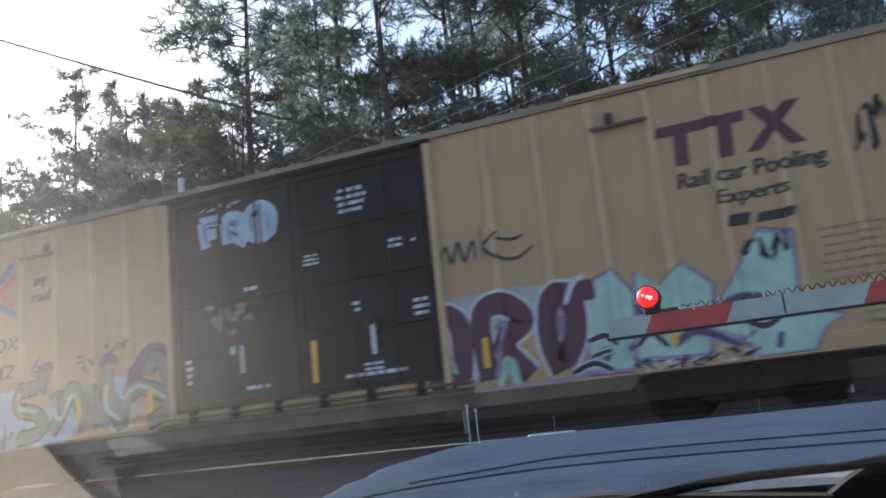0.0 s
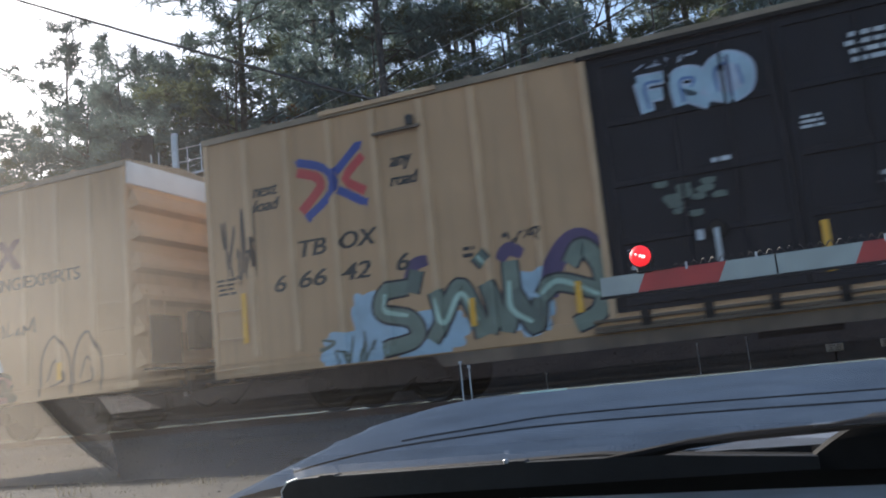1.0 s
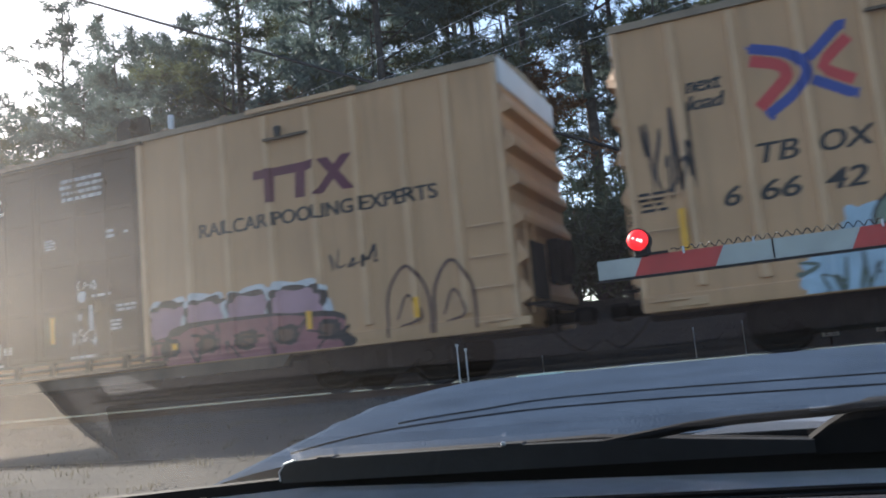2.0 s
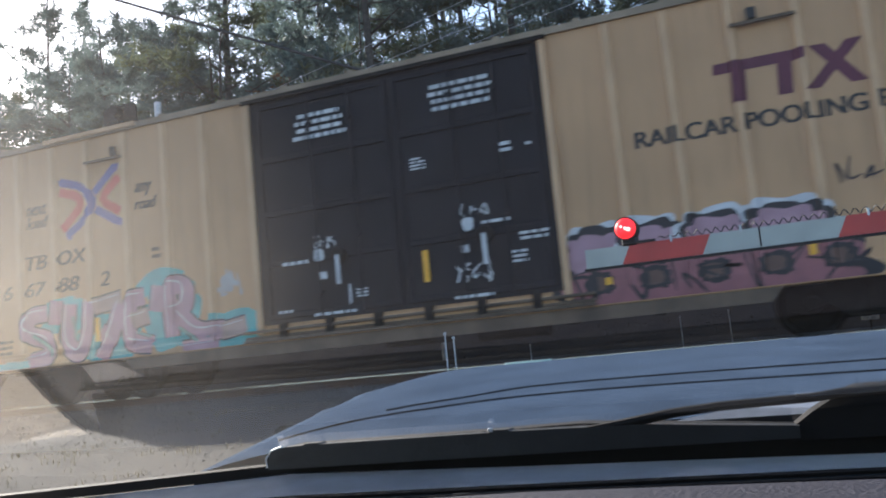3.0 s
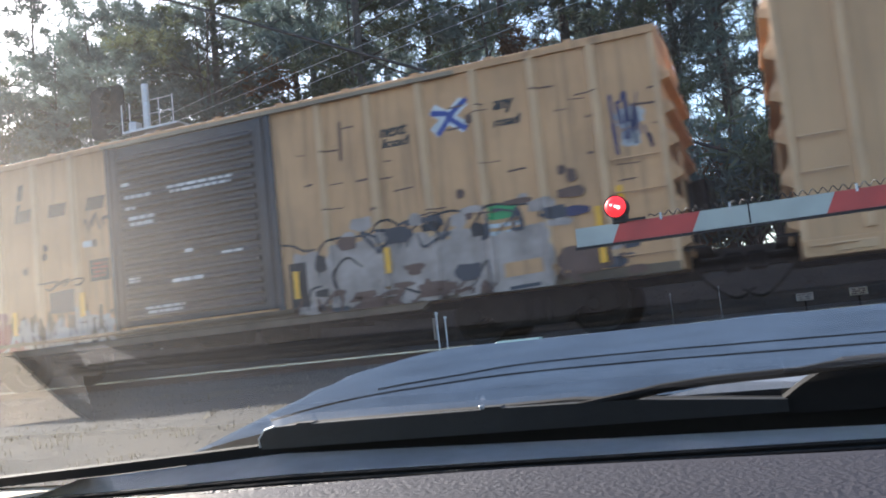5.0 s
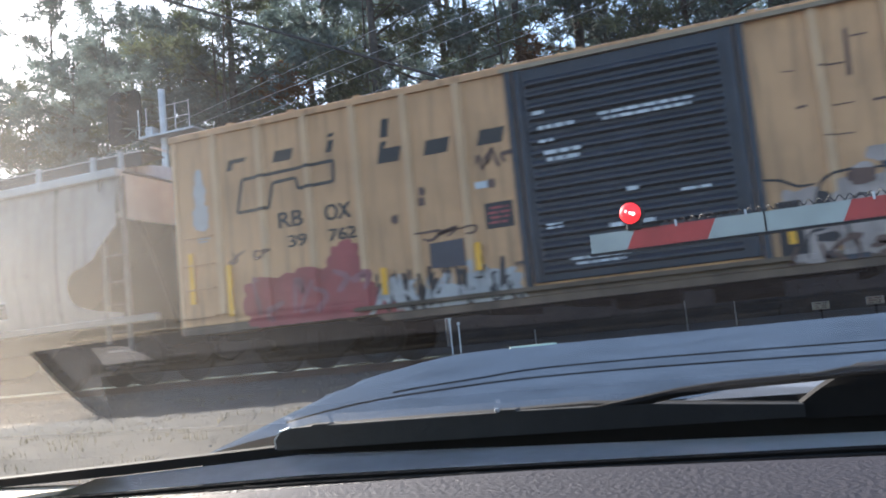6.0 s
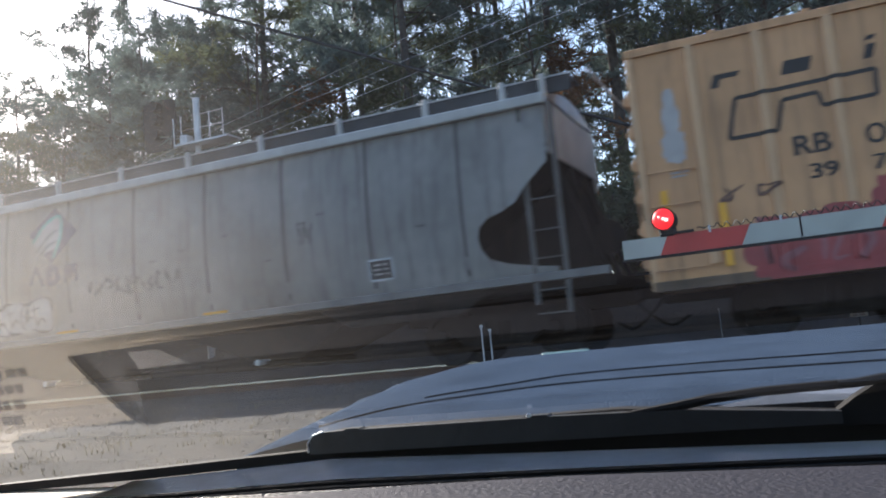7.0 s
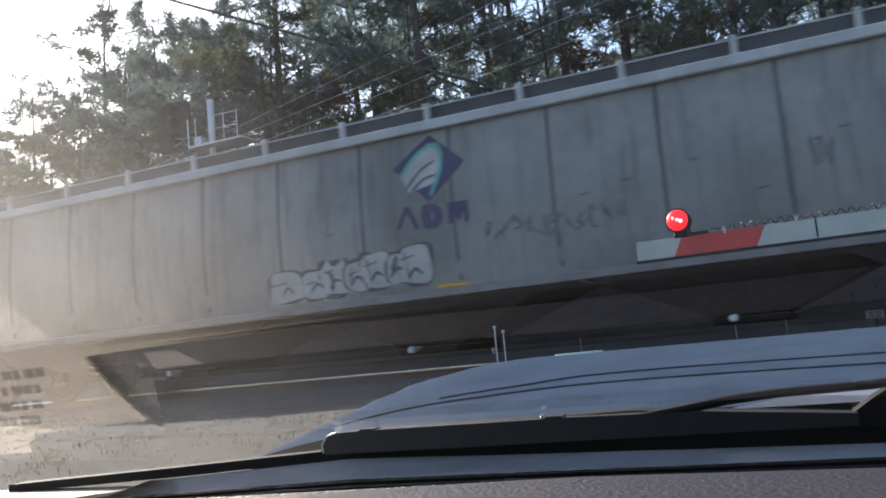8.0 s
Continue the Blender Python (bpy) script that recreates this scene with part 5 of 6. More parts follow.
def build_litter():
    """Gravel on the near slope and fallen leaves on the bank beyond the track."""
    rng = random.Random(88)
    vs, fs = [], []
    for _ in range(7000):
        x, y = rng.triangular(-18, -3.3, -5), rng.uniform(2.6, 9.9)
        z, r, o = ground_height(x, y), rng.uniform(0.01, 0.034), len(vs)
        for k in range(4):
            a = k * 1.57 + rng.random()
            vs.append((x + r * math.cos(a), y + r * math.sin(a), z - 0.004))
        vs.append((x + rng.gauss(0, r * 0.3), y, z + r * rng.uniform(0.08, 0.32)))
        fs += [(o, o + 1, o + 4), (o + 1, o + 2, o + 4), (o + 2, o + 3, o + 4), (o + 3, o, o + 4)]
    me = bpy.data.meshes.new("gravel")
    me.from_pydata(vs, [], fs)
    me.materials.append(GRAVEL)
    tagged(new("gravel", me), "dull grey gravel scattered on the slope", "gravel", kind="stuff")
    vs, fs = [], []
    for _ in range(26000):
        x, y = rng.uniform(-26, 8), rng.uniform(15.9, 21.5)
        z, r, o, a, t = ground_height(x, y), rng.uniform(0.015, 0.04), len(vs), rng.random() * 6.283, rng.uniform(-0.6, 0.6)
        c, s = math.cos(a) * r, math.sin(a) * r
        vs += [(x + c, y + s, z + 0.01 + t * r * 0.2), (x - s * 0.6, y + c * 0.6, z + 0.012), (x - c, y - s, z + 0.01 - t * r * 0.1), (x + s * 0.6, y - c * 0.6, z + 0.006)]
        fs.append((o, o + 1, o + 2, o + 3))
    me = bpy.data.meshes.new("leaf_litter")
    me.from_pydata(vs, [], fs)
    me.materials.append(LITTER)
    tagged(new("leaf_litter", me), "fallen brown leaves covering the bank behind the track", "leaves", kind="stuff")


# ---- paint on the cars ----
def spray(name, rgb, vary=0.25):
    return material(name, rgb, 0.6, vary=vary, scale=2.5, bump=0, fine=12)


SAGE = spray("sage_green_spray", (0.19, 0.23, 0.18))
DULL_SAGE = spray("dull_sage_spray", (0.13, 0.16, 0.13))
MINT = spray("mint_spray", (0.5, 0.66, 0.54))
PALE_BLUE = spray("pale_blue_spray", (0.42, 0.56, 0.66))
WINE = spray("wine_spray", (0.12, 0.025, 0.05))
LILAC = spray("lilac_spray", (0.36, 0.3, 0.43))
VIOLET = spray("violet_spray", (0.1, 0.06, 0.15))
PINK = spray("dusty_pink_spray", (0.46, 0.27, 0.32))
DULL_PINK = spray("dull_pink_spray", (0.44, 0.25, 0.31))
OLIVE_PINK = spray("olive_pink_spray", (0.43, 0.3, 0.26))
SEA_GREEN = spray("sea_green_spray", (0.22, 0.4, 0.33))
ROSE = spray("rose_spray", (0.34, 0.13, 0.14))
TURQUOISE = spray("turquoise_spray", (0.09, 0.44, 0.43))
INK = spray("black_spray", (0.025, 0.022, 0.025))
WHITE_SPRAY = spray("white_spray", (0.68, 0.68, 0.7))
GREY_SPRAY = spray("pale_grey_spray", (0.46, 0.44, 0.43))
CHALK = spray("chalky_spray", (0.45, 0.36, 0.32), 0.4)
BRICK_RED = spray("faded_red_spray", (0.36, 0.07, 0.07))
BROWN_SPRAY = spray("brown_spray", (0.14, 0.075, 0.055))
SLATE_SPRAY = spray("slate_spray", (0.06, 0.06, 0.075))
SOFT_WHITE = spray("soft_white_spray", (0.5, 0.55, 0.66))
DENIM = spray("denim_spray", (0.13, 0.22, 0.42))
NAVY = spray("navy_spray", (0.045, 0.042, 0.115))


def forms(bm, strokes, fat, fill, line, light=None, glow=None, edge=0.32):
    """Fat graffiti forms along given strokes: halo, outline, fill and a thin light edge."""
    if glow is not None:
        for pts in strokes:
            brush(bm, pts, fat * 2.0, glow, taper=0.85)
    for pts in strokes:
        brush(bm, pts, fat * (1 + edge), line, taper=0.9)
    for k, pts in enumerate(strokes):
        brush(bm, pts, fat, fill[k % len(fill)], taper=0.9)
    if light is not None:
        for pts in strokes:
            brush(bm, [(x - fat * 0.26, z + fat * 0.24) for x, z in pts], fat * 0.08, light, taper=0.4)
    return bm


def scribble(bm, x0, x1, z0, z1, n, rng, mat, width=0.035):
    for i in range(n):
        cx = x0 + (x1 - x0) * (i + 0.5) / n
        pts = [(cx + rng.uniform(-0.5, 0.5) * (x1 - x0) / n * 1.4, rng.uniform(z0, z1)) for _ in range(4)]
        brush(bm, pts, width * rng.uniform(0.6, 1.3), mat, taper=0.4)
    return bm


def slant(bm, x0, x1, z0, z1, mat, s=0.05):
    return patch(bm, [(x0, z0), (x1, z0), (x1 + s, z1), (x0 + s, z1)], mat)


def arrows(bm, x0, z0, w, h, red, blue):
    """The crossed arrows: blue bends outside, red ones inside."""
    def P(*q):
        return [(x0 + a * w, z0 + b * h) for a, b in q]
    brush(bm, P((0.03, 0.74), (0.3, 0.62), (0.36, 0.47), (0.25, 0.32), (0.06, 0.12)), 0.15 * h, red, taper=1)
    brush(bm, P((0.98, 0.8), (0.72, 0.5), (0.98, 0.26)), 0.14 * h, red, taper=1, steps=3)
    brush(bm, P((0.04, 0.9), (0.4, 0.74), (0.56, 0.48), (0.42, 0.24), (0.14, 0.02)), 0.13 * h, blue, taper=1)
    brush(bm, P((0.58, 0.62), (0.92, 0.97)), 0.13 * h, blue, taper=1)
    brush(bm, P((0.6, 0.36), (0.95, 0.1)), 0.13 * h, blue, taper=1)
    for a, b, s in ((0.04, 0.9, -1), (0.92, 0.97, 1), (0.14, 0.02, -1), (0.95, 0.1, 1)):
        patch(bm, P((a - 0.06, b + 0.05), (a + 0.07, b + 0.05 * s), (a + 0.03, b - 0.09)), blue)
    return bm


def block_logo(bm, x0, x1, z0, z1, mat):
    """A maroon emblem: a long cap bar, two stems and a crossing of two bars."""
    w, h = x1 - x0, z1 - z0
    slant(bm, x0, x0 + 0.62 * w, z1 - 0.26 * h, z1, mat, 0.02)
    slant(bm, x0 + 0.11 * w, x0 + 0.21 * w, z0, z1 - 0.25 * h, mat, 0.03)
    slant(bm, x0 + 0.42 * w, x0 + 0.52 * w, z0, z1 - 0.25 * h, mat, 0.03)
    patch(bm, [(x0 + 0.6 * w, z0), (x0 + 0.7 * w, z0), (x1, z1), (x1 - 0.11 * w, z1)], mat)
    patch(bm, [(x0 + 0.89 * w, z0), (x1, z0), (x0 + 0.76 * w, z1), (x0 + 0.65 * w, z1)], mat)
    return bm


def marks(bm, spans, z0, z1, mat):
    for a, b in spans:
        slant(bm, a, b, z0, z1, mat, 0.06)
    return bm


def lay(name, bm, mats, car, ribs, label="", depth=0.06, base=0.0, sill=0.0):
    """Drapes paint over a car's ribs and hangs it on the car."""
    drape(bm, ribs, depth)
    if sill and bm.verts:
        for z in (sill, sill + 0.004):
            bmesh.ops.bisect_plane(bm, geom=bm.verts[:] + bm.edges[:] + bm.faces[:], plane_co=(0, 0, z), plane_no=(0, 0, 1), dist=1e-5)
        bmesh.ops.bisect_plane(bm, geom=bm.verts[:] + bm.edges[:] + bm.faces[:], plane_co=(0, 0, sill - (0.2 if sill > 0.9 else 0.13)), plane_no=(0, 0, 1), dist=1e-5, clear_inner=True)
        for v in bm.verts:
            if v.co.z < sill + 0.002:
                v.co.y = -0.046 + (v.co.y % 0.06 - 0.06 if ribs else v.co.y)
    for v in bm.verts:
        v.co.y += base
    LAYER[0] = 0.0
    return part(name, bm, mats, car, label)


def paint_car_a(car):
    rng = random.Random(21)
    bm = bmesh.new()
    words(bm, "next", 0.9, 1.36, 3.52, 3.7, 0.25), words(bm, "load", 0.9, 1.38, 3.28, 3.48, 0.25)
    words(bm, "any", 3.38, 3.74, 3.5, 3.72, 0.25), words(bm, "road", 3.36, 3.82, 3.27, 3.47, 0.25)
    lay("slogan", bm, LETTER, car, T_RIBS, "black slanted slogan lettering")
    lay("logo", arrows(bmesh.new(), 1.72, 3.02, 1.24, 1.04, 0, 1), [LOGO_RED, LOGO_BLUE], car, T_RIBS, "red and blue crossed arrows logo")
    bm = bmesh.new()
    for text, a, b, z in (("TB", 1.68, 2.17, 2.43), ("OX", 2.42, 3.06, 2.45), ("6", 1.2, 1.4, 1.94), ("66", 1.65, 2.13, 1.95), ("42", 2.42, 2.9, 1.96), ("6", 3.34, 3.54, 1.98)):
        words(bm, text, a, b, z, z + 0.26, 0.22)
    lay("reporting_marks", bm, LETTER, car, T_RIBS, "black painted reporting marks")
    bm = scribble(bmesh.new(), 0.25, 0.95, 2.1, 3.5, 9, rng, 0, 0.04)
    scribble(bm, 5.0, 5.6, 2.1, 2.3, 5, rng, 0)
    bars(bm, 4.4, 4.62, 2.0, 2.2, 2, rng), bars(bm, 0.12, 0.5, 2.0, 2.3, 4, rng)
    for pts in ([(11.4, 2.62), (11.52, 2.86), (11.6, 2.6), (11.72, 2.9), (11.8, 2.6), (11.95, 2.88), (11.98, 2.6)], [(12.1, 2.6), (12.08, 3.05)], [(12.35, 2.95), (12.1, 2.78), (12.3, 2.58), (12.6, 2.52), (12.85, 2.66)], [(12.3, 2.86), (12.55, 2.8), (12.72, 2.84)], [(11.2, 2.5), (11.4, 2.52)]):
        brush(bm, pts, 0.05, 0, taper=0.4)
    scribble(bm, 17.15, 17.75, 3.1, 3.8, 8, rng, 0, 0.05)
    scribble(bm, 15.6, 16.2, 1.9, 2.3, 7, rng, 0, 0.05)
    lay("tag", bm, INK, car, T_RIBS, "thin black spray tag")
    bm = bmesh.new()
    for a, b, c, d in ((1.95, 2.9, 0.62, 1.2), (2.5, 3.2, 0.66, 1.75), (3.1, 4.4, 0.66, 1.35), (5.0, 5.7, 0.8, 1.75)):
        cloud(bm, a, b, c, d, rng, 0)
    brush(bm, [(5.62, 1.3), (5.78, 1.8), (6.1, 2.05), (6.42, 1.85)], 0.3, 5, taper=0.8)
    brush(bm, [(3.5, 1.75), (3.62, 2.02), (3.85, 2.08)], 0.2, 5), brush(bm, [(4.95, 1.9), (5.1, 2.05), (5.3, 1.95)], 0.2, 5)
    forms(bm, [[(3.5, 1.72), (3.12, 1.68), (3.04, 1.4), (3.5, 1.24), (3.56, 0.95), (3.02, 0.84)], [(3.55, 1.62), (3.66, 1.95)], [(3.92, 1.6), (4.0, 1.2), (3.82, 0.88)],
               [(4.02, 1.16), (4.3, 1.62), (4.5, 1.25), (4.62, 0.86)], [(4.62, 2.05), (4.74, 1.9)], [(4.72, 1.62), (4.82, 1.2), (4.7, 0.9)], [(5.1, 1.88), (5.08, 1.35), (4.96, 0.88)],
               [(5.1, 1.45), (5.38, 0.92), (5.5, 1.3)], [(5.5, 1.3), (5.75, 1.48), (6.3, 1.3)], [(5.95, 1.7), (6.15, 1.92), (6.38, 1.6), (6.32, 1.05), (5.95, 0.86)]], 0.23, (1, 4, 1), 2)
    for pts in ([(3.46, 1.3), (3.1, 1.42), (3.14, 1.66)], [(3.9, 1.5), (4.02, 1.12), (4.32, 1.52), (4.54, 1.1)], [(5.06, 1.6), (5.06, 1.2), (5.34, 0.98)], [(5.52, 1.34), (5.78, 1.5), (6.32, 1.24)], [(4.62, 2.02), (4.72, 1.9)]):
        brush(bm, pts, 0.075, 3, taper=0.6)
    scribble(bm, 2.0, 2.9, 0.68, 1.2, 5, rng, 4, 0.05)
    lay("graffiti", bm, [PALE_BLUE, SAGE, INK, MINT, DULL_SAGE, VIOLET], car, T_RIBS, "sage green graffiti with black outlines on pale blue", sill=0.902)
    lay("logo", block_logo(bmesh.new(), 14.75, 16.62, 3.36, 3.95, 0), MAROON, car, T_RIBS, "faded maroon block logo")
    bm = words(bmesh.new(), "Rail car Pooling", 14.93, 16.8, 2.97, 3.26, 0.1)
    words(bm, "Experts", 15.4, 16.3, 2.68, 2.93, 0.1)
    slant(bm, 15.48, 15.75, 2.42, 2.58, 0), slant(bm, 15.83, 16.3, 2.42, 2.55, 0)
    lay("slogan", bm, LETTER, car, T_RIBS, "dark painted company slogan")
    bm = bars(bmesh.new(), 16.5, 17.3, 1.5, 2.25, 7, rng, 0, 0.3)
    bars(bm, 16.85, 17.4, 0.95, 1.25, 3, rng, 0, 0.3)
    lay("data_panel", bm, FAINT, car, T_RIBS, "faint stencilled data lines")
    bm = bmesh.new()
    cloud(bm, 11.3, 13.2, 1.6, 2.12, rng, 5)
    # mint blocks with notched tops and a pale violet edge
    tower = [[(13.45, 0.8), (13.5, 1.95), (13.9, 2.1), (14.15, 1.7), (14.0, 0.78)], [(14.1, 0.9), (14.22, 2.02), (14.5, 1.8), (14.8, 2.04), (15.15, 1.72), (15.0, 0.85)],
             [(15.0, 1.2), (15.45, 1.75), (15.82, 2.3), (16.2, 2.2), (16.15, 1.3), (15.6, 0.95)], [(15.5, 0.95), (15.62, 0.74), (16.25, 0.74), (16.4, 1.0), (16.62, 1.1), (16.0, 1.35)]]
    for block in tower:
        cx, cz = sum(p[0] for p in block) / len(block), sum(p[1] for p in block) / len(block)
        patch(bm, [(cx + (x - cx) * 1.13, cz + (z - cz) * 1.1) for x, z in block], 3)
        patch(bm, [(cx + (x - cx) * 1.1, cz + (z - cz) * 1.075) for x, z in block], 2)
        patch(bm, block, 1)
    for pts in ([(14.0, 1.0), (14.25, 1.3), (14.15, 1.6)], [(14.6, 1.0), (14.9, 1.15), (15.4, 0.9)], [(15.9, 1.0), (15.85, 0.8)], [(13.4, 0.9), (13.7, 1.05), (13.6, 0.8)], [(15.1, 1.35), (15.5, 1.5), (15.9, 1.4)]):
        brush(bm, pts, 0.14, 2), brush(bm, pts, 0.09, 3)
    # wine red forms with white edges
    forms(bm, [[(11.1, 1.7), (11.35, 1.86), (11.6, 1.7), (11.62, 1.2), (11.55, 0.85)], [(11.3, 1.3), (11.2, 0.95), (11.5, 0.82)], [(11.98, 0.85), (11.95, 1.75), (12.3, 1.9), (12.58, 1.62), (12.25, 1.32), (12.6, 0.84)],
               [(13.05, 0.84), (12.92, 1.3), (13.0, 1.85), (13.28, 1.85), (13.3, 1.35), (13.1, 0.95)]], 0.32, (0, 0, 0), 6, None, None, 0.26)
    forms(bm, [[(11.2, 1.15), (11.4, 1.25), (11.5, 1.0)], [(12.15, 1.55), (12.32, 1.6), (12.2, 1.3), (12.1, 0.85)], [(13.1, 1.3), (13.15, 1.6)]], 0.06, (1, 2, 2), 4, None)
    brush(bm, [(11.2, 0.76), (12.0, 0.7), (12.9, 0.72), (13.6, 0.8)], 0.06, 2), brush(bm, [(12.15, 0.75), (12.3, 1.1), (12.42, 0.75)], 0.12, 1), cloud(bm, 13.35, 13.65, 1.75, 2.05, rng, 0, 3), brush(bm, [(13.2, 1.75), (13.35, 2.05), (13.5, 2.1)], 0.08, 6)
    for pts in ([(13.2, 0.8), (13.5, 0.9), (13.75, 0.78)], [(13.45, 1.2), (13.7, 1.25), (13.85, 1.1)], [(13.5, 1.0), (13.75, 1.05)], [(14.1, 1.05), (14.3, 1.2), (14.5, 1.0)], [(15.35, 1.3), (15.7, 1.1), (15.95, 1.2)]):
        brush(bm, pts, 0.13, 6), brush(bm, pts, 0.08, 4)
    scribble(bm, 14.0, 15.6, 0.68, 0.86, 12, rng, 6, 0.035), scribble(bm, 14.0, 15.6, 0.68, 0.9, 8, rng, 4, 0.035)
    lay("graffiti", bm, [WINE, MINT, LILAC, VIOLET, INK, GREY_SPRAY, WHITE_SPRAY], car, T_RIBS, "wine red and mint graffiti with white outlines", sill=0.902)
    # on the doors
    bm = bmesh.new()
    forms(bm, [[(7.3, 3.58), (7.24, 4.02)], [(7.2, 4.03), (7.56, 4.02)], [(7.3, 3.8), (7.52, 3.8)], [(7.74, 3.58), (7.72, 3.98), (7.98, 3.98), (7.98, 3.78), (7.8, 3.74), (8.1, 3.54)],
               [(8.38, 3.56), (8.16, 3.68), (8.16, 3.98), (8.38, 4.1), (8.6, 3.96), (8.58, 3.68), (8.38, 3.56)]], 0.15, (0, 0, 0), 1, None, None, 0.4)
    cloud(bm, 8.2, 8.55, 3.62, 4.02, rng, 1, 3)
    for pts in ([(7.32, 3.62), (7.3, 3.96), (7.52, 3.98)], [(7.78, 3.62), (7.76, 3.92), (7.94, 3.92), (7.9, 3.8)], [(8.22, 3.66), (8.22, 3.96), (8.38, 4.04)], [(8.5, 3.98), (8.54, 3.7)]):
        brush(bm, pts, 0.045, 2)
    brush(bm, [(8.38, 3.56), (8.38, 4.14)], 0.04, 3, taper=1)
    scribble(bm, 7.2, 8.0, 4.14, 4.3, 6, rng, 1, 0.02)
    lay("graffiti", bm, [PALE_BLUE, SOFT_WHITE, DENIM, NAVY], car, [], "pale blue bubble graffiti on the black door", base=-0.066)
    bm = bars(bmesh.new(), 9.78, 10.33, 3.66, 4.1, 4, rng)
    for a, b, c, d, n in ((9.12, 9.42, 2.95, 3.15, 3), (10.62, 10.85, 2.98, 3.16, 2), (11.0, 11.15, 3.02, 3.1, 1), (7.98, 8.33, 2.72, 2.83, 1), (10.05, 10.4, 1.2, 1.35, 2), (6.8, 6.95, 1.35, 1.8, 4),
                          (7.9, 8.5, 1.15, 1.25, 1), (9.6, 10.9, 1.12, 1.22, 1), (10.95, 11.2, 1.9, 2.2, 3), (9.9, 10.1, 2.1, 2.3, 2), (10.15, 10.3, 1.75, 2.0, 1), (7.68, 7.85, 1.7, 1.95, 1)):
        bars(bm, a, b, c, d, n, rng)
    lay("door_stencil", bm, LETTER_WHITE, car, [], "white stencilled door instructions", base=-0.068)
    bm = bmesh.new()
    for _ in range(16):
        x, z = rng.triangular(7.1, 8.2, 7.65), rng.triangular(2.0, 2.65, 2.35)
        cloud(bm, x - 0.1, x + 0.1, z - 0.04, z + 0.05, rng, 0, 5)
    lay("graffiti", bm, DULL_SAGE, car, [], "dull green spray on the black door", base=-0.067)
    yellow_strips(car, ((0.66, 1.2, 2.0), (4.5, 1.02, 1.42), (6.05, 1.02, 1.45), (9.22, 1.14, 1.78), (12.0, 1.02, 1.45), (14.6, 1.0, 1.35)))


def paint_car_b(car):
    rng = random.Random(35)
    bm = bmesh.new()
    words(bm, "next", 1.74, 2.2, 3.38, 3.58, 0.25), words(bm, "load", 1.74, 2.22, 3.15, 3.35, 0.25)
    words(bm, "any", 4.15, 4.5, 3.37, 3.6, 0.25), words(bm, "road", 4.13, 4.58, 3.15, 3.35, 0.25)
    lay("slogan", bm, LETTER, car, T_RIBS, "black slanted slogan lettering")
    lay("logo", arrows(bmesh.new(), 2.48, 2.9, 1.38, 1.1, 0, 1), [LOGO_RED, LOGO_BLUE], car, T_RIBS, "red and blue crossed arrows logo")
    bm = bmesh.new()
    for text, a, b, z in (("TB", 1.68, 2.17, 2.41), ("OX", 2.42, 3.06, 2.42), ("6", 1.14, 1.34, 1.94), ("67", 1.65, 2.13, 1.94), ("88", 2.4, 2.88, 1.95), ("2", 3.33, 3.53, 1.95)):
        words(bm, text, a, b, z, z + 0.25, 0.22)
    lay("reporting_marks", bm, LETTER, car, T_RIBS, "black painted reporting marks")
    bm = bars(bmesh.new(), 4.42, 4.68, 2.26, 2.5, 2, rng)
    bars(bm, 1.0, 1.35, 0.95, 1.25, 3, rng)
    lay("data_panel", bm, SILL, car, T_RIBS, "faint stencilled data lines")
    bm = bmesh.new()
    for a, b, c, d in ((4.2, 5.4, 0.7, 1.88), (2.0, 3.0, 1.2, 1.85), (5.3, 6.5, 0.62, 1.25), (1.0, 2.0, 0.62, 0.85), (2.8, 4.2, 0.65, 1.5)):
        cloud(bm, a, b, c, d, rng, 3)
    brush(bm, [(3.95, 1.6), (4.5, 1.95), (5.05, 1.9)], 0.3, 3), brush(bm, [(5.5, 1.0), (6.2, 1.1), (6.4, 0.8)], 0.36, 3)
    forms(bm, [[(2.15, 1.62), (1.78, 1.58), (1.72, 1.3), (2.14, 1.14), (2.18, 0.88), (1.74, 0.8)], [(2.3, 1.4), (2.36, 1.82)], [(2.66, 1.72), (2.6, 1.1), (2.84, 0.86), (3.02, 1.15), (3.08, 1.72)],
               [(3.2, 1.62), (3.78, 1.7)], [(3.74, 1.6), (3.58, 1.2), (3.34, 0.72)], [(3.3, 1.2), (3.62, 0.95)], [(4.25, 1.68), (3.96, 1.6), (3.94, 1.0), (4.4, 0.86)], [(4.0, 1.3), (4.32, 1.36)],
               [(4.46, 1.4), (4.55, 1.82)], [(4.78, 0.95), (4.76, 1.72), (5.06, 1.74), (5.06, 1.46), (4.86, 1.36)], [(4.95, 1.3), (5.3, 1.0), (5.8, 0.98)], [(5.75, 0.95), (6.2, 1.02)], [(5.0, 0.72), (5.7, 0.74)]],
          0.3, (0, 1, 0, 5), 2, 4, None, 0.2)
    for pts in ([(1.8, 1.26), (2.14, 1.06), (2.3, 0.86)], [(2.72, 1.5), (2.78, 1.1)], [(4.06, 1.1), (4.36, 1.0)], [(4.9, 1.1), (5.3, 0.84)]):
        brush(bm, pts, 0.09, 2), brush(bm, pts, 0.06, 6)
    lay("graffiti", bm, [PINK, DULL_PINK, SLATE_SPRAY, TURQUOISE, WHITE_SPRAY, OLIVE_PINK, SEA_GREEN], car, T_RIBS, "dusty pink graffiti with black outlines on turquoise", sill=0.902)
    bm = cloud(bmesh.new(), 5.75, 6.0, 1.55, 1.85, rng)
    scribble(bm, 5.7, 6.15, 1.5, 1.95, 5, rng, 0, 0.05)
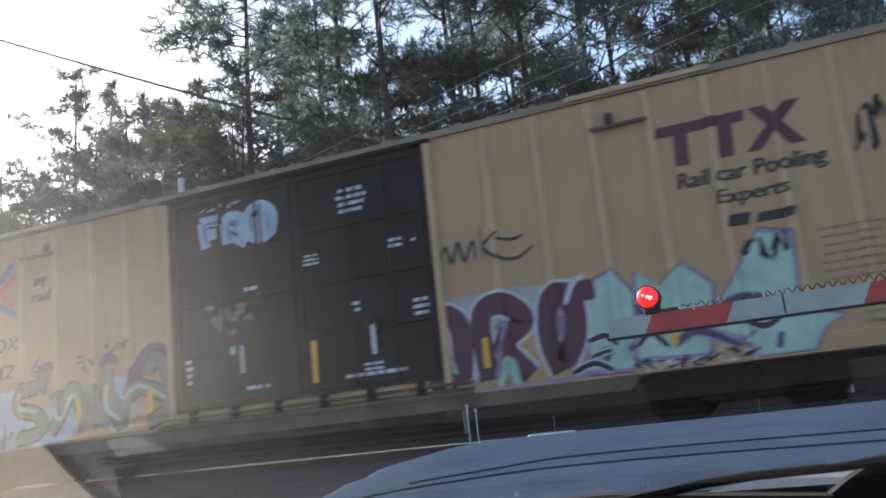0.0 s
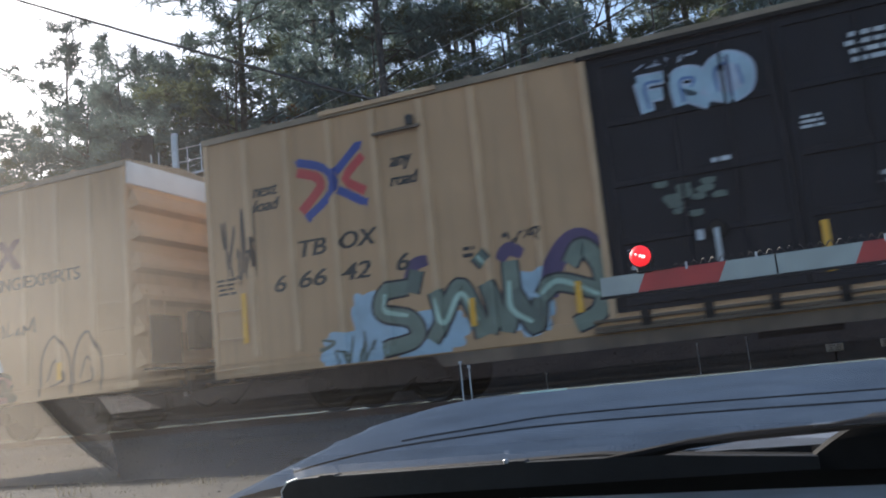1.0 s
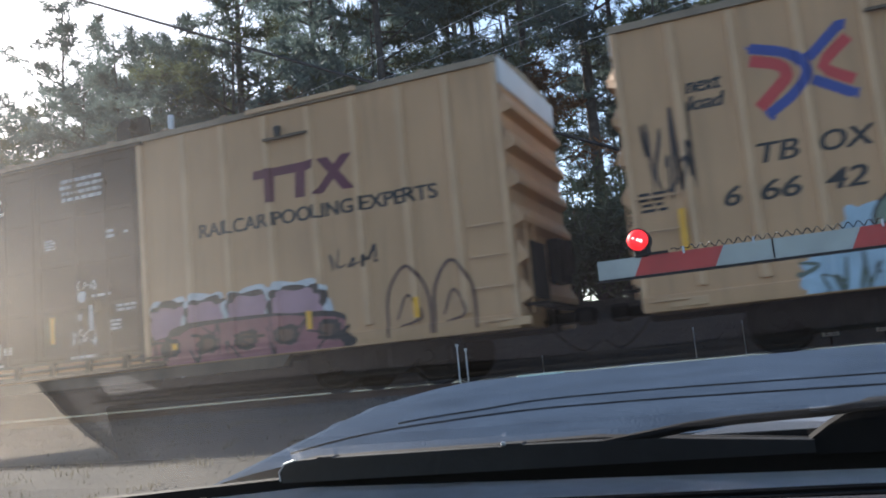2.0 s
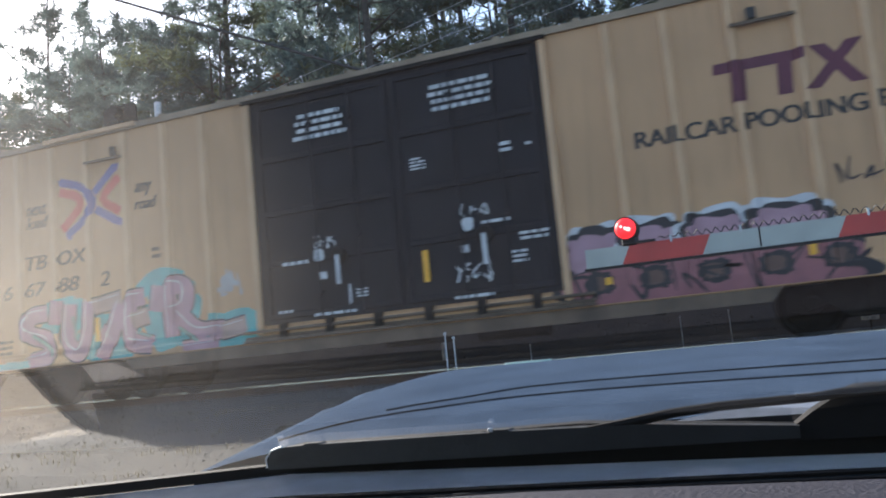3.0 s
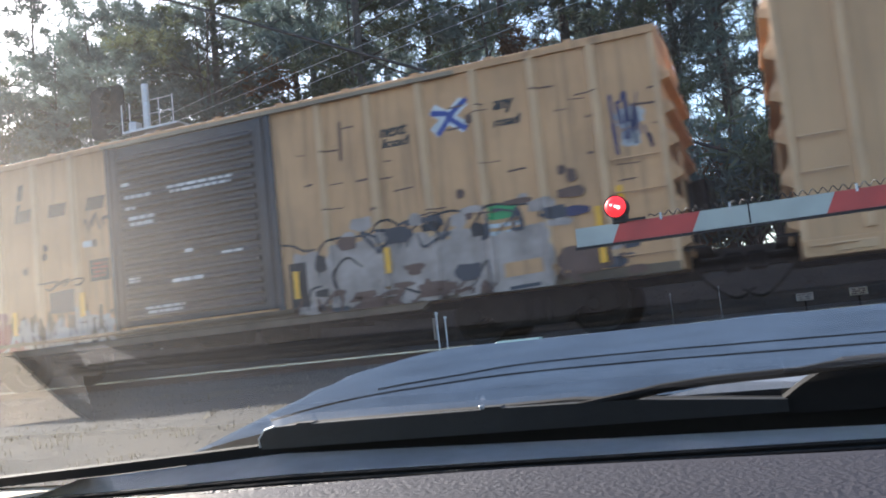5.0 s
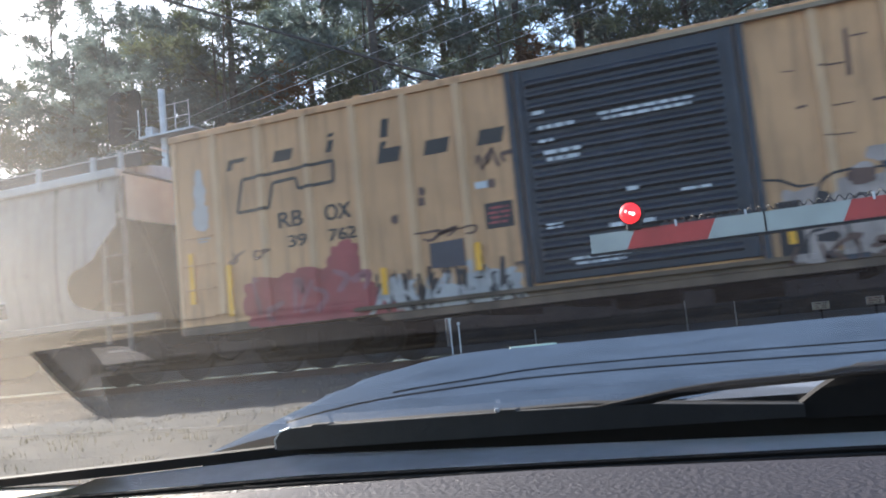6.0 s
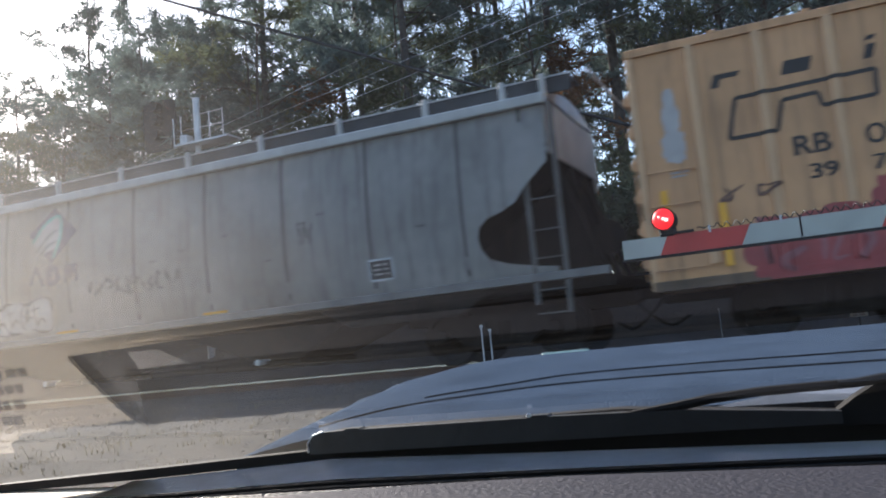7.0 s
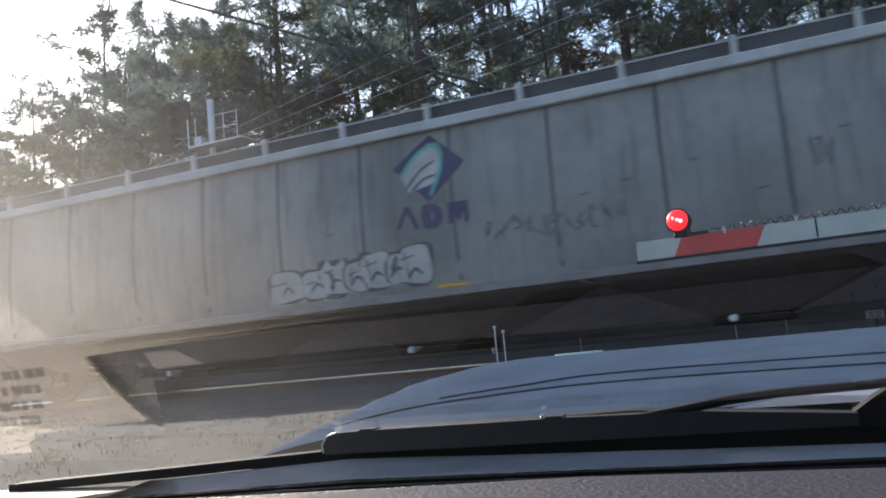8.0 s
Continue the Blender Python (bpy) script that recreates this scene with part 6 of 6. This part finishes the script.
    lay("tag", bm, GREY_SPRAY, car, T_RIBS, "pale grey spray figure")
    lay("logo", block_logo(bmesh.new(), 13.6, 15.42, 3.1, 3.66, 0), MAROON, car, T_RIBS, "faded maroon block logo")
    lay("slogan", words(bmesh.new(), "RAILCAR POOLING EXPERTS", 12.5, 16.75, 2.72, 2.95, 0.0), LETTER, car, T_RIBS, "dark painted company slogan")
    bm = bmesh.new()
    for i, (a, b) in enumerate(((11.35, 12.25), (12.1, 13.0), (12.9, 13.9), (13.7, 14.8))):
        cloud(bm, a - 0.06, b + 0.06, 1.0, 1.82, rng, 2), cloud(bm, a, b, 0.98, 1.76, rng, 3), cloud(bm, a + 0.06, b - 0.06, 0.95, 1.68, rng, 0)
    cloud(bm, 11.2, 15.3, 0.6, 1.35, rng, 3, 5), cloud(bm, 11.3, 15.2, 0.62, 1.28, rng, 1, 5)
    for k in range(5):
        x = 11.6 + 0.75 * k
        cloud(bm, x, x + 0.42, 0.82, 1.14, rng, 3), cloud(bm, x + 0.07, x + 0.32, 0.88, 1.08, rng, 4)
    scribble(bm, 11.3, 15.2, 0.6, 1.3, 10, rng, 3, 0.05)
    for a, b in ((15.8, 16.5), (16.55, 17.2)):
        brush(bm, [(a, 0.75), (a + 0.04, 1.4), ((a + b) / 2, 1.78), (b - 0.04, 1.4), (b, 0.75)], 0.05, 4)
        brush(bm, [(a + 0.15, 1.0), ((a + b) / 2, 1.35), (b - 0.15, 1.0), (a + 0.2, 0.9)], 0.04, 4)
    lay("graffiti", bm, [PINK, ROSE, WHITE_SPRAY, INK, BROWN_SPRAY], car, T_RIBS, "pink and rose graffiti with black and white outlines", sill=0.902)
    bm = scribble(bmesh.new(), 14.9, 15.8, 1.85, 2.2, 7, rng, 0, 0.045)
    brush(bm, [(10.7, 0.95), (11.05, 1.3), (11.3, 1.75)], 0.06, 0)
    lay("tag", bm, INK, car, T_RIBS, "thin black spray tag")
    bm = bars(bmesh.new(), 7.3, 8.25, 3.72, 4.18, 4, rng)
    bars(bm, 9.62, 10.6, 3.75, 4.2, 4, rng)
    for a, b, c, d, n in ((9.22, 9.5, 2.95, 3.15, 4), (10.6, 10.85, 2.98, 3.16, 2), (11.0, 11.15, 3.02, 3.1, 1), (6.9, 7.5, 1.8, 1.9, 1), (10.75, 11.25, 1.7, 1.85, 2), (8.2, 8.4, 1.2, 1.35, 3), (7.45, 8.2, 0.98, 1.06, 1),
                          (9.7, 10.4, 0.98, 1.06, 1), (7.6, 7.75, 1.5, 1.7, 1), (9.9, 10.05, 1.6, 1.8, 1), (10.65, 10.9, 1.4, 1.6, 3), (6.85, 7.1, 1.08, 1.16, 1), (10.2, 10.8, 2.0, 2.08, 1)):
        bars(bm, a, b, c, d, n, rng)
    for x, z in ((7.62, 1.92), (10.05, 2.05)):
        cloud(bm, x - 0.09, x + 0.09, z - 0.1, z + 0.1, rng)
        scribble(bm, x - 0.1, x + 0.3, z + 0.1, z + 0.3, 4, rng, 0, 0.025)
    scribble(bm, 9.75, 10.4, 1.2, 1.5, 6, rng, 0, 0.03), brush(bm, [(8.1, 1.12), (8.11, 1.42)], 0.05)
    lay("door_stencil", bm, LETTER_WHITE, car, [], "white stencilled door instructions", base=-0.068)
    yellow_strips(car, ((3.3, 1.02, 1.42), (9.35, 1.3, 1.76), (14.5, 1.02, 1.3), (11.95, 0.95, 1.05), (16.3, 1.0, 1.3)))


def paint_car_c(car):
    rng = random.Random(52)
    bm = marks(bmesh.new(), ((1.05, 1.16), (1.92, 2.26), (2.88, 2.99)), 3.3, 3.48, 0)
    slant(bm, 1.16, 1.4, 3.41, 3.48, 0), slant(bm, 2.92, 3.02, 3.53, 3.59, 0), slant(bm, 3.82, 3.95, 3.36, 3.64, 0)
    marks(bm, ((3.74, 4.1), (4.5, 4.88), (5.34, 5.72)), 2.97, 3.19, 0)
    slant(bm, 3.78, 3.88, 3.19, 3.3, 0)
    track = [(1.21, 2.6), (1.34, 3.12), (3.0, 3.16), (2.98, 2.84), (2.36, 2.82), (2.32, 3.0), (1.9, 2.98), (1.8, 2.6), (1.21, 2.6)]
    for a, b in zip(track, track[1:]):
        brush(bm, [a, b], 0.055, 0, taper=1)
    for text, a, b, z, h in (("RB", 1.95, 2.38, 2.24, 0.25), ("OX", 2.78, 3.22, 2.24, 0.25), ("39", 2.1, 2.42, 1.92, 0.19), ("762", 2.82, 3.28, 1.92, 0.19)):
        words(bm, text, a, b, z, z + h, 0.0)
    lay("reporting_marks", bm, LETTER, car, R_RIBS, "black track emblem and painted marks")
    bm = bmesh.new()
    words(bm, "next", 10.93, 11.36, 3.22, 3.38, 0.25), words(bm, "load", 10.95, 11.4, 3.06, 3.2, 0.25)
    words(bm, "any", 12.72, 13.02, 3.24, 3.44, 0.25), words(bm, "road", 12.7, 13.1, 3.06, 3.2, 0.25)
    lay("slogan", bm, LETTER, car, R_RIBS, "black slanted slogan lettering")
    bm = brush(bmesh.new(), [(11.8, 3.5), (12.3, 3.14)], 0.17, 1, taper=1)
    brush(bm, [(11.8, 3.14), (12.3, 3.54)], 0.17, 1, taper=1)
    brush(bm, [(11.78, 3.44), (12.05, 3.36), (11.86, 3.1)], 0.08, 0, taper=1), brush(bm, [(12.34, 3.56), (12.08, 3.34), (12.3, 3.12)], 0.08, 0, taper=1)
    lay("logo", bm, [LOGO_BLUE, WHITE_SPRAY], car, R_RIBS, "blue and white crossed arrows logo")
    bm = bmesh.new()
    for a, b, c, d in ((1.2, 2.3, 0.68, 1.55), (1.9, 3.0, 0.66, 1.6), (2.75, 3.35, 1.0, 1.9), (2.6, 3.7, 0.62, 1.25), (3.3, 4.0, 0.6, 0.9)):
        cloud(bm, a, b, c, d, rng, 0)
    scribble(bm, 1.4, 3.4, 0.8, 1.5, 7, rng, 1, 0.09)
    lay("graffiti", bm, [BRICK_RED, ROSE], car, R_RIBS, "faded red spray patch", sill=0.862)
    bm = bmesh.new()
    for a, b, c, d in ((3.6, 4.2, 0.66, 1.2), (4.2, 5.0, 0.66, 1.05), (4.9, 5.8, 0.7, 1.2)):
        cloud(bm, a, b, c, d, rng, 0)
    scribble(bm, 3.5, 5.85, 0.68, 1.4, 26, rng, 1, 0.05), scribble(bm, 3.5, 5.8, 0.7, 1.3, 10, rng, 2, 0.07)
    patch(bm, [(4.46, 1.3), (5.0, 1.28), (5.0, 1.68), (4.46, 1.66)], 3)
    scribble(bm, 5.3, 5.85, 2.6, 2.9, 4, rng, 4, 0.06), scribble(bm, 1.0, 1.8, 1.8, 2.0, 3, rng, 4, 0.05), scribble(bm, 4.3, 5.2, 1.7, 1.85, 3, rng, 4, 0.05)
    lay("graffiti", bm, [GREY_SPRAY, INK, GREY_SPRAY, SLATE_SPRAY, BROWN_SPRAY], car, R_RIBS, "scuffed grey and black graffiti", sill=0.862)
    bm = cloud(bmesh.new(), 0.34, 0.66, 2.4, 2.85, rng)
    cloud(bm, 0.38, 0.62, 2.8, 3.2, rng), cloud(bm, 0.42, 0.58, 3.15, 3.42, rng), bars(bm, 0.4, 0.66, 2.2, 2.3, 2, rng)
    lay("tag", bm, GREY_SPRAY, car, R_RIBS, "pale spray figure")
    bm = cloud(bmesh.new(), 14.4, 14.8, 2.72, 3.0, rng)
    cloud(bm, 14.45, 14.72, 2.45, 2.7, rng), scribble(bm, 14.35, 14.85, 2.35, 3.2, 7, rng, 1, 0.04)
    lay("tag", bm, [GREY_SPRAY, NAVY], car, R_RIBS, "grey and navy spray figure")
    bm = bmesh.new()
    for a, b, c, d in ((9.2, 9.9, 0.72, 1.7), (9.8, 10.9, 0.75, 1.75), (10.8, 11.9, 0.7, 1.75), (11.7, 12.6, 0.7, 1.7), (12.5, 13.4, 0.7, 1.6)):
        cloud(bm, a, b, c, d, rng, 0)
    for pts in ([(9.08, 1.86), (9.3, 1.82), (9.5, 1.72), (9.7, 1.72)], [(9.72, 1.3), (9.76, 1.72), (10.1, 1.84), (10.6, 1.8)], [(10.05, 0.9), (9.98, 1.3), (10.2, 1.52), (10.45, 1.35)], [(10.6, 1.82), (10.9, 2.0), (11.2, 1.8)],
                [(11.3, 1.8), (11.5, 1.9), (11.9, 1.98), (12.2, 1.9)], [(12.2, 1.7), (12.5, 1.96), (12.9, 1.92), (13.2, 1.9)], [(9.5, 0.8), (9.55, 1.1), (9.75, 1.15)], [(11.0, 1.0), (11.4, 0.86), (11.8, 1.0)], [(12.1, 0.8), (12.4, 1.2), (12.42, 0.75)]):
        brush(bm, pts, 0.038, 1, taper=0.4)
    for _ in range(26):
        x, z = rng.uniform(9.9, 13.5), rng.uniform(1.45, 2.0)
        w, h = rng.uniform(0.06, 0.22), rng.uniform(0.04, 0.12)
        cloud(bm, x - w, x + w, z - h, z + h, rng, rng.choice((0, 0, 0, 2, 4)), 5)
    for _ in range(22):
        x, z = rng.uniform(9.2, 14.6), rng.uniform(0.76, 1.3)
        w, h = rng.uniform(0.04, 0.2), rng.uniform(0.03, 0.08)
        cloud(bm, x - w, x + w, z - h, z + h, rng, rng.choice((2, 2, 4, 0)), 5)
    for a, b, c, d, m in ((9.66, 9.86, 1.35, 1.62, 1), (9.62, 9.9, 0.98, 1.1, 1), (10.85, 11.3, 1.62, 1.86, 4), (11.45, 11.75, 1.72, 1.86, 1), (11.3, 11.9, 0.78, 1.0, 2), (11.9, 12.3, 0.95, 1.2, 4), (12.2, 12.4, 1.55, 1.75, 1),
                          (10.3, 10.8, 0.7, 0.84, 2), (13.4, 14.2, 0.85, 1.25, 2), (9.9, 10.2, 0.7, 0.8, 4)):
        cloud(bm, a, b, c, d, rng, m, 5)
    scribble(bm, 9.2, 13.9, 0.66, 1.0, 16, rng, 2, 0.06), scribble(bm, 10.4, 13.5, 1.5, 1.9, 9, rng, 4, 0.05)
    patch(bm, [(12.5, 0.62), (13.34, 0.66), (13.3, 1.2), (12.54, 1.16)], 0), patch(bm, [(12.64, 0.92), (13.2, 0.94), (13.18, 1.14), (12.64, 1.12)], 5), brush(bm, [(12.7, 0.76), (13.14, 0.78)], 0.07, 4)
    cloud(bm, 13.58, 13.92, 1.64, 1.78, rng, 6, 3), cloud(bm, 13.5, 13.9, 1.9, 2.05, rng, 2, 5), cloud(bm, 13.66, 13.8, 2.1, 2.3, rng, 2, 5)
    lay("graffiti", bm, [CHALK, INK, BROWN_SPRAY, WHITE_SPRAY, SLATE_SPRAY, TAN_OLD, NAVY], car, R_RIBS, "worn white graffiti with black outlines", sill=0.862)
    bm = bmesh.new()
    for k in range(34):
        x, z = rng.uniform(9.2, 14.9), rng.uniform(1.8, 3.6)
        brush(bm, [(x, z), (x + rng.uniform(0.08, 0.35), z + rng.uniform(-0.02, 0.02))], rng.uniform(0.015, 0.05), 0)
    for x in (10.25, 10.28):
        brush(bm, [(x, 3.0), (x + 0.02, 3.6)], 0.03, 0)
    for x, z in ((4.4, 2.3), (4.42, 2.45), (5.5, 2.4), (12.35, 3.25), (12.1, 2.2), (13.6, 2.3), (3.95, 2.1)):
        cloud(bm, x - 0.06, x + 0.06, z - 0.07, z + 0.07, rng)
    lay("scuffs", bm, BROWN_SPRAY, car, R_RIBS, "dark scrapes and rust scars")
    bm = patch(bmesh.new(), [(5.36, 1.75), (5.78, 1.75), (5.78, 2.12), (5.36, 2.12)], 0)
    bars(bm, 5.4, 5.74, 1.8, 2.08, 4, rng, 1, 0.5)
    patch(bm, [(12.5, 1.75), (12.9, 1.75), (12.9, 1.95), (12.5, 1.95)], 2), bars(bm, 12.45, 12.95, 1.5, 1.72, 2, rng, 3)
    patch(bm, [(5.25, 2.35), (5.45, 2.35), (5.45, 2.45), (5.25, 2.45)], 3)
    patch(bm, [(9.2, 0.86), (9.5, 0.86), (9.5, 1.55), (9.2, 1.55)], 4)
    lay("decals", bm, [INK, BRICK_RED, material("green_decal", (0.03, 0.3, 0.1), 0.5, bump=0), LETTER_WHITE, INK], car, R_RIBS, "small worn decals")
    bm = bars(bmesh.new(), 7.1, 8.45, 2.96, 3.12, 2, rng)
    for a, b, c, d, n in ((6.22, 6.4, 3.2, 3.3, 1), (6.25, 6.85, 2.98, 3.08, 1), (6.28, 6.5, 2.8, 2.88, 1), (6.3, 6.9, 2.52, 2.72, 2), (7.4, 7.56, 1.95, 2.05, 1), (6.25, 6.5, 1.6, 1.7, 2), (7.1, 7.8, 1.5, 1.6, 1), (6.55, 7.35, 1.06, 1.2, 2), (8.1, 8.5, 1.85, 1.92, 1)):
        bars(bm, a, b, c, d, n, rng)
    lay("door_stencil", bm, LETTER_WHITE, car, [], "white stencilled door instructions", base=-0.122)
    yellow_strips(car, ((0.3, 1.22, 2.05), (1.02, 0.96, 1.78), (5.22, 1.18, 1.58), (3.72, 1.0, 1.4), (9.35, 1.0, 1.42), (10.9, 1.2, 1.58), (14.36, 1.5, 1.95), (14.04, 0.95, 1.72)))


def paint_car_d(car):
    rng = random.Random(77)

    def put(name, bm, mats, label):
        bmesh.ops.triangulate(bm, faces=bm.faces[:])
        for v in bm.verts:
            v.co.y += hopper_y(v.co.z) - 0.006
        LAYER[0] = 0.0
        part(name, bm, mats, car, label)
    bm = patch(bmesh.new(), [(-9.42, 3.55), (-8.86, 3.04), (-9.48, 2.5), (-10.06, 3.1)], 0)
    patch(bm, [(-9.44, 3.42), (-9.2, 3.22), (-9.38, 2.78), (-9.82, 2.68), (-9.93, 3.02)], 1)
    brush(bm, [(-9.95, 2.95), (-9.62, 3.28), (-9.3, 3.36), (-9.26, 3.0), (-9.44, 2.6)], 0.06, 2, taper=0.8)
    brush(bm, [(-9.85, 2.75), (-9.6, 3.0), (-9.36, 3.12)], 0.04, 3), brush(bm, [(-9.75, 2.7), (-9.55, 2.86), (-9.34, 2.9)], 0.04, 3)
    put("logo", bm, [NAVY, GREY_SPRAY, spray("leaf_green_paint", (0.1, 0.42, 0.36)), SLATE_SPRAY], "navy diamond logo with a pale leaf")
    bm = bmesh.new()
    brush(bm, [(-10.02, 2.16), (-9.86, 2.48)], 0.07, 0, taper=1), brush(bm, [(-9.86, 2.48), (-9.7, 2.12)], 0.07, 0, taper=1)
    for c in (0.0, 0.075):
        brush(bm, [(-9.57 + c, 2.13), (-9.57 + c, 2.43), (-9.38, 2.41 - c), (-9.3 - c, 2.27), (-9.38, 2.14 + c), (-9.57 + c, 2.13)], 0.07, 0, taper=1, steps=3)
    patch(bm, [(-9.18, 2.12), (-9.18, 2.44), (-9.11, 2.44), (-9.015, 2.26), (-8.92, 2.44), (-8.85, 2.44), (-8.85, 2.12), (-8.92, 2.12), (-8.92, 2.3), (-9.015, 2.14), (-9.11, 2.3), (-9.11, 2.12)])
    put("lettering", bm, NAVY, "worn navy chevron, loop and notched block")
    bm = bmesh.new()
    for k, (a, b, c, d) in enumerate(((-12.5, -11.75, 1.27, 1.76), (-11.85, -11.3, 1.27, 1.72), (-11.5, -10.95, 1.29, 1.86), (-11.05, -10.6, 1.3, 1.78), (-10.75, -10.2, 1.32, 1.88), (-10.3, -9.95, 1.34, 1.8), (-10.1, -9.52, 1.3, 1.9))):
        cloud(bm, a - 0.035, b + 0.035, c - 0.02, d + 0.04, rng, 1, 3), cloud(bm, a, b, c, d, rng, 0, 3)
        x = (a + b) / 2
        brush(bm, [(x - 0.12, c + 0.12), (x, c + 0.24), (x + 0.1, c + 0.14 + 0.04 * (k % 3))], 0.045, 1), brush(bm, [(a + 0.06, d - 0.2), (x, d - 0.16)], 0.03, 1)
    put("graffiti", bm, [GREY_SPRAY, SLATE_SPRAY], "grey bubble graffiti with black outlines")
    bm = scribble(bmesh.new(), -8.6, -6.6, 1.75, 2.1, 14, rng, 0, 0.045)
    scribble(bm, -4.2, -3.9, 2.1, 2.5, 6, rng, 0, 0.03)
    for k in range(8):
        x, z = rng.uniform(-12, -2), rng.uniform(1.8, 2.6)
        brush(bm, [(x, z), (x + 0.15, z + 0.01)], 0.03, 0)
    put("tag", bm, SEAM, "faint dark spray tags")
    bm = patch(bmesh.new(), [(-2.98, 1.38), (-2.55, 1.38), (-2.55, 1.72), (-2.98, 1.72)], 0)
    patch(bm, [(-2.95, 1.41), (-2.58, 1.41), (-2.58, 1.69), (-2.95, 1.69)], 1), bars(bm, -2.9, -2.62, 1.45, 1.66, 3, rng, 2, 0.4)
    put("data_panel", bm, [LETTER_WHITE, INK, GREY_SPRAY], "black data panel with a white frame")
    bm = patch(bmesh.new(), [(-6.2, 1.21), (-5.7, 1.21), (-5.7, 1.25), (-6.2, 1.25)], 0)
    patch(bm, [(-9.5, 1.21), (-9.0, 1.21), (-9.0, 1.25), (-9.5, 1.25)], 0)
    put("reflector_strip", bm, YELLOW, "grimy yellow reflector strip")


# ---- build ----
build_ground()
build_track()
car_a = long_boxcar("tan boxcar with black double doors and green and maroon graffiti", WHITE_PAINT)
car_b = long_boxcar("tan boxcar with black double doors and pink and turquoise graffiti", WHITE_PAINT)
car_c = short_boxcar("weathered yellow boxcar with a dark blue corrugated door and faded graffiti")
car_d = covered_hopper("grimy grey covered hopper with a diamond logo and bubble graffiti")
for paint, car in ((paint_car_a, car_a), (paint_car_b, car_b), (paint_car_c, car_c), (paint_car_d, car_d)):
    paint(car)
build_gate()
build_waiting_car()
build_woods()
build_lines()
build_wires()
build_markers()
build_grass()
build_litter()
build_far_signal()


# ---- what moves ----
# where the leading car's rear end stands along the track, second by second
TRAIN = [(0.0, -16.13), (0.5, -12.34), (1.0, -8.74), (1.5, -5.42), (3.0, 5.48), (3.5, 8.85), (4.0, 12.43), (5.5, 23.49), (6.0, 26.83), (6.5, 30.46), (7.0, 33.98), (7.5, 37.8), (8.0, 41.39)]


def motions():
    """The train rolls past; its wheels turn with it."""
    for car, back in ((car_a, 0.0), (car_b, 19.53), (car_c, 36.03), (car_d, 37.3)):
        walk(car, [(t, pose(s - back, SIDE_Y, RAIL_Z)) for t, s in TRAIN])
    steps = [i * 0.05 for i in range(161)]
    place = np.interp(steps, [t for t, _ in TRAIN], [s for _, s in TRAIN])
    for axle, x in WHEELS:
        walk(axle, [(t, pose(x, 0, 0.436, 0, math.degrees(s / 0.436), 0)) for t, s in zip(steps, place)])


motions()
